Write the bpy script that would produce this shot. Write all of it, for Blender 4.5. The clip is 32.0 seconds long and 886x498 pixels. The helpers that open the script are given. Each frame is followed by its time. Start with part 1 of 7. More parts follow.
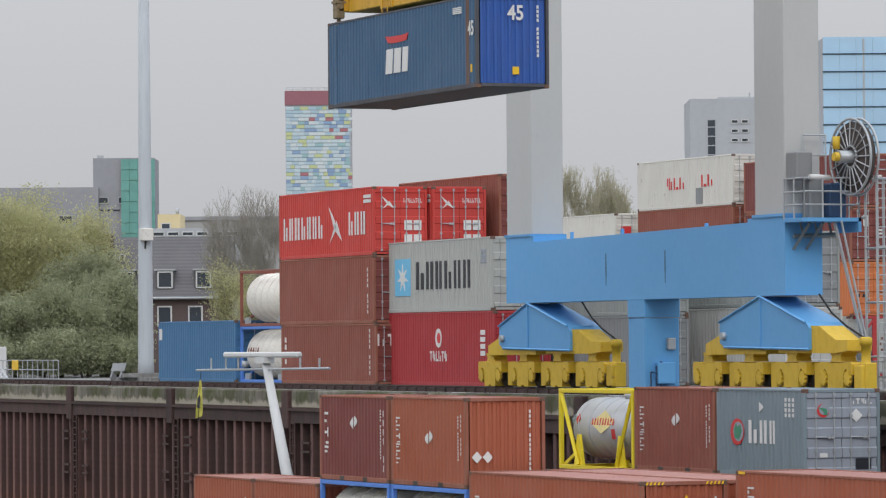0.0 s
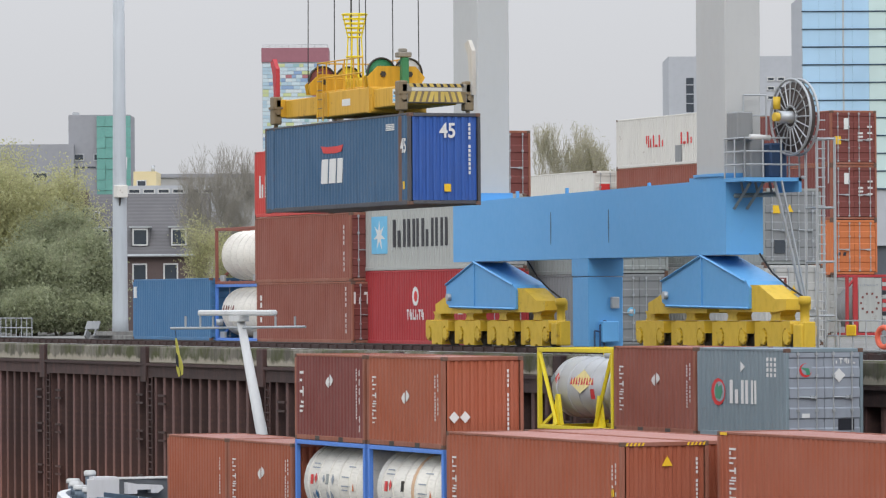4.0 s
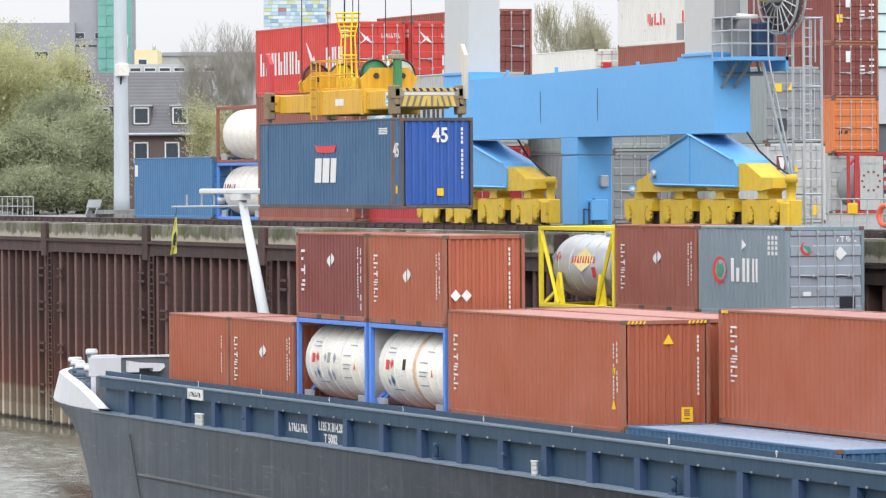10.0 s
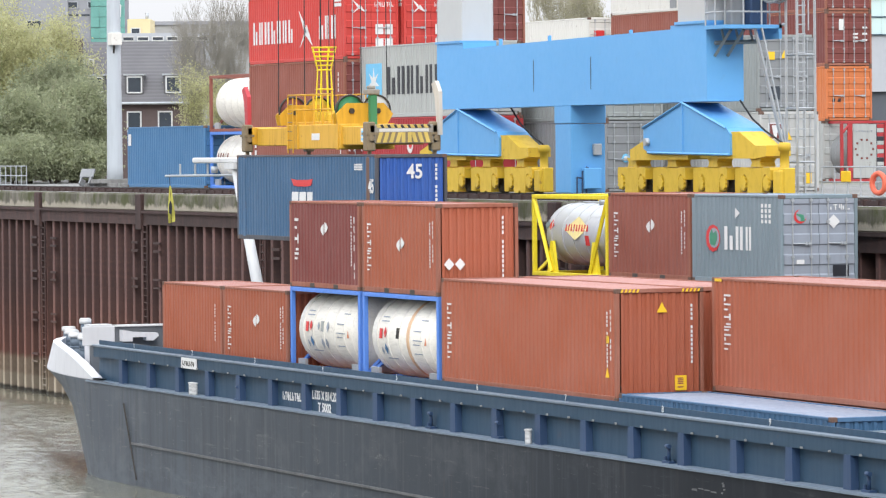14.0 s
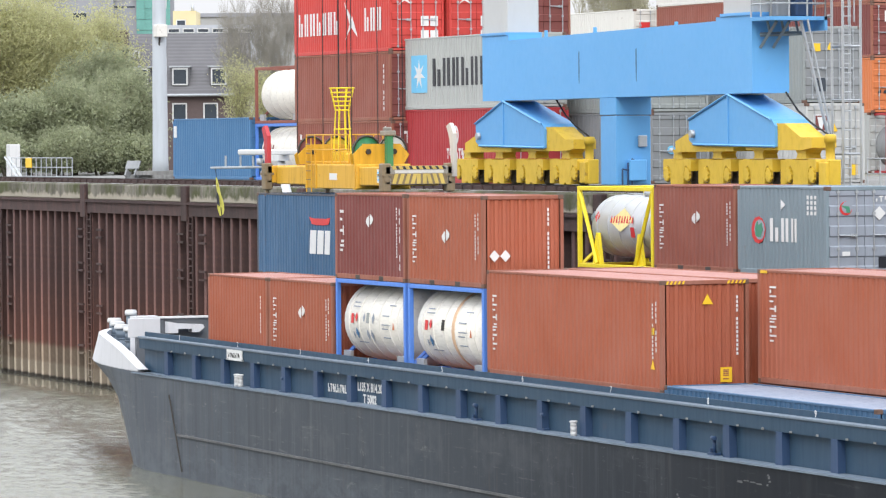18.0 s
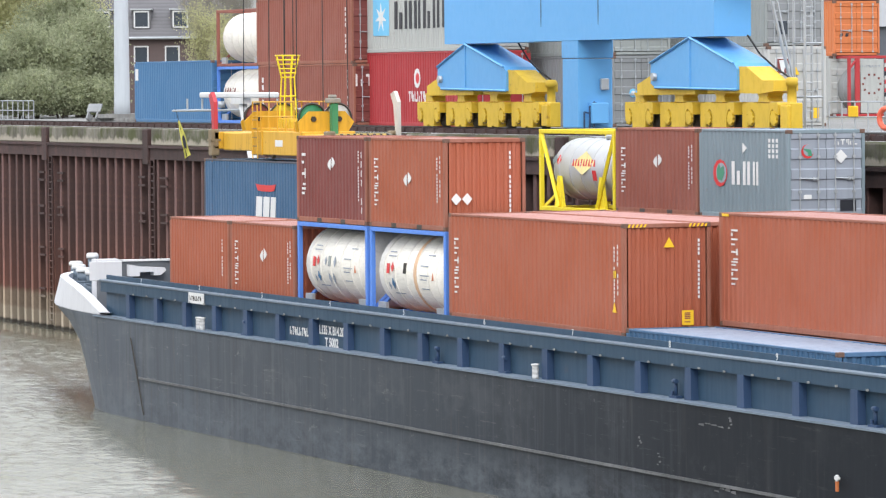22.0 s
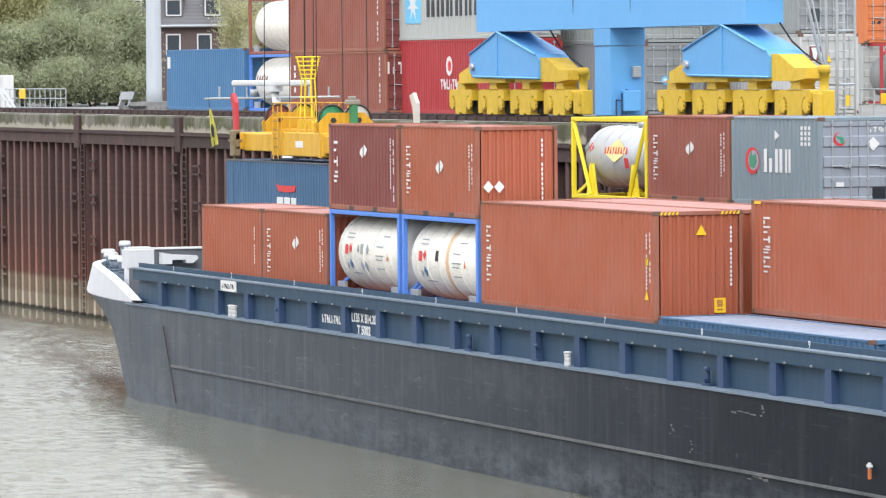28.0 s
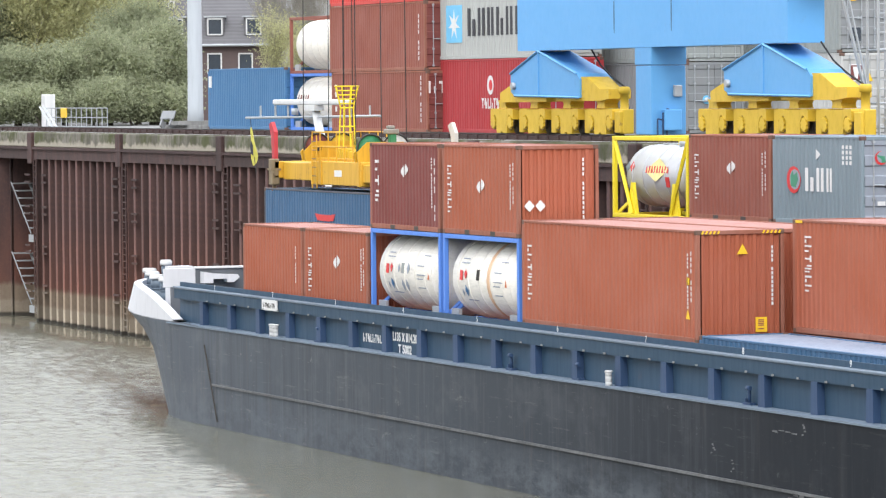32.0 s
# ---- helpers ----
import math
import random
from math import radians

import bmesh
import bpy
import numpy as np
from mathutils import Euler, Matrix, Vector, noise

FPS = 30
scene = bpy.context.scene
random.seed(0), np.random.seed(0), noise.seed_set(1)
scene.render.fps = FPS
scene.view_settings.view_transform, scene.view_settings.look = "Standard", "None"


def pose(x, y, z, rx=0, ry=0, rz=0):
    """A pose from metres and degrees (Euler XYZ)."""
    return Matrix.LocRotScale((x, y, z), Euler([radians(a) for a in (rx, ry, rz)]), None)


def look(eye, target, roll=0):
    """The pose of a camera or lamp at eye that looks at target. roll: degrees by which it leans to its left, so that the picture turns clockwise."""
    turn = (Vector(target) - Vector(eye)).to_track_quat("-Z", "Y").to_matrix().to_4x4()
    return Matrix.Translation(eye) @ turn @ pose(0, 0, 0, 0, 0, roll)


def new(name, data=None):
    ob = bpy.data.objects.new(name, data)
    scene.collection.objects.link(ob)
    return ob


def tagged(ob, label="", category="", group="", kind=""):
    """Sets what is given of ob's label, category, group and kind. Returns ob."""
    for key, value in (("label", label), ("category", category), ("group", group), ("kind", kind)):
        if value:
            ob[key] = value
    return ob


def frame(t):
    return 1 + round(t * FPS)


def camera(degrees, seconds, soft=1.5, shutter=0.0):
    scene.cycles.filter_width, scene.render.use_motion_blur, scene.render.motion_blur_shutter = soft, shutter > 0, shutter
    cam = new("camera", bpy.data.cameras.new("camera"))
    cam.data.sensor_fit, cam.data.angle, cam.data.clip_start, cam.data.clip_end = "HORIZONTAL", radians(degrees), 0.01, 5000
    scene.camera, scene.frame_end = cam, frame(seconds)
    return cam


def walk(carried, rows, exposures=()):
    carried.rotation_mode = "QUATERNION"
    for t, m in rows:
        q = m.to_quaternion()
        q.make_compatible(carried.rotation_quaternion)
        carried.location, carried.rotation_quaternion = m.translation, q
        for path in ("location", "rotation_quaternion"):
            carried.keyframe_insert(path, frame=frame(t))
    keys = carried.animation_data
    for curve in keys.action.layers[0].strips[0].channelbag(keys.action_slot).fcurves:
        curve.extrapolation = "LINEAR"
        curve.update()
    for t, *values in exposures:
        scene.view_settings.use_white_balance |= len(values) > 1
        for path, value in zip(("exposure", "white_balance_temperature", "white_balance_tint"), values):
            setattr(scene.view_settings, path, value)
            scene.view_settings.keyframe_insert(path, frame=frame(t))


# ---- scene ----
EYE = (108.105, -61.023, 11.0)
cam = camera(10.90, 32.0, soft=1.25, shutter=0.0)
# seconds, yaw, pitch, roll of the camera, which stands on the opposite quay
TURNS = [
    (0.0, 68.9636, 1.1804, 0.4397),
    (0.5, 69.1572, 1.1568, 0.4710),
    (1.0, 69.0982, 1.1192, 0.4329),
    (1.5, 68.8667, 1.0817, 0.4169),
    (2.0, 68.9311, 1.0235, 0.4365),
    (2.5, 68.9017, 0.9543, 0.3610),
    (4.5, 68.6886, 0.5859, 0.3863),
    (5.0, 69.0730, 0.4454, 0.4378),
    (5.5, 69.1895, 0.1864, 0.4855),
    (6.0, 69.2784, -0.0639, 0.4235),
    (6.5, 69.3122, -0.2466, 0.3974),
    (7.0, 69.2540, -0.3642, 0.3982),
    (7.5, 69.2045, -0.4585, 0.4158),
    (8.0, 69.0805, -0.5635, 0.4258),
    (8.5, 68.8925, -0.6832, 0.4037),
    (9.0, 68.7832, -0.8000, 0.4373),
    (9.5, 68.7328, -0.8117, 0.4217),
    (10.0, 68.6966, -0.8362, 0.3807),
    (10.5, 68.6697, -0.9295, 0.4367),
    (11.0, 68.6208, -1.0509, 0.4270),
    (11.5, 68.5904, -1.1227, 0.3981),
    (12.0, 68.6022, -1.1309, 0.4459),
    (12.5, 68.7171, -1.1317, 0.4448),
    (13.0, 68.7603, -1.1603, 0.4662),
    (13.5, 68.7337, -1.2101, 0.4851),
    (14.0, 68.6135, -1.2240, 0.4767),
    (14.5, 68.5061, -1.1914, 0.4896),
    (16.5, 68.8941, -1.2829, 0.5358),
    (17.0, 69.0986, -1.3024, 0.4998),
    (17.5, 69.1498, -1.3140, 0.5103),
    (18.0, 69.1731, -1.3206, 0.4850),
    (18.5, 69.1935, -1.3251, 0.5329),
    (19.0, 69.1290, -1.3251, 0.5140),
    (19.5, 69.0526, -1.3308, 0.5362),
    (20.0, 69.0691, -1.4134, 0.5450),
    (20.5, 69.1049, -1.6849, 0.4792),
    (21.0, 68.9425, -1.9797, 0.5260),
    (21.5, 68.7166, -2.0390, 0.5006),
    (22.0, 68.7020, -2.0268, 0.4663),
    (22.5, 68.4760, -1.9321, 0.4967),
    (23.0, 68.2144, -1.9120, 0.4963),
    (23.5, 68.1675, -1.9690, 0.5708),
    (24.0, 68.6196, -1.9796, 0.5165),
    (24.5, 68.7587, -2.0180, 0.5262),
    (25.0, 68.8047, -2.0797, 0.4908),
    (25.5, 68.8777, -2.1462, 0.5173),
    (26.0, 68.9551, -2.2081, 0.5251),
    (26.5, 69.0321, -2.2386, 0.5092),
    (28.5, 69.0995, -2.1632, 0.5054),
    (29.0, 68.9898, -2.1756, 0.5305),
    (29.5, 68.8386, -2.1178, 0.5842),
    (30.0, 68.8618, -2.0513, 0.5670),
    (30.5, 69.0004, -2.0340, 0.5834),
    (31.0, 69.1395, -2.0030, 0.6017),
    (31.5, 69.4877, -1.9739, 0.5082),
    (32.0, 69.6041, -1.9344, 0.5206),
]
# the camera is carried a small step forward at first: metres behind EYE
BACK = {0.0: 2.0, 0.5: 0.8, 1.0: 0.5, 1.5: 0.35, 2.0: 0.2}
walk(cam, [(t, pose(EYE[0] + 0.933 * BACK.get(t, 0.0), EYE[1] - 0.359 * BACK.get(t, 0.0), EYE[2], 90 + p, r, w)) for t, w, p, r in TURNS],
     exposures=[(0.0, -0.25), (2.5, -0.11), (4.5, 0.02), (5.5, 0.14), (7.0, 0.33), (9.0, 0.49), (11.0, 0.56), (17.0, 0.59), (21.0, 0.61), (32.0, 0.70)])

# ---- light: a bright overcast sky ----
world = bpy.data.worlds.new("overcast_sky")
scene.world = world
world.use_nodes = True
wn, wl = world.node_tree.nodes, world.node_tree.links
bg = wn["Background"]
sky = wn.new("ShaderNodeTexSky")
sky.sky_type, sky.sun_disc = "NISHITA", False
sky.sun_elevation, sky.sun_rotation = radians(38), radians(215)
sky.air_density, sky.dust_density = 1.0, 4.0
grey = wn.new("ShaderNodeHueSaturation")
grey.inputs["Saturation"].default_value = 0.10
cloud = wn.new("ShaderNodeMix")
cloud.data_type = "RGBA"
cloud.inputs[0].default_value = 0.86
# an overcast dome: the zenith is about three times as bright as the horizon
dome_c = wn.new("ShaderNodeTexCoord")
dome_s = wn.new("ShaderNodeSeparateXYZ")
dome_m = wn.new("ShaderNodeMapRange")
dome_m.inputs[1].default_value, dome_m.inputs[2].default_value = 0.0, 1.0
dome_m.inputs[3].default_value, dome_m.inputs[4].default_value = 0.0, 1.0
dome = wn.new("ShaderNodeMix")
dome.data_type = "RGBA"
dome.inputs[6].default_value = (6.5, 6.58, 6.84, 1)
dome.inputs[7].default_value = (21.2, 22.4, 24.6, 1)
wl.new(dome_c.outputs["Generated"], dome_s.inputs[0])
wl.new(dome_s.outputs[2], dome_m.inputs[0])
wl.new(dome_m.outputs[0], dome.inputs[0])
wl.new(sky.outputs[0], grey.inputs["Color"])
wl.new(grey.outputs[0], cloud.inputs[6])
wl.new(dome.outputs[2], cloud.inputs[7])
wl.new(cloud.outputs[2], bg.inputs[0])
bg.inputs[1].default_value = 0.10
sun = new("sun", bpy.data.lights.new("sun", "SUN"))
sun.data.energy, sun.data.angle, sun.data.color = 1.0, radians(25), (1.0, 0.97, 0.92)
sun.matrix_world = look((100, -42, 75), (0, 0, 5))


# ---- materials ----
def nodes_of(name):
    m = bpy.data.materials.new(name)
    m.use_nodes = True
    return m, m.node_tree.nodes, m.node_tree.links, m.node_tree.nodes["Principled BSDF"]


def noise_node(n, l, scale, detail=4, stretch=(1, 1, 1), space="Object", rough=0.55):
    tc = n.new("ShaderNodeTexCoord")
    mp = n.new("ShaderNodeMapping")
    mp.inputs["Scale"].default_value = stretch
    tx = n.new("ShaderNodeTexNoise")
    tx.inputs["Scale"].default_value, tx.inputs["Detail"].default_value = scale, detail
    tx.inputs["Roughness"].default_value = rough
    l.new(tc.outputs[space], mp.inputs[0])
    l.new(mp.outputs[0], tx.inputs[0])
    return tx.outputs[0]


def ramp(n, l, src, a, b, ca=(0, 0, 0, 1), cb=(1, 1, 1, 1)):
    r = n.new("ShaderNodeValToRGB")
    r.color_ramp.elements[0].position, r.color_ramp.elements[1].position = a, b
    r.color_ramp.elements[0].color, r.color_ramp.elements[1].color = ca, cb
    l.new(src, r.inputs[0])
    return r.outputs[0]


def mix(n, l, fac, a, b, mode="MIX"):
    m = n.new("ShaderNodeMix")
    m.data_type, m.blend_type = "RGBA", mode
    for sock, v in ((m.inputs[0], fac), (m.inputs[6], a), (m.inputs[7], b)):
        if isinstance(v, (int, float)):
            sock.default_value = v
        elif isinstance(v, tuple):
            sock.default_value = (*v[:3], 1)
        else:
            l.new(v, sock)
    return m.outputs[2]


def bump(n, l, src, p, strength=0.3, dist=0.01):
    b = n.new("ShaderNodeBump")
    b.inputs["Strength"].default_value, b.inputs["Distance"].default_value = strength, dist
    l.new(src, b.inputs["Height"])
    l.new(b.outputs[0], p.inputs["Normal"])


def paint(name, col, rough=0.5, fade=0.25, dirt=0.35, rust=0.3, metal=0.0, streak=(1.2, 1.2, 0.12), spec=0.4):
    """Weathered paint on steel: faded patches, run-down streaks of dirt, small rust blooms."""
    m, n, l, p = nodes_of(name)
    big = noise_node(n, l, 0.55, 3)
    run = noise_node(n, l, 5.0, 5, streak)
    spots = noise_node(n, l, 2.2, 6, rough=0.7)
    rnd = n.new("ShaderNodeObjectInfo")
    light = tuple(min(1, c * 1.0 + 0.10) for c in col)
    dark = tuple(c * 0.62 + 0.006 for c in col)
    c = mix(n, l, ramp(n, l, big, 0.35, 0.7, (0, 0, 0, 1), (fade * 1.0,) * 3 + (1,)), col, light)
    c = mix(n, l, ramp(n, l, run, 0.48, 0.75, (0, 0, 0, 1), (dirt,) * 3 + (1,)), c, dark)
    c = mix(n, l, ramp(n, l, spots, 0.62, 0.72, (0, 0, 0, 1), (rust,) * 3 + (1,)), c, (0.13, 0.055, 0.03))
    hsv = n.new("ShaderNodeHueSaturation")
    mr = n.new("ShaderNodeMapRange")
    mr.inputs[3].default_value, mr.inputs[4].default_value = 0.93, 1.07
    l.new(rnd.outputs["Random"], mr.inputs[0])
    l.new(mr.outputs[0], hsv.inputs["Value"])
    l.new(c, hsv.inputs["Color"])
    l.new(hsv.outputs[0], p.inputs["Base Color"])
    rr = n.new("ShaderNodeMapRange")
    rr.inputs[3].default_value, rr.inputs[4].default_value = max(0.05, rough - 0.1), min(1, rough + 0.18)
    l.new(run, rr.inputs[0])
    l.new(rr.outputs[0], p.inputs["Roughness"])
    p.inputs["Metallic"].default_value = metal
    p.inputs["Specular IOR Level"].default_value = spec
    bump(n, l, noise_node(n, l, 9.0, 4), p, 0.15, 0.01)
    return m


def plain(name, col, rough=0.6, metal=0.0, vary=0.12, scale=3.0, bumped=0.15):
    m, n, l, p = nodes_of(name)
    a = noise_node(n, l, scale, 4)
    b = noise_node(n, l, scale * 9, 3)
    c = mix(n, l, a, tuple(v * (1 - vary) for v in col), tuple(min(1, v * (1 + vary)) for v in col))
    c = mix(n, l, ramp(n, l, b, 0.45, 0.8, (0, 0, 0, 1), (vary * 1.5,) * 3 + (1,)), c, tuple(v * 0.55 for v in col))
    l.new(c, p.inputs["Base Color"])
    p.inputs["Roughness"].default_value, p.inputs["Metallic"].default_value = rough, metal
    bump(n, l, b, p, bumped, 0.01)
    return m


CAST = paint("rusty_corner_casting_steel", (0.13, 0.070, 0.048), 0.7, 0.3, 0.5, 0.8)
RUST_RED = paint("leasing_brown_paint", (0.325, 0.087, 0.042), 0.55, 0.22, 0.16)
EDGE_RED = paint("scuffed_rusty_frame_paint", (0.265, 0.088, 0.05), 0.65, 0.45, 0.5, 0.9)
RED_DULL = paint("faded_brown_paint", (0.25, 0.075, 0.05), 0.6, 0.25, 0.35)
MAROON = paint("maroon_paint", (0.17, 0.042, 0.035), 0.55, 0.2, 0.35)
BRIGHT_RED = paint("bright_red_paint", (0.52, 0.045, 0.035), 0.5, 0.2, 0.25)
DEEP_RED = paint("deep_red_paint", (0.38, 0.03, 0.035), 0.5, 0.15, 0.25)
ROOF_RED = paint("sun_bleached_roof_paint", (0.335, 0.16, 0.135), 0.65, 0.35, 0.3)
NAVY = paint("container_blue_paint", (0.045, 0.115, 0.215), 0.5, 0.2, 0.45)
END_BLUE = paint("bright_blue_end_paint", (0.028, 0.092, 0.34), 0.5, 0.15, 0.5)
BLUE = paint("mid_blue_paint", (0.055, 0.165, 0.32), 0.5, 0.15, 0.2)
PALE_BLUE = paint("bleached_blue_roof_paint", (0.225, 0.262, 0.335), 0.6, 0.35, 0.5, 0.5)
FRAME_BLUE = paint("tank_frame_blue_paint", (0.085, 0.22, 0.64), 0.45, 0.15, 0.2)
GREY_BLUE = paint("blue_grey_paint", (0.185, 0.24, 0.27), 0.5, 0.2, 0.25)
GREY_DOOR = paint("mid_grey_door_paint", (0.28, 0.31, 0.36), 0.5, 0.2, 0.25)
GREY = paint("light_grey_paint", (0.225, 0.233, 0.238), 0.55, 0.2, 0.3)
MAE_GREY = paint("warm_grey_paint", (0.40, 0.41, 0.39), 0.5, 0.15, 0.2)
DARK_GREY = paint("dark_grey_green_paint", (0.27, 0.29, 0.28), 0.55, 0.2, 0.35)
OFF_WHITE = paint("chalky_white_paint", (0.63, 0.61, 0.565), 0.6, 0.2, 0.2, 0.6)
PALE_GREY = paint("dull_pale_grey_paint", (0.40, 0.41, 0.40), 0.6, 0.25, 0.4, 0.5)
ORANGE = paint("orange_paint", (0.54, 0.16, 0.05), 0.5, 0.2, 0.3)
YELLOW = paint("crane_yellow_paint", (0.59, 0.39, 0.028), 0.5, 0.15, 0.42, 0.6, streak=(0.7, 0.7, 0.45))
SPREAD_YEL = paint("spreader_yellow_paint", (0.62, 0.34, 0.02), 0.5, 0.2, 0.65, 0.75)
TANK_YEL = paint("tank_frame_yellow_paint", (0.78, 0.62, 0.02), 0.45, 0.15, 0.25)
SKYBLUE = paint("crane_sky_blue_paint", (0.112, 0.345, 0.65), 0.45, 0.10, 0.05, 0.08, streak=(1, 1, 0.6))
LEG_GREY = paint("crane_leg_grey_paint", (0.48, 0.485, 0.48), 0.55, 0.10, 0.06, 0.04, streak=(1, 1, 0.4))
GALV = plain("galvanised_steel", (0.42, 0.44, 0.46), 0.45, 0.5)
STEEL = plain("dark_worn_steel", (0.06, 0.055, 0.05), 0.5, 0.6)
RUBBER = plain("black_rubber", (0.015, 0.015, 0.016), 0.8)
WHITE = paint("white_gloss_paint", (0.58, 0.58, 0.575), 0.4, 0.1, 0.18, 0.15)
TANK_WHITE = paint("cream_tank_cladding", (0.75, 0.715, 0.645), 0.45, 0.15, 0.45, 0.35, streak=(0.5, 3, 3))
TANK_STEEL = plain("brushed_steel_tank", (0.50, 0.51, 0.53), 0.42, 0.35, 0.08)
MARK_WHITE = plain("white_vinyl_marking", (0.68, 0.68, 0.67), 0.5, 0, 0.06)
MARK_RED = plain("red_vinyl_marking", (0.60, 0.03, 0.03), 0.5)
MARK_BLACK = plain("black_vinyl_marking", (0.02, 0.022, 0.03), 0.5)
MARK_YEL = plain("yellow_vinyl_marking", (0.80, 0.50, 0.02), 0.5)
MARK_SKY = plain("sky_blue_vinyl_marking", (0.16, 0.50, 0.75), 0.5)
MARK_GREEN = plain("green_vinyl_marking", (0.05, 0.24, 0.14), 0.5)
COAM = paint("slate_blue_coaming_paint", (0.031, 0.064, 0.105), 0.42, 0.10, 0.2, 0.15, spec=0.15)
COAM_POST = paint("darker_blue_stiffener_paint", (0.024, 0.055, 0.122), 0.45, 0.08, 0.15, 0.1)
LIP = paint("worn_grey_blue_deck_paint", (0.135, 0.175, 0.22), 0.5, 0.2, 0.3, 0.2)
PINK = paint("faded_pink_fender_paint", (0.55, 0.30, 0.28), 0.6)
ROPE = plain("greased_wire_rope", (0.03, 0.03, 0.03), 0.5, 0.5)
ORANGE_BUOY = plain("orange_lifebuoy_foam", (0.68, 0.13, 0.07), 0.6)
GREEN_SHEAVE = paint("green_sheave_paint", (0.03, 0.20, 0.08), 0.5)


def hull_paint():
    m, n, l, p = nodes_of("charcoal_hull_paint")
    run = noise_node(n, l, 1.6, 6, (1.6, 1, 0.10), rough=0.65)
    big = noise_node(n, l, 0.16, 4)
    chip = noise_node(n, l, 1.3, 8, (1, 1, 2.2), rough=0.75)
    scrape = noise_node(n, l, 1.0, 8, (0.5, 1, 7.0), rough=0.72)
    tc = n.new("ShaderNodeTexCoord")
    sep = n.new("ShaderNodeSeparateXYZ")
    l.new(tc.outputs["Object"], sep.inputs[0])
    # light painted into the colour: paler towards the bow, near black towards the stern
    bow_light = n.new("ShaderNodeMapRange")
    bow_light.inputs[1].default_value, bow_light.inputs[2].default_value = 14.0, -50.0
    l.new(sep.outputs[0], bow_light.inputs[0])
    bow_lit = ramp(n, l, bow_light.outputs[0], 0.12, 1.0)
    part_lit = ramp(n, l, bow_light.outputs[0], 0.0, 1.0, (0.15, 0.15, 0.15, 1), (1, 1, 1, 1))

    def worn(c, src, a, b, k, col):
        """Wear that shows more where the hull is painted lighter."""
        return mix(n, l, mix(n, l, 1.0, ramp(n, l, src, a, b, (0, 0, 0, 1), (k, k, k, 1)), part_lit, "MULTIPLY"), c, col)

    c = mix(n, l, bow_lit, (0.0125, 0.0155, 0.0205), (0.122, 0.140, 0.164))
    c = worn(c, big, 0.38, 0.62, 0.45, (0.058, 0.063, 0.072))
    c = worn(c, run, 0.47, 0.66, 0.45, (0.040, 0.043, 0.048))
    c = worn(c, noise_node(n, l, 2.6, 6, (1.5, 1, 0.07), rough=0.6), 0.52, 0.66, 0.38, (0.150, 0.155, 0.165))
    c = worn(c, noise_node(n, l, 1.9, 7, (1.4, 1, 0.14), rough=0.7), 0.58, 0.68, 0.28, (0.15, 0.115, 0.095))
    c = worn(c, noise_node(n, l, 0.45, 6, (1.0, 1, 1.3), rough=0.7), 0.52, 0.64, 0.30, (0.16, 0.165, 0.175))
    c = worn(c, chip, 0.63, 0.66, 0.5, (0.28, 0.27, 0.26))
    c = worn(c, scrape, 0.60, 0.65, 0.50, (0.22, 0.215, 0.21))
    # dried silt and weed rubbed on below the strake
    low = n.new("ShaderNodeMapRange")
    low.inputs[1].default_value, low.inputs[2].default_value = 1.35, 0.5
    l.new(sep.outputs[2], low.inputs[0])
    silt = mix(n, l, 1.0, low.outputs[0], ramp(n, l, noise_node(n, l, 1.2, 7, (0.7, 1, 1.6), rough=0.72), 0.40, 0.62), "MULTIPLY")
    c = mix(n, l, mix(n, l, 1.0, silt, (0.55, 0.55, 0.55), "MULTIPLY"), c, (0.140, 0.158, 0.178))
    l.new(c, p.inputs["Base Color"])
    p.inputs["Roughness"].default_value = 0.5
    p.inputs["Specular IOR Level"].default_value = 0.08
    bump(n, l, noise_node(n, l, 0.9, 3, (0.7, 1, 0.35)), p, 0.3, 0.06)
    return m


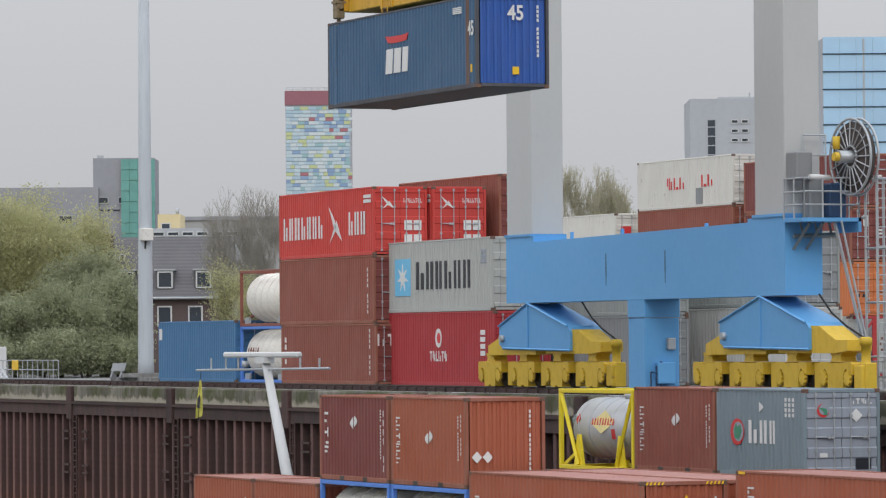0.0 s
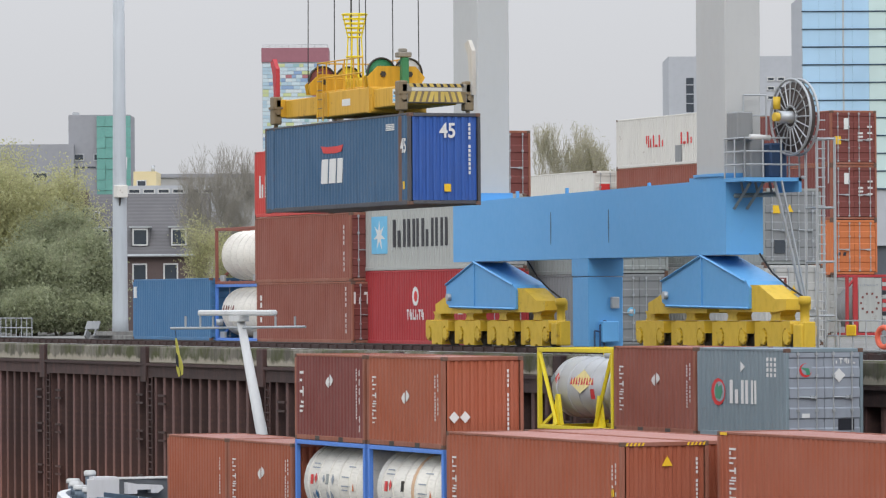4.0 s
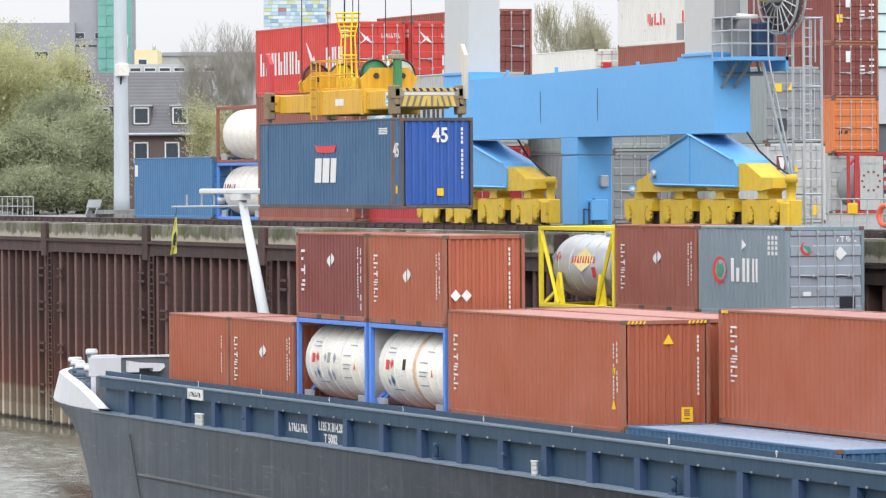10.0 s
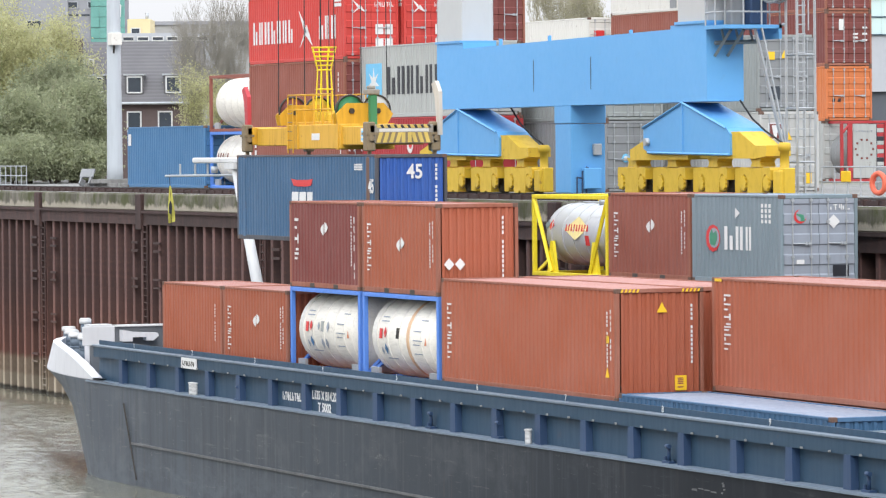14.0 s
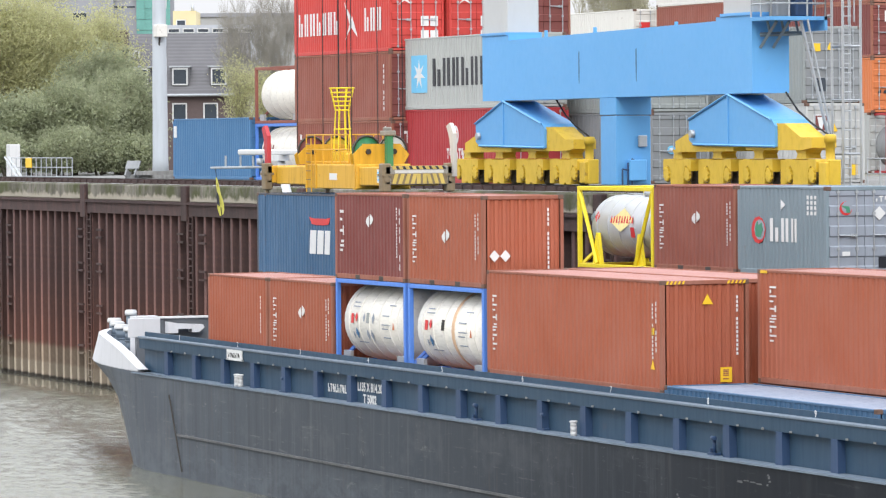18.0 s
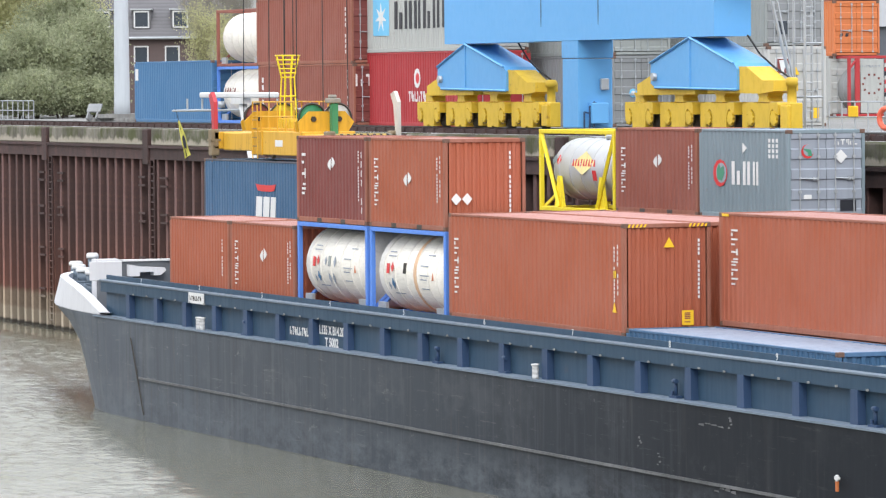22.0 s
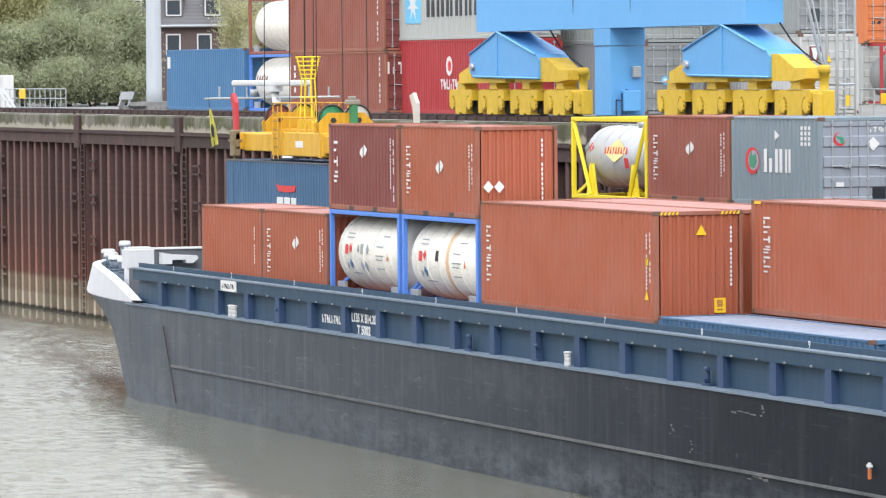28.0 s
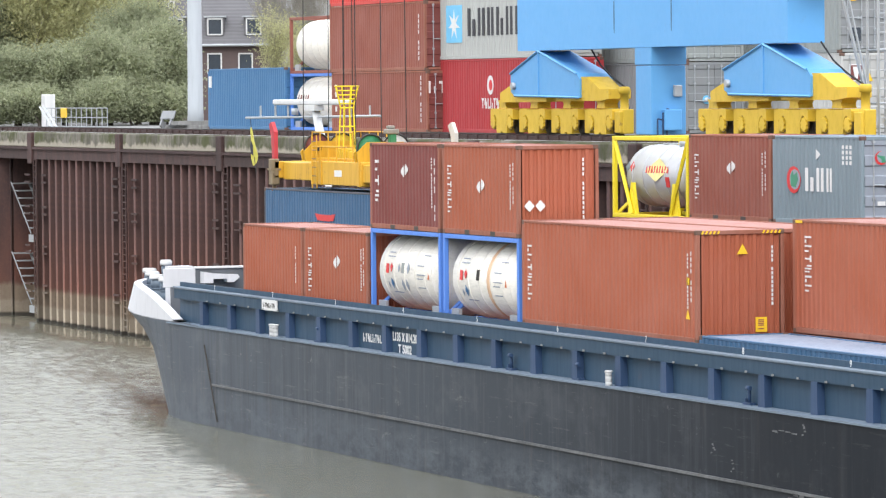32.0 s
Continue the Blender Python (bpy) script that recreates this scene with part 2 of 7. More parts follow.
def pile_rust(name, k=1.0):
    # k over 1 brightens the rust, as painted light on the outer flanges
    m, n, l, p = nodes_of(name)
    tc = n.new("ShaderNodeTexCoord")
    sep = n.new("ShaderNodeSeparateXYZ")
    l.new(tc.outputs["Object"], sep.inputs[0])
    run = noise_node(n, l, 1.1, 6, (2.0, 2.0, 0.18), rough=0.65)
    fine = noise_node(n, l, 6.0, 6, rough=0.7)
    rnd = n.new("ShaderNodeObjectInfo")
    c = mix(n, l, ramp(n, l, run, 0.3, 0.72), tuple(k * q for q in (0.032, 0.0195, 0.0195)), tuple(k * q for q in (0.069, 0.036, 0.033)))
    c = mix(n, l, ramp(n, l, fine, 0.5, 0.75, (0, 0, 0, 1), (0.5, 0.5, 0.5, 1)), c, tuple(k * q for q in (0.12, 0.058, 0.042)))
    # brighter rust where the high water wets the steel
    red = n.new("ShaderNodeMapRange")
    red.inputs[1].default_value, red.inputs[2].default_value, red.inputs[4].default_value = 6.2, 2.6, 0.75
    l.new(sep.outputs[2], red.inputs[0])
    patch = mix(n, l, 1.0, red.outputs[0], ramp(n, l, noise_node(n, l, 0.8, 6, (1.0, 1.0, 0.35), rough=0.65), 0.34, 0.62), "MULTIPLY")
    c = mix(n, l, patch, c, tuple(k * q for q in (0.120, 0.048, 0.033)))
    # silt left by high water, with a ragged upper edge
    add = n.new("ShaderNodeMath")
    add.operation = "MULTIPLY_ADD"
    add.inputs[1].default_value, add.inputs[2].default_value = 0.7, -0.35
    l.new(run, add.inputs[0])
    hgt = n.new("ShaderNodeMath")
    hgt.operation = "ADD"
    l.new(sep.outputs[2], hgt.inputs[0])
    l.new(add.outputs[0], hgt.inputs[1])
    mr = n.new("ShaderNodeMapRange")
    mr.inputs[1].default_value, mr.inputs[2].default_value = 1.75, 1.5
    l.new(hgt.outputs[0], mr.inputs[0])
    # silt painted lighter on the lit flanges, darker in the shaded pans
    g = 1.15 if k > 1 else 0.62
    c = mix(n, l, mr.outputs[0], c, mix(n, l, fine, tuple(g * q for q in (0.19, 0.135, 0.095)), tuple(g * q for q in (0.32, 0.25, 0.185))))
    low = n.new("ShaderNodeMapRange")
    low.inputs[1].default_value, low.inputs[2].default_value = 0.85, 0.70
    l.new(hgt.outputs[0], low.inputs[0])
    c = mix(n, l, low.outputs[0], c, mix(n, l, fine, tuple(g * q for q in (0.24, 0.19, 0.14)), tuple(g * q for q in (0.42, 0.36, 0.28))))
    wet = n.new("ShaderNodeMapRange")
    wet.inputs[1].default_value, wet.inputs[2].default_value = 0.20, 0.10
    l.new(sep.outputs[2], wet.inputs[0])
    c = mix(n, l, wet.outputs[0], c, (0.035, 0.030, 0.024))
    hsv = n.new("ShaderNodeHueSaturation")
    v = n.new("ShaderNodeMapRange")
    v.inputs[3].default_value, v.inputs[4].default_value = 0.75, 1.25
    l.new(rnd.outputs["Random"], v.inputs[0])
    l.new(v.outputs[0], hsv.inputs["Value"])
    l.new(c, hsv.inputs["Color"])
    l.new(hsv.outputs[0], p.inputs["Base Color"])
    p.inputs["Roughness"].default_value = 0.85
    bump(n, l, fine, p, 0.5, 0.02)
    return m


def concrete(name, a, b, moss=0.0):
    m, n, l, p = nodes_of(name)
    big = noise_node(n, l, 0.35, 5)
    run = noise_node(n, l, 2.0, 6, (1.5, 1.5, 0.25), rough=0.65)
    fine = noise_node(n, l, 12.0, 5)
    c = mix(n, l, ramp(n, l, big, 0.3, 0.7), a, b)
    c = mix(n, l, ramp(n, l, run, 0.45, 0.75, (0, 0, 0, 1), (0.7, 0.7, 0.7, 1)), c, tuple(v * 0.4 for v in a))
    if moss:
        c = mix(n, l, ramp(n, l, noise_node(n, l, 0.8, 5, rough=0.7), 0.42, 0.6, (0, 0, 0, 1), (moss,) * 3 + (1,)), c, (0.075, 0.085, 0.035))
    if moss:
        # lime that has washed out and dried along the lower edge
        tc = n.new("ShaderNodeTexCoord")
        sep = n.new("ShaderNodeSeparateXYZ")
        l.new(tc.outputs["Object"], sep.inputs[0])
        edge = n.new("ShaderNodeMath")
        edge.operation = "MULTIPLY_ADD"
        edge.inputs[1].default_value = 0.9
        l.new(noise_node(n, l, 1.4, 5, (1.0, 1.0, 0.6), rough=0.65), edge.inputs[0])
        l.new(sep.outputs[2], edge.inputs[2])
        lime = n.new("ShaderNodeMapRange")
        lime.inputs[1].default_value, lime.inputs[2].default_value = 9.26, 9.12
        lime.inputs[4].default_value = 0.75
        l.new(edge.outputs[0], lime.inputs[0])
        c = mix(n, l, lime.outputs[0], c, mix(n, l, fine, (0.33, 0.29, 0.235), (0.50, 0.455, 0.385)))
    l.new(c, p.inputs["Base Color"])
    p.inputs["Roughness"].default_value = 0.9
    p.inputs["Specular IOR Level"].default_value = 0.1
    bump(n, l, fine, p, 0.4, 0.01)
    return m


def water_material():
    m, n, l, p = nodes_of("silty_harbour_water")
    big = noise_node(n, l, 0.05, 3)
    c = mix(n, l, big, (0.145, 0.142, 0.108), (0.175, 0.170, 0.130))
    l.new(c, p.inputs["Base Color"])
    p.inputs["IOR"].default_value = 1.5
    # the sheet carries how far the wind ruffles it
    wind = n.new("ShaderNodeAttribute")
    wind.attribute_name = "ruffle"
    rr = n.new("ShaderNodeMapRange")
    rr.inputs[3].default_value, rr.inputs[4].default_value = 0.03, 0.20
    l.new(wind.outputs["Fac"], rr.inputs[0])
    l.new(rr.outputs[0], p.inputs["Roughness"])
    fine = noise_node(n, l, 4.2, 4, (1.3, 1.0, 1), rough=0.6)
    bump(n, l, mix(n, l, 1.0, fine, wind.outputs["Color"], "MULTIPLY"), p, 1.0, 0.07)
    return m


def roof_tiles():
    m, n, l, p = nodes_of("dark_roof_tile")
    tc = n.new("ShaderNodeTexCoord")
    wv = n.new("ShaderNodeTexWave")
    wv.bands_direction = "Z"
    wv.inputs["Scale"].default_value, wv.inputs["Distortion"].default_value = 1.4, 0.3
    l.new(tc.outputs["Object"], wv.inputs[0])
    c = mix(n, l, noise_node(n, l, 0.8, 5), (0.095, 0.092, 0.098), (0.145, 0.14, 0.145))
    c = mix(n, l, ramp(n, l, wv.outputs[0], 0.0, 0.3, (0.25, 0.25, 0.25, 1), (0, 0, 0, 1)), c, (0.035, 0.033, 0.036))
    l.new(c, p.inputs["Base Color"])
    p.inputs["Roughness"].default_value = 0.75
    bump(n, l, wv.outputs[0], p, 0.4, 0.04)
    return m


def leaf_material(name, a, b, patch=0.75):
    m, n, l, p = nodes_of(name)
    g = n.new("ShaderNodeNewGeometry")
    c = mix(n, l, g.outputs["Random Per Island"], a, b)
    c = mix(n, l, ramp(n, l, noise_node(n, l, 0.9, 4), 0.40, 0.62, (0, 0, 0, 1), (patch, patch, patch, 1)), c, tuple(v * 0.55 for v in a))
    l.new(c, p.inputs["Base Color"])
    p.inputs["Roughness"].default_value = 0.7
    # thin leaves let light through
    thin = n.new("ShaderNodeBsdfTranslucent")
    both = n.new("ShaderNodeMixShader")
    both.inputs[0].default_value = 0.5
    l.new(c, thin.inputs[0])
    l.new(p.outputs[0], both.inputs[1])
    l.new(thin.outputs[0], both.inputs[2])
    l.new(both.outputs[0], n["Material Output"].inputs[0])
    return m


def glass_facade(name, col):
    m, n, l, p = nodes_of(name)
    c = mix(n, l, noise_node(n, l, 0.15, 3), col, tuple(min(1, v * 1.5) for v in col))
    l.new(c, p.inputs["Base Color"])
    p.inputs["Roughness"].default_value, p.inputs["Specular IOR Level"].default_value = 0.08, 0.9
    return m


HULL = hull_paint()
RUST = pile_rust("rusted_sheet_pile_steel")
# lit copy of the pile rust for the outer flanges
RUST_LIT = pile_rust("light_painted_flange_rust", 2.1)
COPING = concrete("mossy_weathered_concrete", (0.075, 0.068, 0.055), (0.27, 0.25, 0.215), 0.85)
PAVING = concrete("grey_quay_concrete", (0.19, 0.188, 0.18), (0.28, 0.276, 0.265))
EARTH = plain("gravel_and_grass_ground", (0.16, 0.155, 0.12), 0.95, 0, 0.3, 0.1)
WATER = water_material()
TILES = roof_tiles()
BRICK = plain("dark_red_brick_wall", (0.105, 0.076, 0.073), 0.85, 0, 0.2, 1.5)
RENDER_DARK = plain("dark_grey_facade", (0.30, 0.305, 0.33), 0.85, 0, 0.12, 0.2)
RENDER_GREY = plain("pale_grey_facade", (0.42, 0.435, 0.47), 0.8, 0, 0.08, 0.2)
RENDER_WHITE = plain("off_white_facade", (0.37, 0.37, 0.365), 0.75, 0, 0.06, 0.15)
RENDER_YEL = plain("pale_yellow_facade", (0.66, 0.55, 0.32), 0.8, 0, 0.06, 0.3)
NET = plain("green_scaffold_netting", (0.15, 0.35, 0.31), 0.9, 0, 0.2, 0.7)
PANE = plain("dark_window_pane", (0.05, 0.06, 0.075), 0.15, 0, 0.2)
GLASS = glass_facade("blue_curtain_wall_glass", (0.31, 0.47, 0.62))
GLASS_G = glass_facade("green_curtain_wall_glass", (0.42, 0.53, 0.52))
TWIG = plain("pale_bare_twigs", (0.29, 0.27, 0.235), 0.9, 0, 0.2, 2)
BULWARK = paint("chalky_bulwark_white_paint", (0.60, 0.60, 0.62), 0.5, 0.15, 0.25, 0.1)
BUD_TWIG = plain("pale_budding_twigs", (0.40, 0.375, 0.285), 0.9, 0, 0.2, 2)
LEAFY_TWIG = plain("brown_green_twigs", (0.27, 0.25, 0.17), 0.9, 0, 0.2, 2)
BARK = plain("grey_brown_bark", (0.085, 0.072, 0.058), 0.9, 0, 0.3, 2)
LEAF_A = leaf_material("yellow_green_willow_leaf", (0.46, 0.455, 0.235), (0.60, 0.585, 0.33), 0.4)
LEAF_B = leaf_material("grey_green_leaf", (0.31, 0.34, 0.205), (0.43, 0.455, 0.285))
LEAF_C = leaf_material("pale_bud_leaf", (0.38, 0.37, 0.20), (0.52, 0.50, 0.30))


# ---- building blocks ----
def quads(name, verts, faces, smooth=False):
    me = bpy.data.meshes.new(name)
    me.from_pydata(verts, [], faces)
    me.update()
    if smooth:
        me.shade_smooth()
    return me


def box(bm, x0, x1, y0, y1, z0, z1):
    v = [bm.verts.new((x, y, z)) for x in (x0, x1) for y in (y0, y1) for z in (z0, z1)]
    for f in ((0, 1, 3, 2), (4, 6, 7, 5), (0, 4, 5, 1), (2, 3, 7, 6), (0, 2, 6, 4), (1, 5, 7, 3)):
        bm.faces.new([v[i] for i in f])
    return v


def rbox(bm, x0, x1, y0, y1, z0, z1, b=0.02):
    """A box with its edges chamfered."""
    t = bmesh.new()
    box(t, x0, x1, y0, y1, z0, z1)
    bmesh.ops.bevel(t, geom=t.edges[:], offset=b, segments=1, affect="EDGES")
    me = bpy.data.meshes.new("scratch")
    t.to_mesh(me)
    t.free()
    bm.from_mesh(me)
    bpy.data.meshes.remove(me)


def rod(bm, p, q, r, r2=None, n=8, cap=True):
    """A round bar from p to q."""
    p, q = Vector(p), Vector(q)
    r2 = r if r2 is None else r2
    m = (q - p).to_track_quat("Z", "Y").to_matrix()
    a = [bm.verts.new(p + m @ Vector((r * math.cos(2 * math.pi * k / n), r * math.sin(2 * math.pi * k / n), 0))) for k in range(n)]
    c = [bm.verts.new(q + m @ Vector((r2 * math.cos(2 * math.pi * k / n), r2 * math.sin(2 * math.pi * k / n), 0))) for k in range(n)]
    for k in range(n):
        f = bm.faces.new((a[k], a[(k + 1) % n], c[(k + 1) % n], c[k]))
        f.smooth = n > 6
    if cap:
        bm.faces.new(a[::-1])
        bm.faces.new(c)


def bar(bm, p, q, w, h=None):
    """A square bar from p to q."""
    rod(bm, p, q, w * 0.7071, n=4)


def prism(bm, pts, y0, y1):
    """An outline in x and z, drawn out from y0 to y1."""
    a = [bm.verts.new((x, y0, z)) for x, z in pts]
    b = [bm.verts.new((x, y1, z)) for x, z in pts]
    n = len(pts)
    bm.faces.new(a)
    bm.faces.new(b[::-1])
    for k in range(n):
        bm.faces.new((a[k], b[k], b[(k + 1) % n], a[(k + 1) % n]))


def lathe(bm, prof, n=24, axis="X"):
    """Turns (along, radius) pairs round an axis."""
    rings = []
    for s, r in prof:
        ring = []
        for k in range(n):
            c, d = r * math.cos(2 * math.pi * k / n), r * math.sin(2 * math.pi * k / n)
            ring.append(bm.verts.new((s, c, d) if axis == "X" else ((c, s, d) if axis == "Y" else (c, d, s))))
        rings.append(ring)
    for a, b in zip(rings, rings[1:]):
        for k in range(n):
            f = bm.faces.new((a[k], a[(k + 1) % n], b[(k + 1) % n], b[k]))
            f.smooth = True
    bm.faces.new(rings[0][::-1])
    bm.faces.new(rings[-1])


def torus(bm, c, R, r, axis="Y", n=24, k=8):
    rings = []
    for i in range(n):
        a = 2 * math.pi * i / n
        ring = []
        for j in range(k):
            b = 2 * math.pi * j / k
            u, w = (R + r * math.cos(b)) * math.cos(a), (R + r * math.cos(b)) * math.sin(a)
            v = r * math.sin(b)
            p = {"Y": (u, v, w), "X": (v, u, w), "Z": (u, w, v)}[axis]
            ring.append(bm.verts.new(Vector(c) + Vector(p)))
        rings.append(ring)
    for i in range(n):
        for j in range(k):
            f = bm.faces.new((rings[i][j], rings[(i + 1) % n][j], rings[(i + 1) % n][(j + 1) % k], rings[i][(j + 1) % k]))
            f.smooth = True


def mesh_from(name, bm):
    me = bpy.data.meshes.new(name)
    bmesh.ops.recalc_face_normals(bm, faces=bm.faces[:])
    bm.to_mesh(me)
    bm.free()
    return me


def put(name, me, material, parent=None, label="", at=None):
    """An object on a mesh that others may share, with a material of its own."""
    if not me.materials:
        me.materials.append(material)
    ob = new(name, me)
    if me.materials[0] != material:
        ob.material_slots[0].link = "OBJECT"
        ob.material_slots[0].material = material
    if parent is not None:
        ob.parent = parent
    if at is not None:
        ob.matrix_basis = at if isinstance(at, Matrix) else Matrix.Translation(at)
    if label:
        tagged(ob, label)
    return ob


def part(name, bm, material, parent, label="", at=None):
    return put(name, mesh_from(name, bm), material, parent, label, at)


def thing(name, label, category, at, group=""):
    ob = new(name)
    ob.empty_display_size = 0.5
    ob.matrix_basis = at if isinstance(at, Matrix) else Matrix.Translation(at)
    return tagged(ob, label, category, group)


CACHE = {}


def cached(key, make):
    if key not in CACHE:
        CACHE[key] = make()
    return CACHE[key]


# ---- shipping containers ----
HW = 1.219  # half the width


def wave_mesh(length, z0, z1, depth, pitch=0.278, name="side_wall"):
    """A corrugated steel sheet in the plane y = 0, which faces -y."""
    n = max(1, round(length / pitch))
    pitch = length / n
    xs, ys = [0.0], [0.0]
    for k in range(n):
        x = k * pitch
        xs += [x + 0.36 * pitch, x + 0.50 * pitch, x + 0.86 * pitch, x + pitch]
        ys += [0.0, depth, depth, 0.0]
    verts, faces = [], []
    for x, y in zip(xs, ys):
        verts += [(x - length / 2, y, z0), (x - length / 2, y, z1)]
    for k in range(len(xs) - 1):
        faces.append((2 * k, 2 * k + 2, 2 * k + 3, 2 * k + 1))
    return quads(name, verts, faces)


def beam_mesh(name, x, y, z, b=0.012):
    bm = bmesh.new()
    rbox(bm, -x / 2, x / 2, -y / 2, y / 2, -z / 2, z / 2, b)
    return mesh_from(name, bm)


def casting_mesh():
    bm = bmesh.new()
    rbox(bm, -0.089, 0.089, -0.081, 0.081, -0.059, 0.059, 0.012)
    box(bm, -0.045, 0.045, -0.0825, -0.080, -0.03, 0.03)
    return mesh_from("corner_casting", bm)


def door_mesh(h):
    """One door leaf in the plane x = 0, facing +x, with pressed horizontal ribs."""
    bm = bmesh.new()
    w = 1.10
    prof = [(0.0, 0.0)]
    gaps = np.linspace(0.0, h, 5)
    for a, b in zip(gaps, gaps[1:]):
        prof += [(0.0, a + 0.13), (-0.035, a + 0.17), (-0.035, b - 0.17), (0.0, b - 0.13)]
    prof.append((0.0, h))
    rows = [[bm.verts.new((x, y, z)) for y in (-w / 2, w / 2)] + [bm.verts.new((-0.05, y, z)) for y in (w / 2, -w / 2)] for x, z in prof]
    for a, b in zip(rows, rows[1:]):
        for k in range(4):
            bm.faces.new((a[k], a[(k + 1) % 4], b[(k + 1) % 4], b[k]))
    bm.faces.new(rows[0][::-1])
    bm.faces.new(rows[-1])
    return mesh_from("door", bm)


def lock_bar_mesh(h):
    bm = bmesh.new()
    rod(bm, (0.03, 0, -0.05), (0.03, 0, h + 0.05), 0.019, n=6)
    for z in (0.02, h * 0.28, h * 0.72, h - 0.02):
        box(bm, 0.0, 0.055, -0.045, 0.045, z - 0.035, z + 0.035)
    return mesh_from("lock_bar", bm)


def handle_mesh():
    bm = bmesh.new()
    bar(bm, (0.05, 0, 0), (0.05, 0.42, -0.02), 0.03)
    box(bm, 0.0, 0.06, 0.38, 0.46, -0.06, 0.04)
    return mesh_from("handle", bm)


def container(label, x, y, z, paint_side, length=6.058, height=2.591, end="wall", group="", paint_end=None, paint_roof=None,
              paint_frame=None, far_detail=False, name="shipping_container"):
    """A box whose near bottom corner towards the bow lies at x, y, z; its length runs along x, and its visible end faces +x."""
    pe, pr, pf = paint_end or paint_side, paint_roof or paint_side, paint_frame or (EDGE_RED if paint_side in (RUST_RED, RED_DULL, MAROON) else paint_side)
    c = thing(name, label, "container", (x + length / 2, y + HW, z), group)
    L, H, hl = length, height, length / 2
    side = cached(("side", L, H), lambda: wave_mesh(L - 0.28, 0.15, H - 0.07, 0.030))
    endm = cached(("end", H), lambda: wave_mesh(2 * HW - 0.28, 0.15, H - 0.10, 0.045, 0.25, "end_wall"))
    put("side_wall", side, paint_side, c, at=pose(0, -HW + 0.007, 0))
    put("side_wall", side, paint_side, c, at=pose(0, HW - 0.007, 0, 0, 0, 180))
    put("end_wall", endm, pe, c, at=pose(-hl + 0.03, 0, 0, 0, 0, -90))
    if end == "wall":
        put("end_wall", endm, pe, c, at=pose(hl - 0.03, 0, 0, 0, 0, 90))
    else:
        dm = cached(("door", H), lambda: door_mesh(H - 0.29))
        lb = cached(("bar", H), lambda: lock_bar_mesh(H - 0.33))
        hm = cached(("handle",), handle_mesh)
        for s in (-1, 1):
            d = put("door", dm, pe, c, at=pose(hl - 0.005, s * 0.558, 0.17))
            for k in (-0.29, 0.29):
                put("lock_bar", lb, GALV, d, "galvanised locking bar", at=pose(0, k, 0.02))
                put("handle", hm, GALV, d, at=pose(0, k - (0.46 if k > 0 else 0.0), H * 0.40))
    rf = cached(("roof", L), lambda: roof_mesh(L))
    put("roof", rf, pr, c, at=pose(0, 0, H - 0.03))
    put("underframe", cached(("floor", L), lambda: beam_mesh("underframe", L - 0.34, 2 * HW - 0.1, 0.10)), STEEL, c, at=pose(0, 0, 0.08))
    post = cached(("post", H), lambda: beam_mesh("corner_post", 0.14, 0.10, H - 0.236))
    cast = cached(("cast",), casting_mesh)
    rail = cached(("rail", L), lambda: beam_mesh("side_rail", L - 0.356, 0.06, 0.07))
    low = cached(("low", L), lambda: beam_mesh("bottom_rail", L - 0.356, 0.05, 0.15))
    head = cached(("head",), lambda: beam_mesh("end_rail", 0.10, 2 * HW - 0.324, 0.11))
    for sx in (-1, 1):
        for sy in (-1, 1):
            put("corner_post", post, pf, c, at=pose(sx * (hl - 0.07), sy * (HW - 0.05), H / 2))
            for zz in (0.059, H - 0.059):
                put("corner_casting", cast, CAST, c, at=pose(sx * (hl - 0.089), sy * (HW - 0.081), zz, 0, 0, 0 if sy < 0 else 180))
        put("end_rail", head, pf, c, at=pose(sx * (hl - 0.05), 0, H - 0.06))
        put("end_rail", head, pf, c, at=pose(sx * (hl - 0.05), 0, 0.085))
    if L < 7:
        # fork pockets on the bottom rail; a dark plate stands for the shade inside
        pocket = cached(("pocket",), pocket_mesh)
        for q in (-1.02, 1.02):
            put("fork_pocket", pocket, STEEL, c, "fork pocket with a dark plate for its shaded mouth", at=pose(q, -HW - 0.003, 0.075))
    for sy in (-1, 1):
        put("top_rail", rail, pf, c, at=pose(0, sy * (HW - 0.03), H - 0.040))
        put("bottom_rail", low, pf, c, at=pose(0, sy * (HW - 0.025), 0.085))
    return c


def pocket_mesh():
    """A shallow steel frame that faces -y, closed by a dark plate for the shade inside."""
    bm = bmesh.new()
    for x0, x1, z0, z1 in ((-0.19, 0.19, 0.055, 0.07), (-0.19, 0.19, -0.065, -0.05), (-0.19, -0.17, -0.05, 0.055), (0.17, 0.19, -0.05, 0.055)):
        box(bm, x0, x1, 0.0, 0.06, z0, z1)
    box(bm, -0.17, 0.17, 0.002, 0.055, -0.05, 0.055)
    return mesh_from("fork_pocket", bm)


def roof_mesh(L):
    n = max(4, round(L / 0.42))
    p = (L - 0.3) / n
    verts, faces = [], []
    xs, zs = [], []
    for k in range(n):
        x = -L / 2 + 0.15 + k * p
        xs += [x, x + 0.42 * p, x + 0.5 * p, x + 0.92 * p]
        zs += [0.0, 0.0, -0.02, -0.02]
    xs.append(L / 2 - 0.15)
    zs.append(0.0)
    for x, zz in zip(xs, zs):
        verts += [(x, -HW + 0.06, zz), (x, HW - 0.06, zz)]
    for k in range(len(xs) - 1):
        faces.append((2 * k, 2 * k + 2, 2 * k + 3, 2 * k + 1))
    return quads("roof", verts, faces)


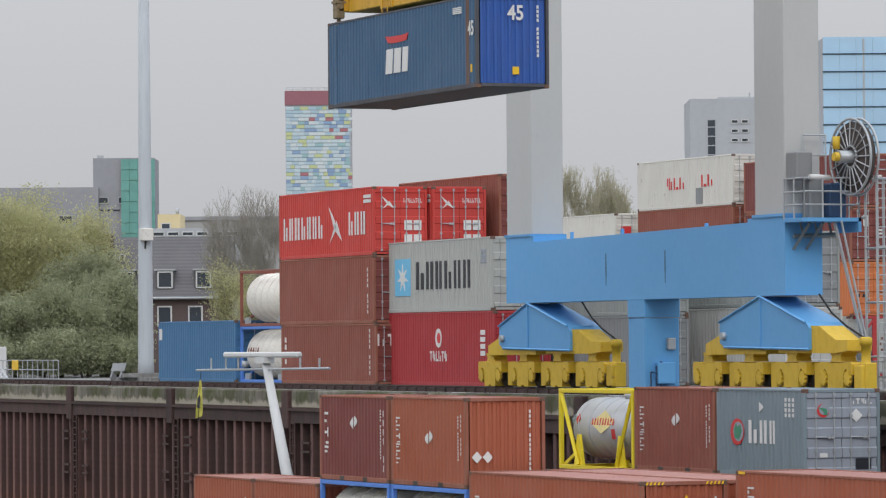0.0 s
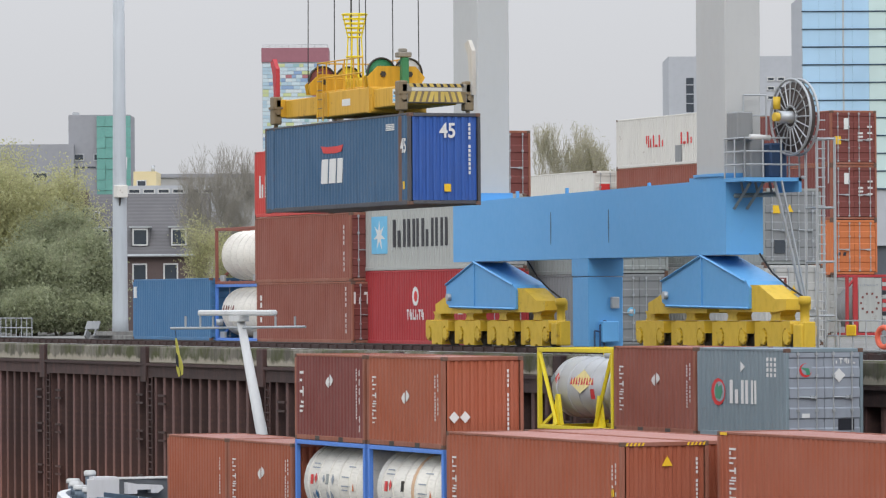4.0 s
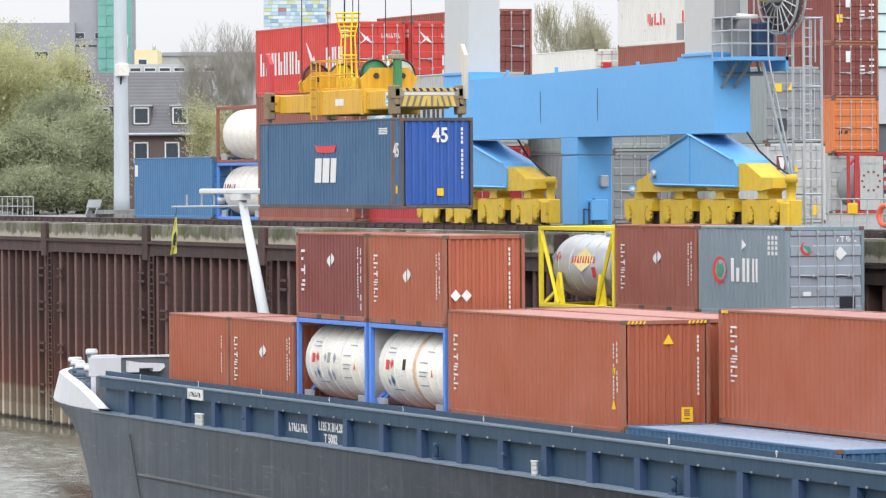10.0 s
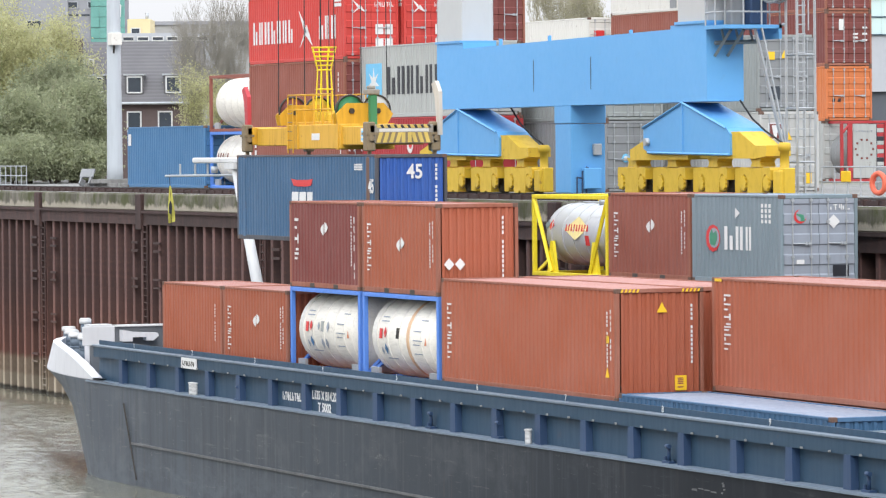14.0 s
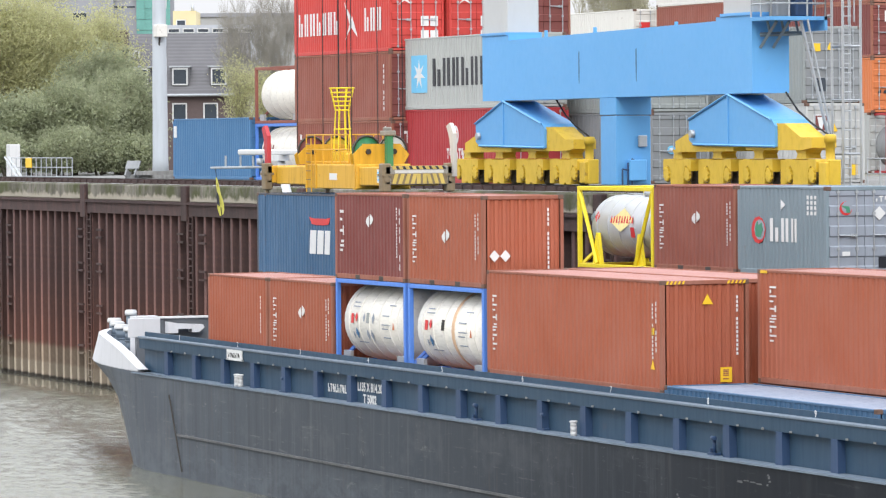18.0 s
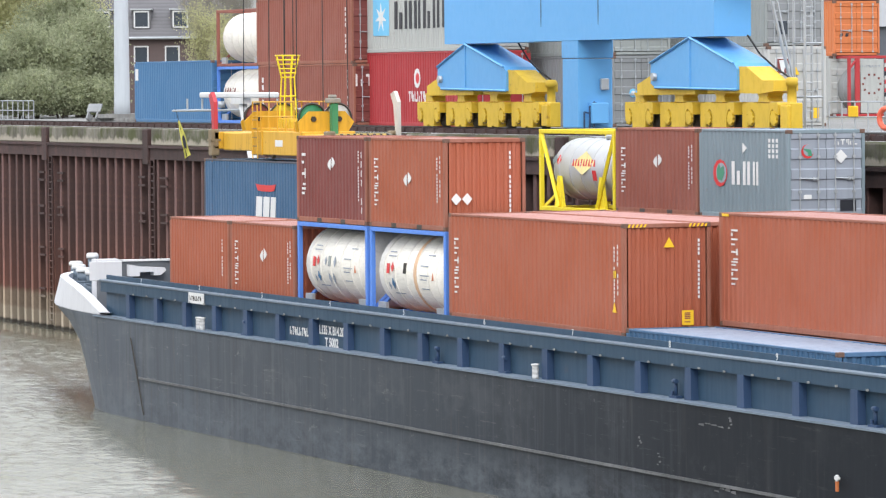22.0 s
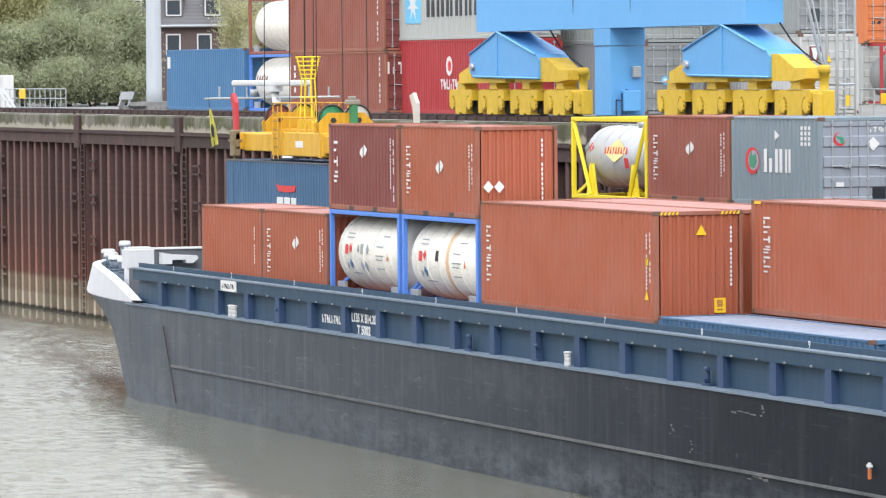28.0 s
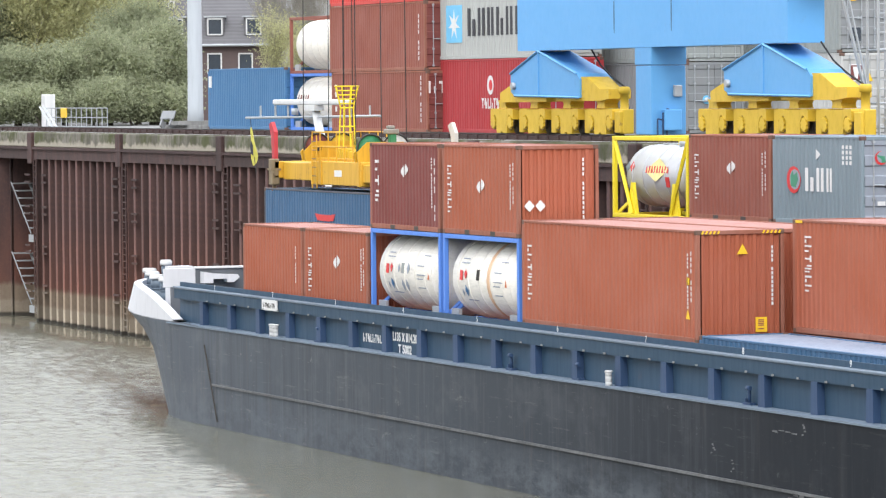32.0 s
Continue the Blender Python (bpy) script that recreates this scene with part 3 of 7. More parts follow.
# marks: abstract strokes in place of words that stay unlettered
STROKES = (
    ((0.02, 0.20, 0.0, 1.0), (0.54, 0.72, 0.0, 0.55)),
    ((0.10, 0.30, 0.0, 1.0), (0.45, 0.80, 0.0, 0.22)),
    ((0.02, 0.18, 0.3, 1.0), (0.31, 0.47, 0.0, 1.0), (0.62, 0.78, 0.0, 0.7)),
    ((0.05, 0.70, 0.78, 1.0), (0.30, 0.48, 0.0, 0.78)),
)


def rects_mesh(name, rects, t=0.006):
    """Thin plates in the plane y = 0, which face -y: x0, x1, z0, z1 each."""
    bm = bmesh.new()
    for x0, x1, z0, z1 in rects:
        box(bm, x0, x1, -t, t, z0, z1)
    return mesh_from(name, bm)


def strokes(parent, n, x, z, w, h, material, y=-HW, upright=False, seed=0, name="marking", face=0):
    """n cells of strokes from x, z on; upright: one over another. face 1: on the end that looks along +x, where x runs along +y."""
    def unit():
        bm = bmesh.new()
        box(bm, 0, 1, -0.006, 0.006, 0, 1)
        return mesh_from(name, bm)

    base = pose(0, y, 0) if not face else pose(y, 0, 0, 0, 0, 90)
    for k in range(n):
        cell = STROKES[(k * 3 + seed) % len(STROKES)]
        for a, b, c, d in cell:
            if upright:
                ch = h / n
                z0 = z + h - (k + 1) * ch
                x0, x1, z0, z1 = x + c * w, x + d * w, z0 + (0.95 - b) * ch, z0 + (0.95 - a) * ch
            else:
                cw = w / n
                x0, x1, z0, z1 = x + (k + a) * cw, x + (k + b) * cw, z + c * h, z + d * h
            put(name, cached(("plate",), unit), material, parent, at=base @ Matrix.Translation((x0, 0, z0)) @ Matrix.Diagonal((x1 - x0, 1, z1 - z0, 1)))


def blocks(parent, widths, x, z, h, material, y=-HW, gap=0.16, lean=0.0, pair=False):
    """Plain upright plates of the given widths, in place of a word mark; pair: two thin plates for each."""
    for k, w in enumerate(widths):
        for a, b, top in (((0.0, 0.36, 1.0), (0.64, 1.0, 1.0 if k % 3 else 0.6)) if pair else ((0.0, 1.0, 1.0),)):
            poly_mark(parent, [(x + a * w, z), (x + b * w, z), (x + b * w + lean * h * top, z + h * top), (x + a * w + lean * h * top, z + h * top)], material, y)
        x += w + gap


def ticks(parent, x, z, h, material, y=-HW, n=11, w=0.05, face=0, name="marking"):
    """A column of small bars, as of figures that stay unlettered."""
    ch = h / n
    rects = [(x, x + w, z + h - (k + 0.85) * ch, z + h - (k + 0.15) * ch) for k in range(n) if k not in (4,)]
    ob = put(name, rects_mesh(name, rects), material, parent, at=pose(0, y, 0) if not face else pose(y, 0, 0, 0, 0, 90))
    return tagged(ob, kind="stuff")


def poly_mark(parent, pts, material, y=-HW, face=0, name="marking", t=0.006):
    bm = bmesh.new()
    prism(bm, pts, -t, t)
    return part(name, bm, material, parent, at=pose(0, y, 0) if not face else pose(y, 0, 0, 0, 0, 90))


def tank_mark(parent, pts, zc, material, R, axis=1.32, name="marking"):
    """A flat sticker on a tank of radius R, tangent to it at the height zc; pts are about that height."""
    th = math.asin(max(-1.0, min(1.0, (zc - axis) / R)))
    bm = bmesh.new()
    prism(bm, [(x, z - zc) for x, z in pts], -0.003, 0.003)
    return part(name, bm, material, parent, at=Matrix.Translation((0, 0, axis)) @ Matrix.Rotation(-th, 4, "X") @ Matrix.Translation((0, -R, 0)))


def disc_mark(parent, x, z, r, material, y=-HW, face=0, squash=1.0):
    return poly_mark(parent, [(x + r * squash * math.cos(a * 0.5236), z + r * math.sin(a * 0.5236)) for a in range(12)], material, y, face)


def lettering(parent, text, size, material, at, name="lettering", bold=0.0):
    """Readable characters, as a flat mesh that faces -y in its own space."""
    cu = bpy.data.curves.new("lettering", "FONT")
    cu.body, cu.size, cu.align_x, cu.align_y, cu.extrude = text, size, "CENTER", "CENTER", 0.004
    cu.offset = bold
    tmp = bpy.data.objects.new("lettering", cu)
    me = bpy.data.meshes.new_from_object(tmp)
    bpy.data.objects.remove(tmp)
    bpy.data.curves.remove(cu)
    me.transform(Matrix.Rotation(radians(90), 4, "X"))
    me.materials.clear()
    return put(name, me, material, parent, at=at)


def tank_container(label, x, y, z, paint_frame, tank_paint, length=6.058, height=2.591, group="", saddles=False, r=1.12):
    c = thing("tank_container", label, "tank container", (x + length / 2, y + HW, z), group)
    hl, H = length / 2, height
    bm = bmesh.new()
    tl = hl - 0.28
    lathe(bm, [(-tl, 0.15), (-tl + 0.02, 0.5), (-tl + 0.14, 0.85), (-tl + 0.38, r), (tl - 0.38, r), (tl - 0.14, 0.85), (tl - 0.02, 0.5), (tl, 0.15)], 32)
    tank = part("tank", bm, tank_paint, c, at=pose(0, 0, 1.32))
    for k in (-0.62, -0.34, -0.06, 0.22, 0.50, 0.70):
        bm = bmesh.new()
        lathe(bm, [(-0.03, r), (-0.03, r + 0.02), (0.03, r + 0.02), (0.03, r)], 32)
        part("tank_band", bm, tank_paint, tank, at=pose(k * tl * 1.15, 0, 0))
    bm = bmesh.new()
    lathe(bm, [(0, 0.28), (0.16, 0.28), (0.17, 0.2)], 16, "Z")
    part("manhole", bm, GALV, tank, at=pose(0.3, 0, r - 0.02))
    bm = bmesh.new()
    box(bm, -1.5, 1.5, -0.25, 0.25, 0, 0.03)
    part("walkway", bm, GALV, tank, at=pose(-0.8, 0.5, r + 0.02))
    post = cached(("tpost", H), lambda: beam_mesh("corner_post", 0.15, 0.13, H - 0.236))
    cast = cached(("cast",), casting_mesh)
    rail = cached(("trail", length), lambda: beam_mesh("side_rail", length - 0.356, 0.12, 0.13))
    head = cached(("thead",), lambda: beam_mesh("end_rail", 0.13, 2 * HW - 0.324, 0.13))
    for sx in (-1, 1):
        for sy in (-1, 1):
            put("corner_post", post, paint_frame, c, at=pose(sx * (hl - 0.075), sy * (HW - 0.065), H / 2))
            for zz in (0.059, H - 0.059):
                put("corner_casting", cast, paint_frame, c, at=pose(sx * (hl - 0.089), sy * (HW - 0.081), zz))
        for zz in (0.07, H - 0.07):
            put("end_rail", head, paint_frame, c, at=pose(sx * (hl - 0.065), 0, zz))
        for sy in (-1, 1):
            bm = bmesh.new()
            bar(bm, (sx * (hl - 0.07), sy * 1.05, 0.12), (sx * (hl - 0.07), sy * 0.35, 0.75), 0.09)
            part("diagonal_brace", bm, paint_frame, c)
            bm = bmesh.new()
            if saddles:
                prism(bm, [(-0.36, 0.1), (0.36, 0.1), (0.08, 1.12), (-0.08, 1.12)], -0.05, 0.05)
            else:
                box(bm, -0.3, 0.3, -0.05, 0.05, 0.1, 0.42)
            part("saddle", bm, paint_frame if saddles else GALV, c, at=pose(sx * (hl - (1.35 if saddles else 0.7)), sy * (HW - 0.16), 0.0))
    for sy in (-1, 1):
        put("bottom_rail", rail, paint_frame, c, at=pose(0, sy * (HW - 0.06), 0.07))
        put("top_rail", rail, paint_frame, c, at=pose(0, sy * (HW - 0.06), H - 0.07))
        if saddles:
            for sx in (-1, 1):
                bm = bmesh.new()
                bar(bm, (sx * (hl - 0.12), sy * (HW - 0.06), H - 0.15), (sx * (hl - 1.5), sy * (HW - 0.06), 0.15), 0.10)
                part("diagonal_brace", bm, paint_frame, c)
    return c


# ---- ground, water and quay ----
ZQ = 9.32       # quay surface over the water
WALL_Y = -0.45  # face of the quay wall


def grid_sheet(name, x0, x1, y0, y1, z, nx, ny, material, label, category):
    xs, ys = np.linspace(x0, x1, nx), np.linspace(y0, y1, ny)
    v = [(x, y, z) for y in ys for x in xs]
    f = [(j * nx + i, j * nx + i + 1, (j + 1) * nx + i + 1, (j + 1) * nx + i) for j in range(ny - 1) for i in range(nx - 1)]
    ob = put(name, quads(name, v, f), material)
    return tagged(ob, label, category, kind="structure")


def harbour_water():
    """One sheet of water: wind ripples in the open basin, calm in the lee of the quay wall and of the barge."""
    xs = np.concatenate([np.linspace(-1400, -130, 30)[:-1], np.arange(-130.0, 22.0, 0.17), np.linspace(22.0, 400, 30)])
    ys = np.concatenate([np.linspace(-58, -33, 40)[:-1], np.arange(-33.0, 0.45, 0.105)])
    nx, ny = len(xs), len(ys)
    X, Y = np.meshgrid(xs, ys)
    g = np.random.default_rng(12)
    Z = np.zeros_like(X)
    for k in range(46):
        lam = 0.48 * (1.9 / 0.48) ** g.random()
        a = g.normal(math.radians(-20), 1.0)
        amp = 0.048 * lam / (2 * math.pi) * (1.0 if lam < 1.2 else 0.5)
        Z += amp * np.sin(2 * math.pi / lam * (X * math.cos(a) + Y * math.sin(a)) + g.random() * 6.283)
    step = lambda v, a, b: np.clip((v - a) / (b - a), 0, 1)
    gust = 0.0
    for k in range(9):
        lam, a = g.uniform(8, 30), g.random() * 3.14
        gust = gust + np.sin(2 * math.pi / lam * (X * math.cos(a) + Y * math.sin(a)) + g.random() * 6.283) / 9
    wave = 0.12 + 0.88 * step(Y + gust * 2.0, -2.4, -4.6)
    lee = step(X + 4.87 * (Y + 17), -41, -33) * step(Y, -33, -29) * step(Y, -6, -13)
    wave *= (1 - 0.80 * lee) * (0.85 + 0.5 * gust)
    inside = step(X, -128, -118) * step(X, 21, 12) * step(Y, -33, -31)
    Z *= wave * inside
    me = bpy.data.meshes.new("water")
    me.vertices.add(nx * ny)
    me.vertices.foreach_set("co", np.stack([X, Y, Z], -1).ravel())
    i, j = np.meshgrid(np.arange(nx - 1), np.arange(ny - 1))
    c = (j * nx + i).ravel()
    loops = np.stack([c, c + 1, c + nx + 1, c + nx], -1).ravel()
    nf = len(c)
    me.loops.add(nf * 4)
    me.loops.foreach_set("vertex_index", loops.astype(np.int32))
    me.polygons.add(nf)
    me.polygons.foreach_set("loop_start", np.arange(0, nf * 4, 4, dtype=np.int32))
    me.polygons.foreach_set("use_smooth", np.ones(nf, dtype=bool))
    me.update(calc_edges=True)
    me.attributes.new("ruffle", "FLOAT", "POINT").data.foreach_set("value", np.clip(wave, 0, 1.2).ravel().astype(np.float32))
    tagged(put("water", me, WATER), "silty harbour water with wind ripples, calm beside the wall", "water", kind="structure")


harbour_water()
grid_sheet("ground", -2600, 1500, 30.0, 2600, ZQ - 0.02, 20, 20, EARTH, "flat gravel and grass land behind the port", "ground")
grid_sheet("pavement", -700, 400, 0.75, 30.0, ZQ, 30, 6, PAVING, "grey concrete container yard along the quay edge", "pavement")
grid_sheet("ground_opposite", -2600, 1500, -2000, -58.0, ZQ, 10, 10, EARTH, "flat bank of the opposite quay", "ground")
bm = bmesh.new()
box(bm, -700, 400, -58.6, -57.9, -3, ZQ - 0.004)
tagged(part("wall_opposite", bm, COPING, None), "plain concrete wall of the opposite quay", "quay wall", kind="structure")
bm = bmesh.new()
box(bm, -1420, -700, 0.4, 1.2, -3, ZQ - 0.01)
box(bm, -1420, -1400, -60, 0.4, -3, ZQ - 0.01)
tagged(part("bank_far", bm, COPING, None), "far end of the harbour basin", "quay wall", kind="structure")

RECESS = (-118.0, -112.7)  # the stair recess
quay = thing("quay_wall", "rust-brown sheet pile quay wall with a mossy concrete coping", "quay wall", (0, 0, 0))
quay["kind"] = "structure"
bm = bmesh.new()
box(bm, -700, RECESS[0], -0.02, 0.75, -3, ZQ - 0.25)
box(bm, RECESS[1], 400, -0.02, 0.75, -3, ZQ - 0.25)
box(bm, RECESS[0], RECESS[1], 1.2, 1.6, -3, ZQ - 0.25)
box(bm, RECESS[0] - 0.2, RECESS[0], 0.75, 1.6, -3, ZQ - 0.25)
box(bm, RECESS[1], RECESS[1] + 0.2, 0.75, 1.6, -3, ZQ - 0.25)
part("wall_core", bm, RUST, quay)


edges = [-250.0]
while edges[-1] < 120:
    edges.append(edges[-1] + 15.25)
shift = -81.35 - min(edges, key=lambda e: abs(e + 81.35))
edges = [e + shift for e in edges]
for a, b in zip(edges, edges[1:]):
    bm = bmesh.new()
    x0, x1 = a + 0.72, b - 0.62
    rbox(bm, x0, x1, WALL_Y - 0.36, 0.75, 8.52, ZQ - 0.10, 0.04)
    part("coping_block", bm, COPING, quay, "mossy concrete coping block")
    bm = bmesh.new()
    box(bm, a - 0.62, a + 0.72, WALL_Y - 0.08, 0.75, 8.0, ZQ - 0.12)
    part("joint_fill", bm, COPING, quay)
    bm = bmesh.new()
    rbox(bm, a - 0.30, a + 0.48, WALL_Y - 0.44, WALL_Y - 0.08, 7.7, ZQ - 0.11, 0.03)
    part("joint_post", bm, RUST, quay, "rusty steel post in the joint of the coping")
    bm = bmesh.new()
    prism(bm, [(a + 0.3, 8.52), (b - 0.3, 8.52), (b - 0.3, 7.92), (a + 0.3, 7.92)], WALL_Y - 0.33, 0.0)
    part("waler", bm, RUST, quay, "rusty steel waler below the coping")
    bm = bmesh.new()
    box(bm, a + 0.3, b - 0.3, WALL_Y - 0.42, WALL_Y - 0.1, 8.40, 8.516)
    part("waler_lip", bm, RUST, quay)
    for s in (-0.28, 0.28):
        bm = bmesh.new()
        rod(bm, (a + 0.75 + s, WALL_Y - 0.32, 0.2), (a + 0.75 + s, WALL_Y - 0.32, 7.9), 0.05, n=6)
        part("ladder_stile", bm, RUST, quay)
    bm = bmesh.new()
    for k in range(26):
        rod(bm, (a + 0.47, WALL_Y - 0.32, 0.4 + 0.3 * k), (a + 1.03, WALL_Y - 0.32, 0.4 + 0.3 * k), 0.032, n=5)
    tagged(part("ladder_rungs", bm, RUST, quay), kind="stuff")
for a, b in ((-700, edges[0] + 0.45), (edges[-1] - 0.45, 400)):
    bm = bmesh.new()
    box(bm, a, b, WALL_Y - 0.38, 0.75, 8.2, ZQ - 0.06)
    box(bm, a, b, WALL_Y, 0.0, -3, 8.2)
    part("coping_run", bm, COPING, quay)


def pile_mesh():
    p = 1.2
    out, back = WALL_Y - 0.25, WALL_Y + 0.32
    prof = [(0, back), (0.34 * p, back), (0.44 * p, out + 0.03), (0.47 * p, out), (0.64 * p, out), (0.67 * p, out + 0.03), (0.77 * p, back), (p, back)]
    v, f = [], []
    for x, y in prof:
        v += [(x, y, -2.5), (x, y, 3.0), (x, y, 8.0)]
    for k in range(len(prof) - 1):
        for j in range(2):
            a = 3 * k + j
            f.append((a, a + 3, a + 4, a + 1))
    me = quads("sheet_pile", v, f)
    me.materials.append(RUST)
    me.materials.append(RUST_LIT)
    # outer flanges take the lighter copy, as if catching light; pans stay dark
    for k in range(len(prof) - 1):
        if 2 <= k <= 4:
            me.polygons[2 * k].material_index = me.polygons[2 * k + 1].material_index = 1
    return me


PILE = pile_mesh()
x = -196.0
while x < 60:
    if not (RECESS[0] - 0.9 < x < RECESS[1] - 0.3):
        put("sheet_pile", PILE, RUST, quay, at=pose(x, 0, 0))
    x += 1.2
# lock-bar irons that show as short hooks between the piles
bm = bmesh.new()
for e in edges:
    for s in (-0.75, 2.3):
        for z in (1.4, 1.75, 3.3, 3.65, 5.2, 5.55, 6.75, 7.1):
            box(bm, e + s - 0.45, e + s + 0.45, WALL_Y - 0.34, WALL_Y - 0.24, z, z + 0.09)
tagged(part("mooring_irons", bm, RUST, quay), kind="stuff")
# stairs inside the recess
for z0 in (0.5, 4.0):
    st = part("stair_flight", bmesh.new(), GALV, quay)
    bm = bmesh.new()
    for k in range(7):
        box(bm, -117.6 + 0.5 * k, -117.0 + 0.5 * k, -0.2, 0.7, z0 + 2.6 - 0.36 * k, z0 + 2.66 - 0.36 * k)
    bar(bm, (-117.7, -0.22, z0 + 2.7), (-114.0, -0.22, z0 + 0.2), 0.05)
    bar(bm, (-117.7, 0.72, z0 + 2.7), (-114.0, 0.72, z0 + 0.2), 0.12)
    st.data = mesh_from("stair_flight", bm)
    st.data.materials.append(GREY)
    bm = bmesh.new()
    box(bm, -114.2, -112.8, -0.3, 0.8, z0 - 0.2, z0 + 0.15)
    part("stair_landing", bm, GALV, quay)
# crane rail in a dark channel
for yr in (1.65,):
    bm = bmesh.new()
    box(bm, -320, 120, yr - 0.06, yr + 0.06, ZQ + 0.02, ZQ + 0.13)
    box(bm, -320, 120, yr - 0.16, yr + 0.16, ZQ + 0.004, ZQ + 0.03)
    tagged(part("crane_rail", bm, STEEL, None), "dark worn steel crane rail along the quay edge", "rail", kind="structure")
bm = bmesh.new()
box(bm, -320, 120, -0.55, -0.32, ZQ - 0.056, ZQ + 0.10)
for k in range(360):
    xx = -260 + k
    box(bm, xx, xx + 0.12, -0.60, -0.27, ZQ - 0.05, ZQ + 0.14)
tagged(part("edge_beam", bm, RUST, None), "rusty steel edge beam along the coping", "kerb", kind="structure")


# ---- the barge ----
SHIP_Y = -7.7
HB = 7.1
DECK = 3.32   # foredeck; the gangway lies a little lower
GUNW = 3.22
TOPC = 4.62


def half_outline(z):
    """The half breadth of the hull along x at a height z, from the square part to the stem."""
    zs = (-1.0, 0.0, 0.7, 1.4, 2.2, 2.8, 3.06, 3.32, 4.7)
    x0 = float(np.interp(z, zs, (-40.6, -40.8, -41.1, -41.4, -41.9, -42.3, -42.5, -42.7, -42.4)))
    tip = float(np.interp(z, zs, (-50.8, -51.5, -52.3, -53.05, -54.0, -56.0, -57.5, -59.0, -57.4)))
    pts = []
    for k in range(13):
        s = k / 12
        a = s * math.pi / 2
        pts.append((x0 + (tip - x0) * math.sin(a), HB * max(0.0, math.cos(a)) ** 0.90))
    return pts


barge = thing("barge", "long charcoal inland barge with a slate-blue coaming, moored at the quay", "barge", (0, SHIP_Y, 0))
LEVELS = (-1.0, 0.0, 0.7, 1.4, 1.8, 2.2, 2.5, 2.8, 3.06, DECK)
verts, faces = [], []
AFT = [78.0, 60.0, 40.0, 20.0, 0.0, -10.0, -20.0, -30.0, -36.0]
ring_n = 0
for z in LEVELS:
    fwd = half_outline(z)
    near = [(xx, -HB) for xx in AFT] + [(px, -py) for px, py in fwd]
    far = [(px, py) for px, py in fwd[:-1]][::-1] + [(xx, HB) for xx in AFT[::-1]]
    ring = near + far
    ring_n = len(ring)
    verts += [(px, py, z - (DECK - GUNW) * (1 if z == DECK and px > -37 else 0)) for px, py in ring]
for j in range(len(LEVELS) - 1):
    for k in range(ring_n):
        a, b = j * ring_n + k, j * ring_n + (k + 1) % ring_n
        faces.append((a, b, b + ring_n, a + ring_n))
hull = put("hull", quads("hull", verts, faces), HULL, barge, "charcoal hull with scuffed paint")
# rubbing strake
bm = bmesh.new()
for s in (-1, 1):
    box(bm, -38.35, 78, s * HB - 0.05, s * HB + 0.05, 1.36, 1.43)
part("rubbing_strake", bm, paint("scuffed_strake_paint", (0.085, 0.088, 0.092), 0.55, 0.75, 0.5, 0.7), barge, "scraped rubbing strake")
# gangways and foredeck
for s in (-1, 1):
    bm = bmesh.new()
    y0, y1 = (-HB - 0.04, -HB + 0.62) if s < 0 else (HB - 0.62, HB + 0.04)
    box(bm, -43.4, 78, y0, y1, GUNW, GUNW + 0.05)
    part("gangway", bm, LIP, barge, "worn grey-blue gangway")
bm = bmesh.new()
fo = half_outline(DECK)
ring = [(px, -py) for px, py in fo] + [(px, py) for px, py in fo[:-1]][::-1]
top = [bm.verts.new((px, py, DECK + 0.02)) for px, py in ring]
bm.faces.new(top)
part("foredeck", bm, LIP, barge, "grey foredeck")
bm = bmesh.new()
box(bm, -44.9, 78, -6.4, 6.4, 1.2, 1.70)
part("hold_floor", bm, STEEL, barge)
bm = bmesh.new()
box(bm, 0.0, 78, -6.4, 6.4, 1.70, 1.885)
part("hold_step", bm, STEEL, barge)
bm = bmesh.new()
box(bm, -45.1, -44.9, -6.45, 6.45, 1.2, TOPC - 0.1)
box(bm, -45.1, -44.9, -6.45, -2.3, TOPC - 0.1, 5.0)
part("hold_bulkhead", bm, paint("dull_grey_bulkhead_paint", (0.115, 0.125, 0.14), 0.55, 0.2, 0.3), barge, "dull grey hold bulkhead")
# coaming, with its stiffeners, lip and small white cleats
for s in (-1, 1):
    yc = s * (HB - 0.50)
    bm = bmesh.new()
    box(bm, -43.4, 78, yc - 0.03, yc + 0.03, GUNW + 0.05, TOPC)
    part("coaming", bm, COAM, barge, "slate-blue steel coaming")
    bm = bmesh.new()
    rbox(bm, -43.5, 78, min(yc, yc + s * 0.26), max(yc, yc + s * 0.26), TOPC - 0.22, TOPC - 0.15, 0.015)
    part("coaming_lip", bm, LIP, barge, "scuffed pale lip of the coaming")
    bm = bmesh.new()
    box(bm, -43.45, 78, min(yc + s * 0.02, yc + s * 0.22), max(yc + s * 0.02, yc + s * 0.22), TOPC - 0.56, TOPC - 0.22)
    part("coaming_flange", bm, COAM, barge)
bm = bmesh.new()
prism(bm, [(-0.2, 0), (0.2, 0), (0.17, TOPC - 0.56 - GUNW - 0.05), (-0.17, TOPC - 0.56 - GUNW - 0.05)], -0.20, 0.0)
POST = mesh_from("coaming_stiffener", bm)
bm = bmesh.new()
box(bm, -0.03, 0.04, -0.04, 0.0, -0.02, 0.03)
CLEAT = mesh_from("cleat", bm)
k = 0
xx = -40.37
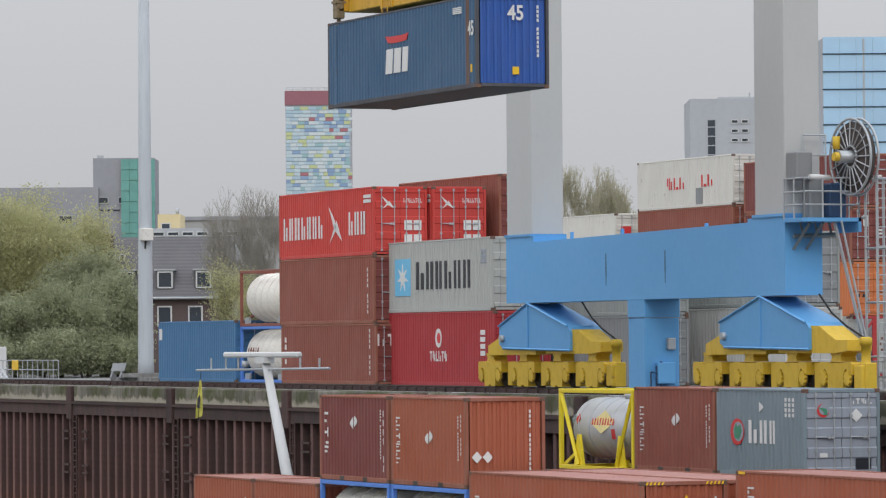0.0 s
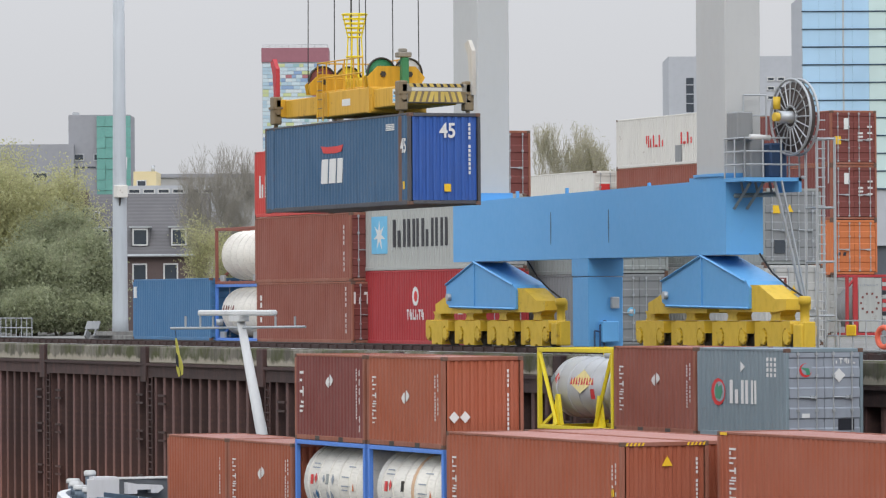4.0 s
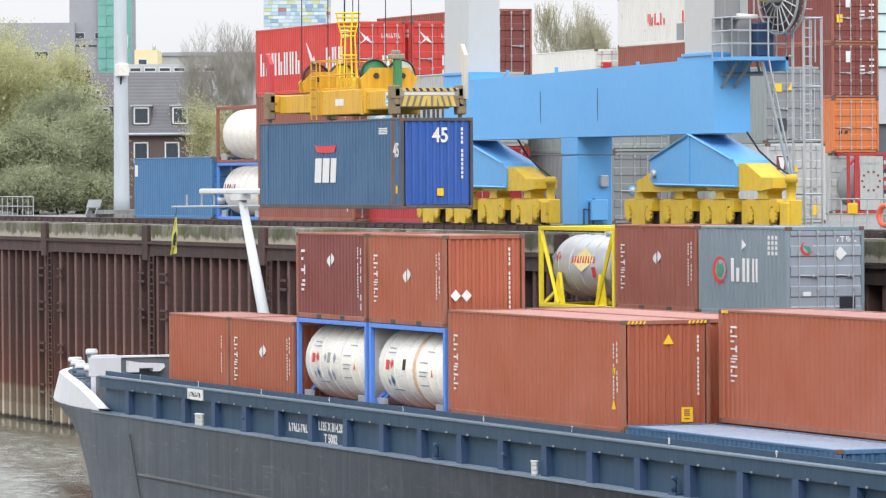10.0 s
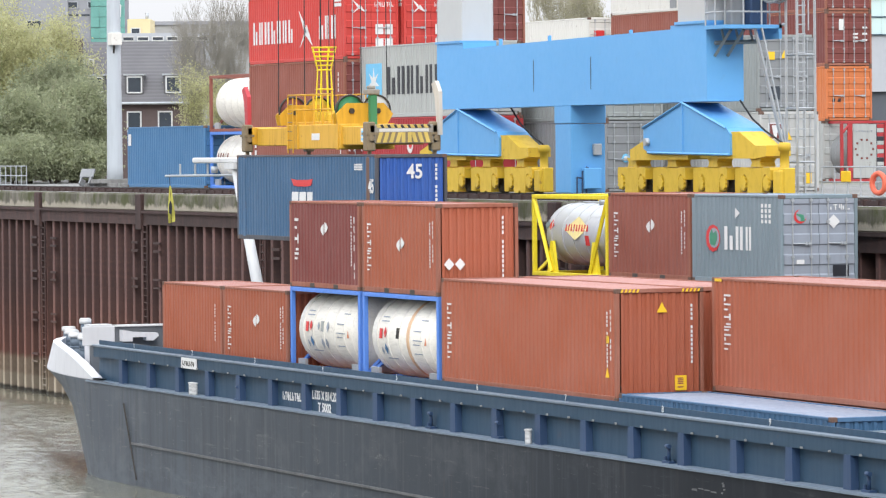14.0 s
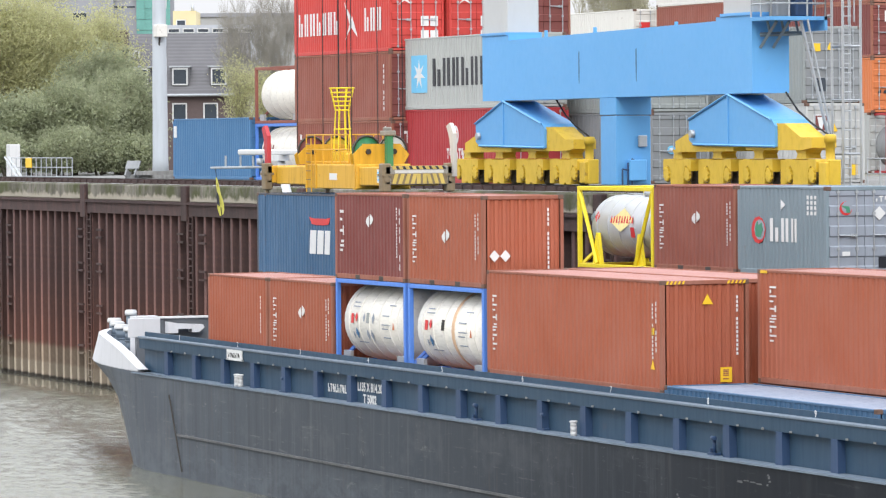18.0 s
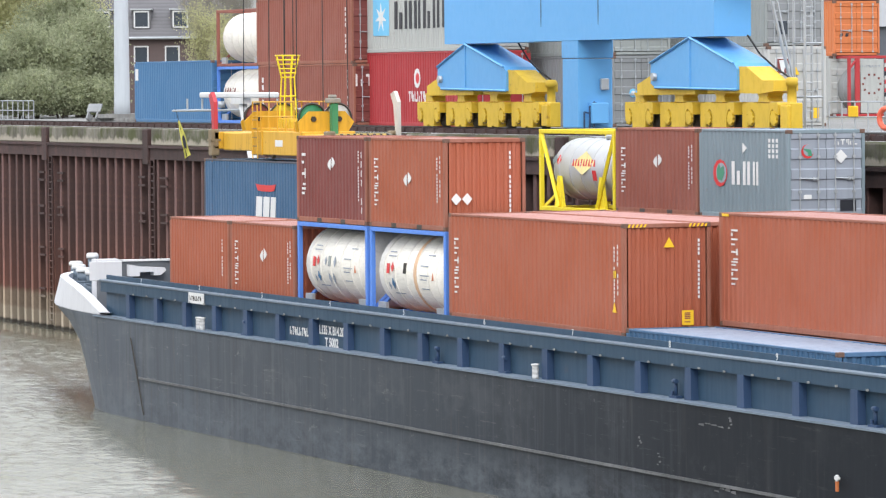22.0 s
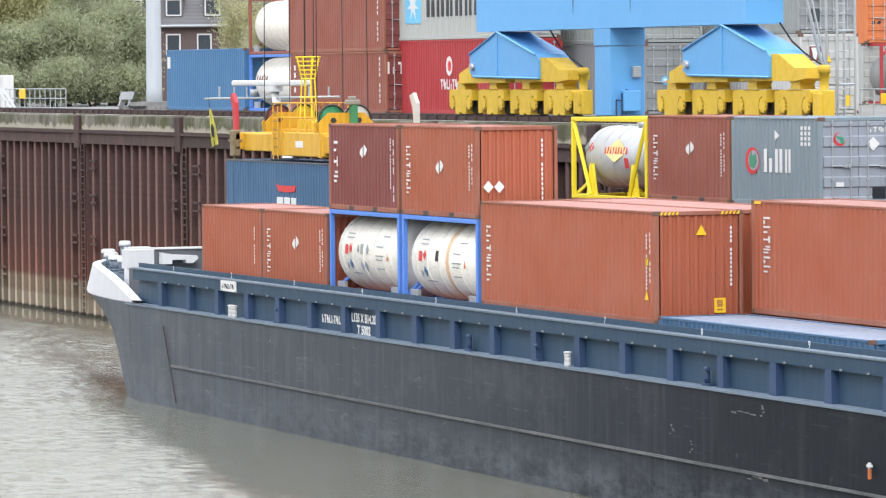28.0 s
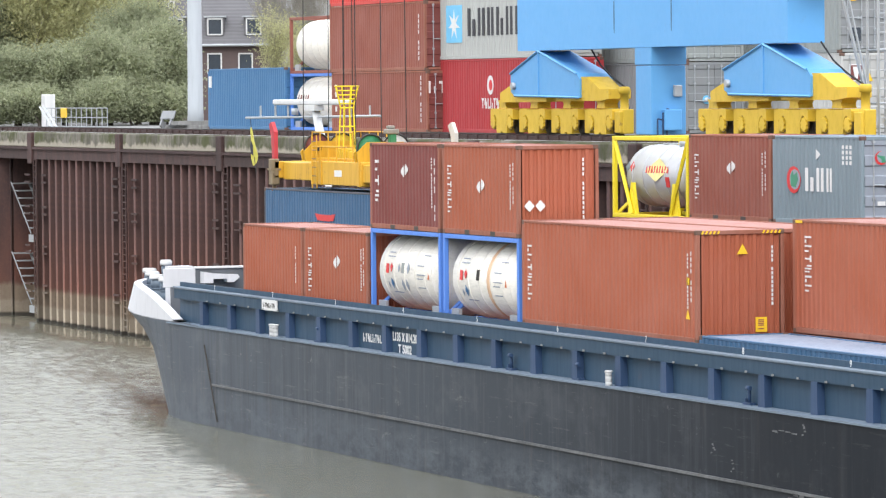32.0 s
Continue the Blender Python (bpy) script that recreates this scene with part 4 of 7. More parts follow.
while xx < 70:
    put("coaming_stiffener", POST, COAM_POST, barge, at=pose(xx, -HB + 0.47, GUNW + 0.05))
    put("coaming_stiffener", POST, COAM_POST, barge, at=pose(xx, HB - 0.47, GUNW + 0.05, 0, 0, 180))
    for q in (0.75, 2.2):
        if xx < 45:
            put("cleat", CLEAT, GREY, barge, at=pose(xx + q, -HB + 0.25, TOPC - 0.53))
    xx += 3.03
for n in range(1, 12):
    lettering(barge, str(n), 0.24, MARK_WHITE, pose(3.6 + 6.15 * (n - 8), -HB + 0.46, TOPC - 0.065))
lettering(barge, "L135 X B14.20", 0.36, MARK_WHITE, pose(-20.85, -HB + 0.45, GUNW + 0.52), bold=0.010).scale = (0.98, 1, 1)
lettering(barge, "T 5002", 0.36, MARK_WHITE, pose(-20.85, -HB + 0.45, GUNW + 0.17), bold=0.010).scale = (1.1, 1, 1)
strokes(barge, 8, -24.55, GUNW + 0.26, 1.70, 0.25, MARK_WHITE, y=-HB + 0.45)
bm = bmesh.new()
box(bm, -33.7, -32.2, -0.02, 0.02, 0, 0.34)
sign = part("sign_plate", bm, MARK_WHITE, barge, "small white sign plate", at=pose(0, -HB + 0.24, TOPC - 0.55))
strokes(sign, 7, -33.55, 0.09, 1.2, 0.15, STEEL, y=-0.024)


def bollard(x, y, z, parent, white=True, r=0.19, h=0.62):
    bm = bmesh.new()
    for a, b, q in ((0.0, 0.30, 1.0), (0.30, 0.34, 1.12), (0.34, 0.60, 1.0), (0.60, 0.64, 1.12), (0.64, 0.88, 1.0)):
        rod(bm, (0, 0, h * a), (0, 0, h * b), r * q, n=16)
    body = part("bollard", bm, WHITE if white else LIP, parent, at=pose(x, y, z))
    bm = bmesh.new()
    rod(bm, (0, 0, h * 0.88), (0, 0, h * 0.97), r * 1.3, n=16)
    rod(bm, (0, 0, h * 0.97), (0, 0, h), r * 1.3, r * 1.05, n=16)
    part("bollard_cap", bm, WHITE, body, "white painted cap")


for bx in (-32.4, -4.3, 22.0):
    bollard(bx, -HB + 0.13, GUNW + 0.05, barge, True, 0.085, 0.40)
    if bx < -10:
        bollard(bx + 0.36, -HB + 0.13, GUNW + 0.05, barge, True, 0.085, 0.40)
for bx in (-29.0, -12.5, -7.5, 3.6, 14.5):
    bm = bmesh.new()
    rod(bm, (0, 0, 0.05), (0, 0, 0.42), 0.05, n=8)
    box(bm, -0.22, 0.22, -0.09, 0.09, 0, 0.06)
    rod(bm, (-0.02, -0.06, 0.42), (0.18, -0.06, 0.42), 0.055, n=8)
    rod(bm, (-0.20, 0, 0.05), (-0.20, 0, 0.16), 0.04, n=6)
    part("vent_pipe", bm, COAM_POST, barge, at=pose(bx + 0.6, -HB + 0.35, GUNW + 0.05))
post = part("draught_marker", bmesh.new(), ORANGE, barge, "orange marker post with a white cross on top", at=pose(14.05, -HB - 0.1, 1.70))
bm = bmesh.new()
rbox(bm, -0.035, 0.035, -0.035, 0.035, 0.06, 0.30, 0.01)
post.data = mesh_from("draught_marker", bm)
post.data.materials.append(ORANGE)
bm = bmesh.new()
rbox(bm, -0.11, 0.11, -0.03, 0.03, 0.33, 0.40, 0.01)
rbox(bm, -0.035, 0.035, -0.034, 0.034, 0.29, 0.44, 0.01)
part("cross", bm, WHITE, post)
bm = bmesh.new()
rod(bm, (-39.02, -7.16, 2.68), (-37.69, -7.16, 0.22), 0.026, n=6)
part("anchor_wire", bm, STEEL, barge, "slack dark wire down the bow")
# scraped patches on the plating
SCRAPES = ((6.3, 7.79, 2.82, 2.76), (7.99, 8.18, 3.1, 2.74), (2.61, 2.91, 2.24, 1.98), (3.81, 4.01, 1.96, 1.57), (7.19, 8.47, 1.33, 1.23))
SCRAPE = paint("scraped_grey_plating", (0.10, 0.10, 0.105), 0.7, 0.5, 0.8, 0.8)
rs = random.Random(9)
for x0, x1, z1, z0 in SCRAPES:
    for k in range(4):
        bm = bmesh.new()
        a = x0 + (x1 - x0) * k / 4
        b = z0 + (z1 - z0) * ((k * 7) % 4 + rs.random() * 0.5) / 4
        w, h = 0.22 * max(0.5, x1 - x0), rs.uniform(0.03, 0.08)
        poly = [(a, b), (a + w, b + rs.uniform(-0.02, 0.02)), (a + w * 0.9, b + h), (a + w * 0.1, b + h * 0.8)]
        prism(bm, poly, -HB - 0.004 - 0.004 * k, -HB + 0.02)
        part("scrape", bm, SCRAPE, barge)
# bow bulwark: white plates that follow the outline
lo, hi = half_outline(DECK), half_outline(DECK + 1.4)
v, f = [], []
for s in (-1, 1):
    base = len(v)
    for (ax, ay), (bx, by), k in zip(lo, hi, range(13)):
        g = (0.04, 0.42, 0.64, 0.74)[k] if k < 4 else 0.78
        tx, ty = ax + (bx - ax) * g, ay + (by - ay) * g
        tz = DECK + 1.25 * g
        inn = 0.955
        v += [(ax, s * ay, DECK - 0.02), (tx, s * ty, tz), (tx * 1 + 0.10, s * ty * inn, tz), (ax + 0.10, s * ay * inn, DECK + 0.02)]
    for k in range(12):
        a = base + 4 * k
        for q in range(3):
            f.append((a + q, a + 4 + q, a + 5 + q, a + 1 + q))
        f.append((a + 3, a + 7, a + 4, a))
part_me = quads("bulwark", v, f)
put("bulwark", part_me, BULWARK, barge, "white painted bow bulwark")
# pink fender bar round the bow
v, f = [], []
fo = half_outline(DECK - 0.25)
ring = [(px, -py) for px, py in fo[9:]] + [(px, py) for px, py in fo[9:-1]][::-1]
for px, py in ring:
    d = Vector((px + 43, py)).normalized()
    for dx, dz in ((0, 0.13), (0.13, 0.08), (0.13, -0.08), (0, -0.13)):
        v.append((px + d.x * dx, py + d.y * dx, DECK - 0.25 + dz))
for k in range(len(ring) - 1):
    for q in range(3):
        f.append((4 * k + q, 4 * k + 4 + q, 4 * k + 5 + q, 4 * k + 1 + q))
put("bow_fender", quads("bow_fender", v, f), PINK, barge, "faded pink fender bar")
# foredeck gear
for (bx, by, r, h, zb) in ((-47.1, -6.0, 0.20, 1.31, 3.34), (-49.2, -5.7, 0.20, 1.31, 3.34), (-52.2, -4.95, 0.20, 1.31, 3.34), (-55.2, -4.15, 0.20, 1.31, 3.34), (-54.6, -3.7, 0.17, 1.62, 3.34)):
    bollard(bx, by, zb, barge, False, r, h)
bm = bmesh.new()
rbox(bm, -0.9, 0.9, -0.6, 0.6, 0, 0.8, 0.05)
rod(bm, (-0.5, -0.8, 0.75), (-0.5, 0.8, 0.75), 0.42, n=16)
rod(bm, (0.5, -0.3, 0.85), (0.5, 0.3, 0.85), 0.30, n=12)
part("anchor_winch", bm, LIP, barge, "grey anchor winch", at=pose(-47.5, 0.4, DECK + 0.02))
bm = bmesh.new()
box(bm, -45.7, -45.15, -6.45, -5.62, 0, 1.74)
part("deck_locker", bm, BULWARK, barge, at=pose(0, 0.0, DECK + 0.02))
bm = bmesh.new()
prism(bm, [(-5.45, 1.18), (-5.45, 1.58), (-5.0, 1.50), (-4.2, 1.46), (-4.15, 1.36), (-4.35, 1.20), (-4.6, 1.20), (-4.6, 1.32), (-5.1, 1.32), (-5.1, 1.18)], -0.2, 0.2)
bmesh.ops.rotate(bm, verts=bm.verts[:], cent=(0, 0, 0), matrix=Matrix.Rotation(radians(90), 3, "Z"))
part("breakwater", bm, BULWARK, barge, "white curved breakwater", at=pose(-44.65, 0, DECK))
bm = bmesh.new()
rbox(bm, -44.9, -44.84, -6.78, -5.62, TOPC - 0.25, 5.02, 0.015)
part("bulkhead_panel", bm, BULWARK, barge, "white corner panel of the bulkhead")
bm = bmesh.new()
box(bm, -45.2, -44.8, -5.6, -2.2, 5.0, 5.06)
part("bulkhead_rail", bm, WHITE, barge)
# inclined foremast with the radar bar and the yard
bm = bmesh.new()
rod(bm, (-49.9, 1.9, DECK), (-53.95, 1.9, 10.5), 0.26, 0.15, 12)
mast = part("mast", bm, WHITE, barge, "white raked folding mast")
bm = bmesh.new()
rbox(bm, -58.6, -50.1, 1.78, 2.02, 10.57, 10.78, 0.05)
box(bm, -54.6, -53.5, 1.7, 2.1, 10.36, 10.58)
part("radar_scanner", bm, WHITE, mast, "white radar scanner bar")
bm = bmesh.new()
rod(bm, (-62.2, 1.9, 10.08), (-46.8, 1.9, 10.18), 0.045, n=8)
for q in (-60.4, -58.6, -57.1, -50.0, -47.9):
    rod(bm, (q, 1.9, 10.14), (q, 1.9, 10.55), 0.04, n=6)
rod(bm, (-56.3, 1.9, 10.2), (-56.3, 1.9, 10.45), 0.13, n=10)
part("yard", bm, GALV, mast, "grey yard with small lamps")


# ---- containers on the barge ----
TIER = 4.31   # underside of the second layer in the hold
ROW = [-14.0 + 2.46 * k for k in range(5)]
LEASE = "brown-red corrugated 20-foot container stowed on the barge"


def fish(c, x, z, y=-HW, s=1.0, face=0):
    """A round white emblem of two curved leaves."""
    for d in (-1, 1):
        pts = [(x + d * (0.06 + 0.24 * math.sin(a / 8 * math.pi)) * s, z + d * 0.03 + (0.17 - 0.34 * a / 8) * s) for a in range(9)]
        poly_mark(c, pts + [(x + d * 0.04 * s, z)], MARK_WHITE, y, face)


def leasing_marks(c, L, H, emblem=True):
    strokes(c, 6, -L / 2 + 0.45, H * 0.22, 0.30, H * 0.56, MARK_WHITE, upright=True, seed=1)
    ticks(c, L / 2 - 0.62, H * 0.30, H * 0.5, MARK_WHITE, n=14)
    ticks(c, L / 2 - 0.40, H * 0.36, H * 0.46, MARK_WHITE, n=9, w=0.04)
    if emblem:
        fish(c, 0.15, H * 0.62)


# nearest row
a1 = container(LEASE, -37.38, ROW[0], 4.16, RUST_RED, paint_roof=ROOF_RED, group="containers on the barge")
ticks(a1, 2.35, 0.8, 1.2, MARK_WHITE)
a2 = container(LEASE + ", with a white emblem", -31.15, ROW[0], 4.16, RUST_RED, paint_roof=ROOF_RED, group="containers on the barge")
leasing_marks(a2, 6.058, 2.591)
for tx in (-24.8, -18.5):
    tc = tank_container("cream tank in a bright blue frame under a container", tx, ROW[0], TIER, FRAME_BLUE, TANK_WHITE, group="tanks on the barge", r=1.17)
    for q, z, w, m in ((-1.62, 1.42, 0.11, MARK_RED), (-1.28, 1.46, -0.11, MARK_RED), (-1.28, 0.98, -0.12, BLUE), (-1.6, 0.92, -0.08, GREY_DOOR),
                       (-0.28, 1.46, 0.12, DARK_GREY), (-0.62, 1.46, -0.09, GREY_DOOR), (0.18, 1.46, -0.12, GREY_DOOR), (-0.35, 0.95, -0.13, GREY_DOOR), (0.0, 0.95, -0.13, GREY_DOOR)):
        if tx > -20 and q > -1.0:
            if w < 0:
                continue
            m = RUST
        v = abs(w)
        tank_mark(tc, [(q, z - v * 1.4), (q + v, z), (q, z + v * 1.4), (q - v, z)] if w < 0 else [(q - v, z - v * 1.3), (q + v, z - v * 1.3), (q + v, z + v * 1.3), (q - v, z + v * 1.3)], z, m, 1.185)
    for q, z, w in ((-1.75, 1.88, 0.5), (-1.75, 1.76, 0.7), (1.3, 1.86, 0.55), (0.95, 1.55, 0.6), (0.95, 1.28, 0.7), (0.95, 1.16, 0.5), (0.95, 0.90, 0.6), (-1.4, 0.70, 0.8)):
        tank_mark(tc, [(q, z), (q + w, z), (q + w, z + 0.035), (q, z + 0.035)], z, GREY_DOOR, 1.185)
    tank_mark(tc, [(1.87, 1.18), (2.01, 1.18), (1.94, 1.40)], 1.3, ORANGE, 1.192)
    if tx > -20:
        bm = bmesh.new()
        lathe(bm, [(-0.16, 1.172), (-0.15, 1.182), (0.15, 1.182), (0.16, 1.172)], 32)
        part("rusty_band", bm, paint("rust_stained_cladding", (0.62, 0.40, 0.24), 0.6, 0.4, 0.5, 0.7, streak=(3, 0.6, 0.6)), tc, "rust-stained band round the tank", at=pose(0.55, 0, 1.32))
msc = container("maroon 20-foot container on top of a tank frame", -24.8, ROW[0], TIER + 2.591, MAROON, paint_roof=RED_DULL, group="containers on the barge")
strokes(msc, 3, -2.55, 0.75, 0.32, 1.35, MARK_WHITE, upright=True, seed=0)
fish(msc, 0.05, 1.78)
ticks(msc, 2.35, 0.7, 1.5, MARK_WHITE, n=16)
ticks(msc, 2.6, 0.3, 1.9, MARK_WHITE, n=7, w=0.04)
cro = container("brown-red 20-foot container with two white hazard labels", -18.5, ROW[0], TIER + 2.591, RUST_RED, paint_roof=ROOF_RED, group="containers on the barge")
leasing_marks(cro, 6.058, 2.591, False)
fish(cro, 0.1, 1.42)
for q in (-0.88, -0.55):
    poly_mark(cro, [(q, 0.73), (q + 0.155, 0.9), (q, 1.07), (q - 0.155, 0.9)], MARK_WHITE, y=3.029 + 0.004, face=1)
ticks(cro, 0.72, 0.5, 1.75, MARK_WHITE, y=3.033, n=13, face=1)


def high_cube_end(c, L, H):
    for s in (-1, 1):
        for k in range(5):
            q = s * 0.85 - 0.25 + 0.11 * k
            poly_mark(c, [(q, H - 0.10), (q + 0.05, H - 0.10), (q + 0.09, H - 0.02), (q + 0.04, H - 0.02)], MARK_YEL, y=L / 2 + 0.003, face=1)
    poly_mark(c, [(0.05 - 0.15, H - 0.62), (0.05 + 0.15, H - 0.62), (0.05, H - 0.36)], MARK_YEL, y=L / 2 + 0.002, face=1)
    ticks(c, 0.85, 0.95, 1.55, MARK_WHITE, y=L / 2 + 0.002, n=14, face=1)


hc = container("brown-red 40-foot high-cube container with yellow end stickers", -12.192, ROW[0], 4.535, RUST_RED, 12.192, 2.896, paint_roof=ROOF_RED, group="containers on the barge")
leasing_marks(hc, 12.192, 2.896, False)
high_cube_end(hc, 12.192, 2.896)
st = poly_mark(hc, [(0.40, 0.28), (0.72, 0.28), (0.72, 0.66), (0.40, 0.66)], MARK_YEL, y=6.098, face=1)
ticks(hc, 0.47, 0.34, 0.27, RED_DULL, y=6.100, n=6, w=0.16, face=1)
poly_mark(hc, [(5.38, 0.62), (5.62, 0.62), (5.5, 0.86)], MARK_YEL)
poly_mark(hc, [(5.45, 1.5), (5.6, 1.5), (5.6, 1.68), (5.45, 1.68)], MARK_YEL)
low = container("deep blue 40-foot container with a bleached roof, low in the hold", 0.12, ROW[0], 1.889, NAVY, 12.192, 2.896, paint_roof=PALE_BLUE, group="containers on the barge")
container("blue-grey container low in the hold", 12.6, ROW[0], 1.889, GREY_BLUE, 12.192, 2.591, paint_roof=PALE_BLUE, group="containers on the barge")
# second row
container("brown-red 40-foot high-cube container beside its neighbour", -12.6, ROW[1], 4.535, RUST_RED, 12.192, 2.896, paint_roof=ROOF_RED, group="containers on the barge")
hc2 = container("brown-red 40-foot high-cube container with a tall white word mark", 0.45, ROW[1], 4.80, RUST_RED, 12.192, 2.896, paint_roof=ROOF_RED, group="containers on the barge")
strokes(hc2, 6, -5.35, 1.02, 0.38, 1.5, MARK_WHITE, upright=True, seed=1)
poly_mark(hc2, [(-5.9, 2.80), (-5.5, 2.80), (-5.5, 2.87), (-5.9, 2.87)], MARK_YEL, y=-HW - 0.002)
# layer beneath, which carries them
for sx, sr, L, h in ((-37.38, 0, 6.058, 2.446), (-31.15, 0, 6.058, 2.446), (-24.8, 0, 6.058, 2.591), (-18.5, 0, 6.058, 2.591), (-12.192, 0, 12.192, 2.83), (-12.6, 1, 12.192, 2.83), (0.45, 1, 12.192, 2.896)):
    container("dull red container at the bottom of the hold", sx, ROW[sr], 1.889 if sx > 0 else 1.71 if h < 2.8 else 1.702, RED_DULL, L, h, group="containers on the barge")
# row along the quay side
for sx in (-29.35, -23.18, -16.97):
    container("dull red container under another by the quay", sx, ROW[4], 1.71, RED_DULL, height=2.591 + (0.06 if sx < -29 else 0.15), group="containers on the barge")
    container("dull red container under another by the quay", sx, ROW[4], TIER + (0.06 if sx < -29 else 0.15), RED_DULL, group="containers on the barge")
yt = tank_container("bare steel tank in a bright yellow frame on the barge", -29.35, ROW[4], TIER + 2.651, TANK_YEL, TANK_STEEL, group="tanks on the barge", saddles=True, r=0.98)
tank_mark(yt, [(-0.95, 1.50), (0.1, 1.92), (0.95, 1.54), (0.05, 1.16)], 1.50, paint("faded_yellow_sticker", (0.80, 0.68, 0.30), 0.6), 0.986)
for k in range(9):
    q = -0.85 + 0.21 * k
    tank_mark(yt, [(q, 1.44), (q + 0.09, 1.44), (q + 0.12, 1.66), (q + 0.03, 1.66)] if k % 2 else [(q, 1.44), (q + 0.15, 1.44), (q + 0.07, 1.66), (q + 0.03, 1.66)], 1.50, MARK_RED, 0.994)
tank_mark(yt, [(0.75, 1.0), (1.05, 1.0), (1.05, 1.32), (0.75, 1.32)], 1.16, MARK_RED, 0.986)
for q, m in ((-2.0, MARK_RED), (-2.35, GREY_BLUE)):
    tank_mark(yt, [(q, 1.45), (q + 0.18, 1.62), (q, 1.8), (q - 0.18, 1.62)], 1.62, m, 0.99)
rb = container("dull brown-red 20-foot container with a white emblem", -23.18, ROW[4], TIER + 2.741, RED_DULL, paint_roof=ROOF_RED, group="containers on the barge")
leasing_marks(rb, 6.058, 2.591)
mo = container("blue-grey 20-foot container with a round red and teal emblem", -16.97, ROW[4], TIER + 2.741, GREY_BLUE, end="doors", paint_end=GREY_DOOR, paint_roof=PALE_BLUE, group="containers on the barge")
blocks(mo, (0.56, 0.46, 0.34), -0.75, 0.98, 0.68, MARK_WHITE, gap=0.22, pair=True)
disc_mark(mo, -1.55, 1.30, 0.40, MARK_RED, squash=1.2)
disc_mark(mo, -1.46, 1.31, 0.30, GREY_DOOR, y=-HW - 0.006, squash=1.2)
poly_mark(mo, [(-1.72, 1.12), (-1.40, 1.08), (-1.22, 1.30), (-1.30, 1.52), (-1.52, 1.44), (-1.60, 1.58), (-1.74, 1.40)], MARK_GREEN, y=-HW - 0.012)
poly_mark(mo, [(0.0, 1.9), (0.3, 2.05), (0.0, 2.2)], MARK_WHITE)
for q in (1.75, 2.0, 2.25):
    ticks(mo, q, 1.75, 0.6, MARK_WHITE, n=4, w=0.12)
disc_mark(mo, -0.60, 1.97, 0.20, MARK_RED, y=3.03, face=1)
disc_mark(mo, -0.57, 2.00, 0.17, GREY_DOOR, y=3.035, face=1)
poly_mark(mo, [(-0.78, 2.06), (-0.5, 2.02), (-0.46, 1.84), (-0.58, 1.84), (-0.6, 1.94)], MARK_GREEN, y=3.04, face=1)
strokes(mo, 4, 0.25, 2.15, 0.75, 0.16, MARK_WHITE, y=3.03, face=1)
poly_mark(mo, [(0.42, 0.26), (0.92, 0.26), (0.92, 0.58), (0.42, 0.58)], MARK_BLACK, y=3.032, face=1)
poly_mark(mo, [(-0.72, 0.62), (-0.48, 0.62), (-0.48, 0.74), (-0.72, 0.74)], MARK_WHITE, y=3.032, face=1)
poly_mark(mo, [(0.45, 1.62), (0.65, 1.82), (0.45, 2.02), (0.25, 1.82)], MARK_WHITE, y=3.032, face=1)

# ---- stacks on the quay ----
bq = container("plain blue 40-foot container standing on the quay", -107.0, 6.8, ZQ, BLUE, 11.8, 2.896, end="doors", paint_roof=PALE_BLUE, group="containers on the quay")
poly_mark(bq, [(-5.75, 2.0), (-5.3, 2.0), (-5.3, 2.55), (-5.75, 2.55)], MARK_WHITE)
tq = tank_container("cream tank in a blue frame on the quay", -95.15, 7.03, ZQ, FRAME_BLUE, TANK_WHITE, group="tanks on the quay")
for k in range(5):
    tank_mark(tq, [(-2.2 + 0.33 * k, 1.42), (-2.0 + 0.33 * k, 1.42), (-2.0 + 0.33 * k, 1.62), (-2.12 + 0.33 * k, 1.62)], 1.52, MAROON, 1.126)
tank_container("cream tank in a brown frame on a second tank", -95.15, 7.03, ZQ + 2.591, RED_DULL, TANK_WHITE, group="tanks on the quay")
b1 = container("dull brown 40-foot container at the bottom of a stack", -85.8, 5.83, ZQ, RED_DULL, 12.192, 2.591, end="doors", paint_end=MAROON, group="containers on the quay")
ticks(b1, -5.6, 0.5, 1.6, MARK_WHITE, n=5, w=0.2)
b2 = container("dull brown 40-foot container in the middle of a stack", -86.0, 5.83, ZQ + 2.591, RED_DULL, 12.192, 2.896, end="doors", paint_end=MAROON, group="containers on the quay")
for c in (b1, b2):
    ticks(c, 5.3, 0.4, 2.0, MARK_WHITE, n=9, w=0.08)
strokes(b1, 2, -1.15, 1.65, 0.9, 0.5, MARK_WHITE, y=6.10, face=1)


def swan(c, x, z, s, y=-HW, face=0):
    """A white emblem of two crossed wings."""
    poly_mark(c, [(x - 0.55 * s, z + 0.55 * s), (x - 0.1 * s, z + 0.2 * s), (x + 0.12 * s, z - 0.1 * s), (x - 0.12 * s, z - 0.05 * s)], MARK_WHITE, y, face)
    poly_mark(c, [(x - 0.5 * s, z - 0.5 * s), (x, z - 0.15 * s), (x + 0.55 * s, z - 0.45 * s), (x + 0.1 * s, z + 0.15 * s)], MARK_WHITE, y, face)


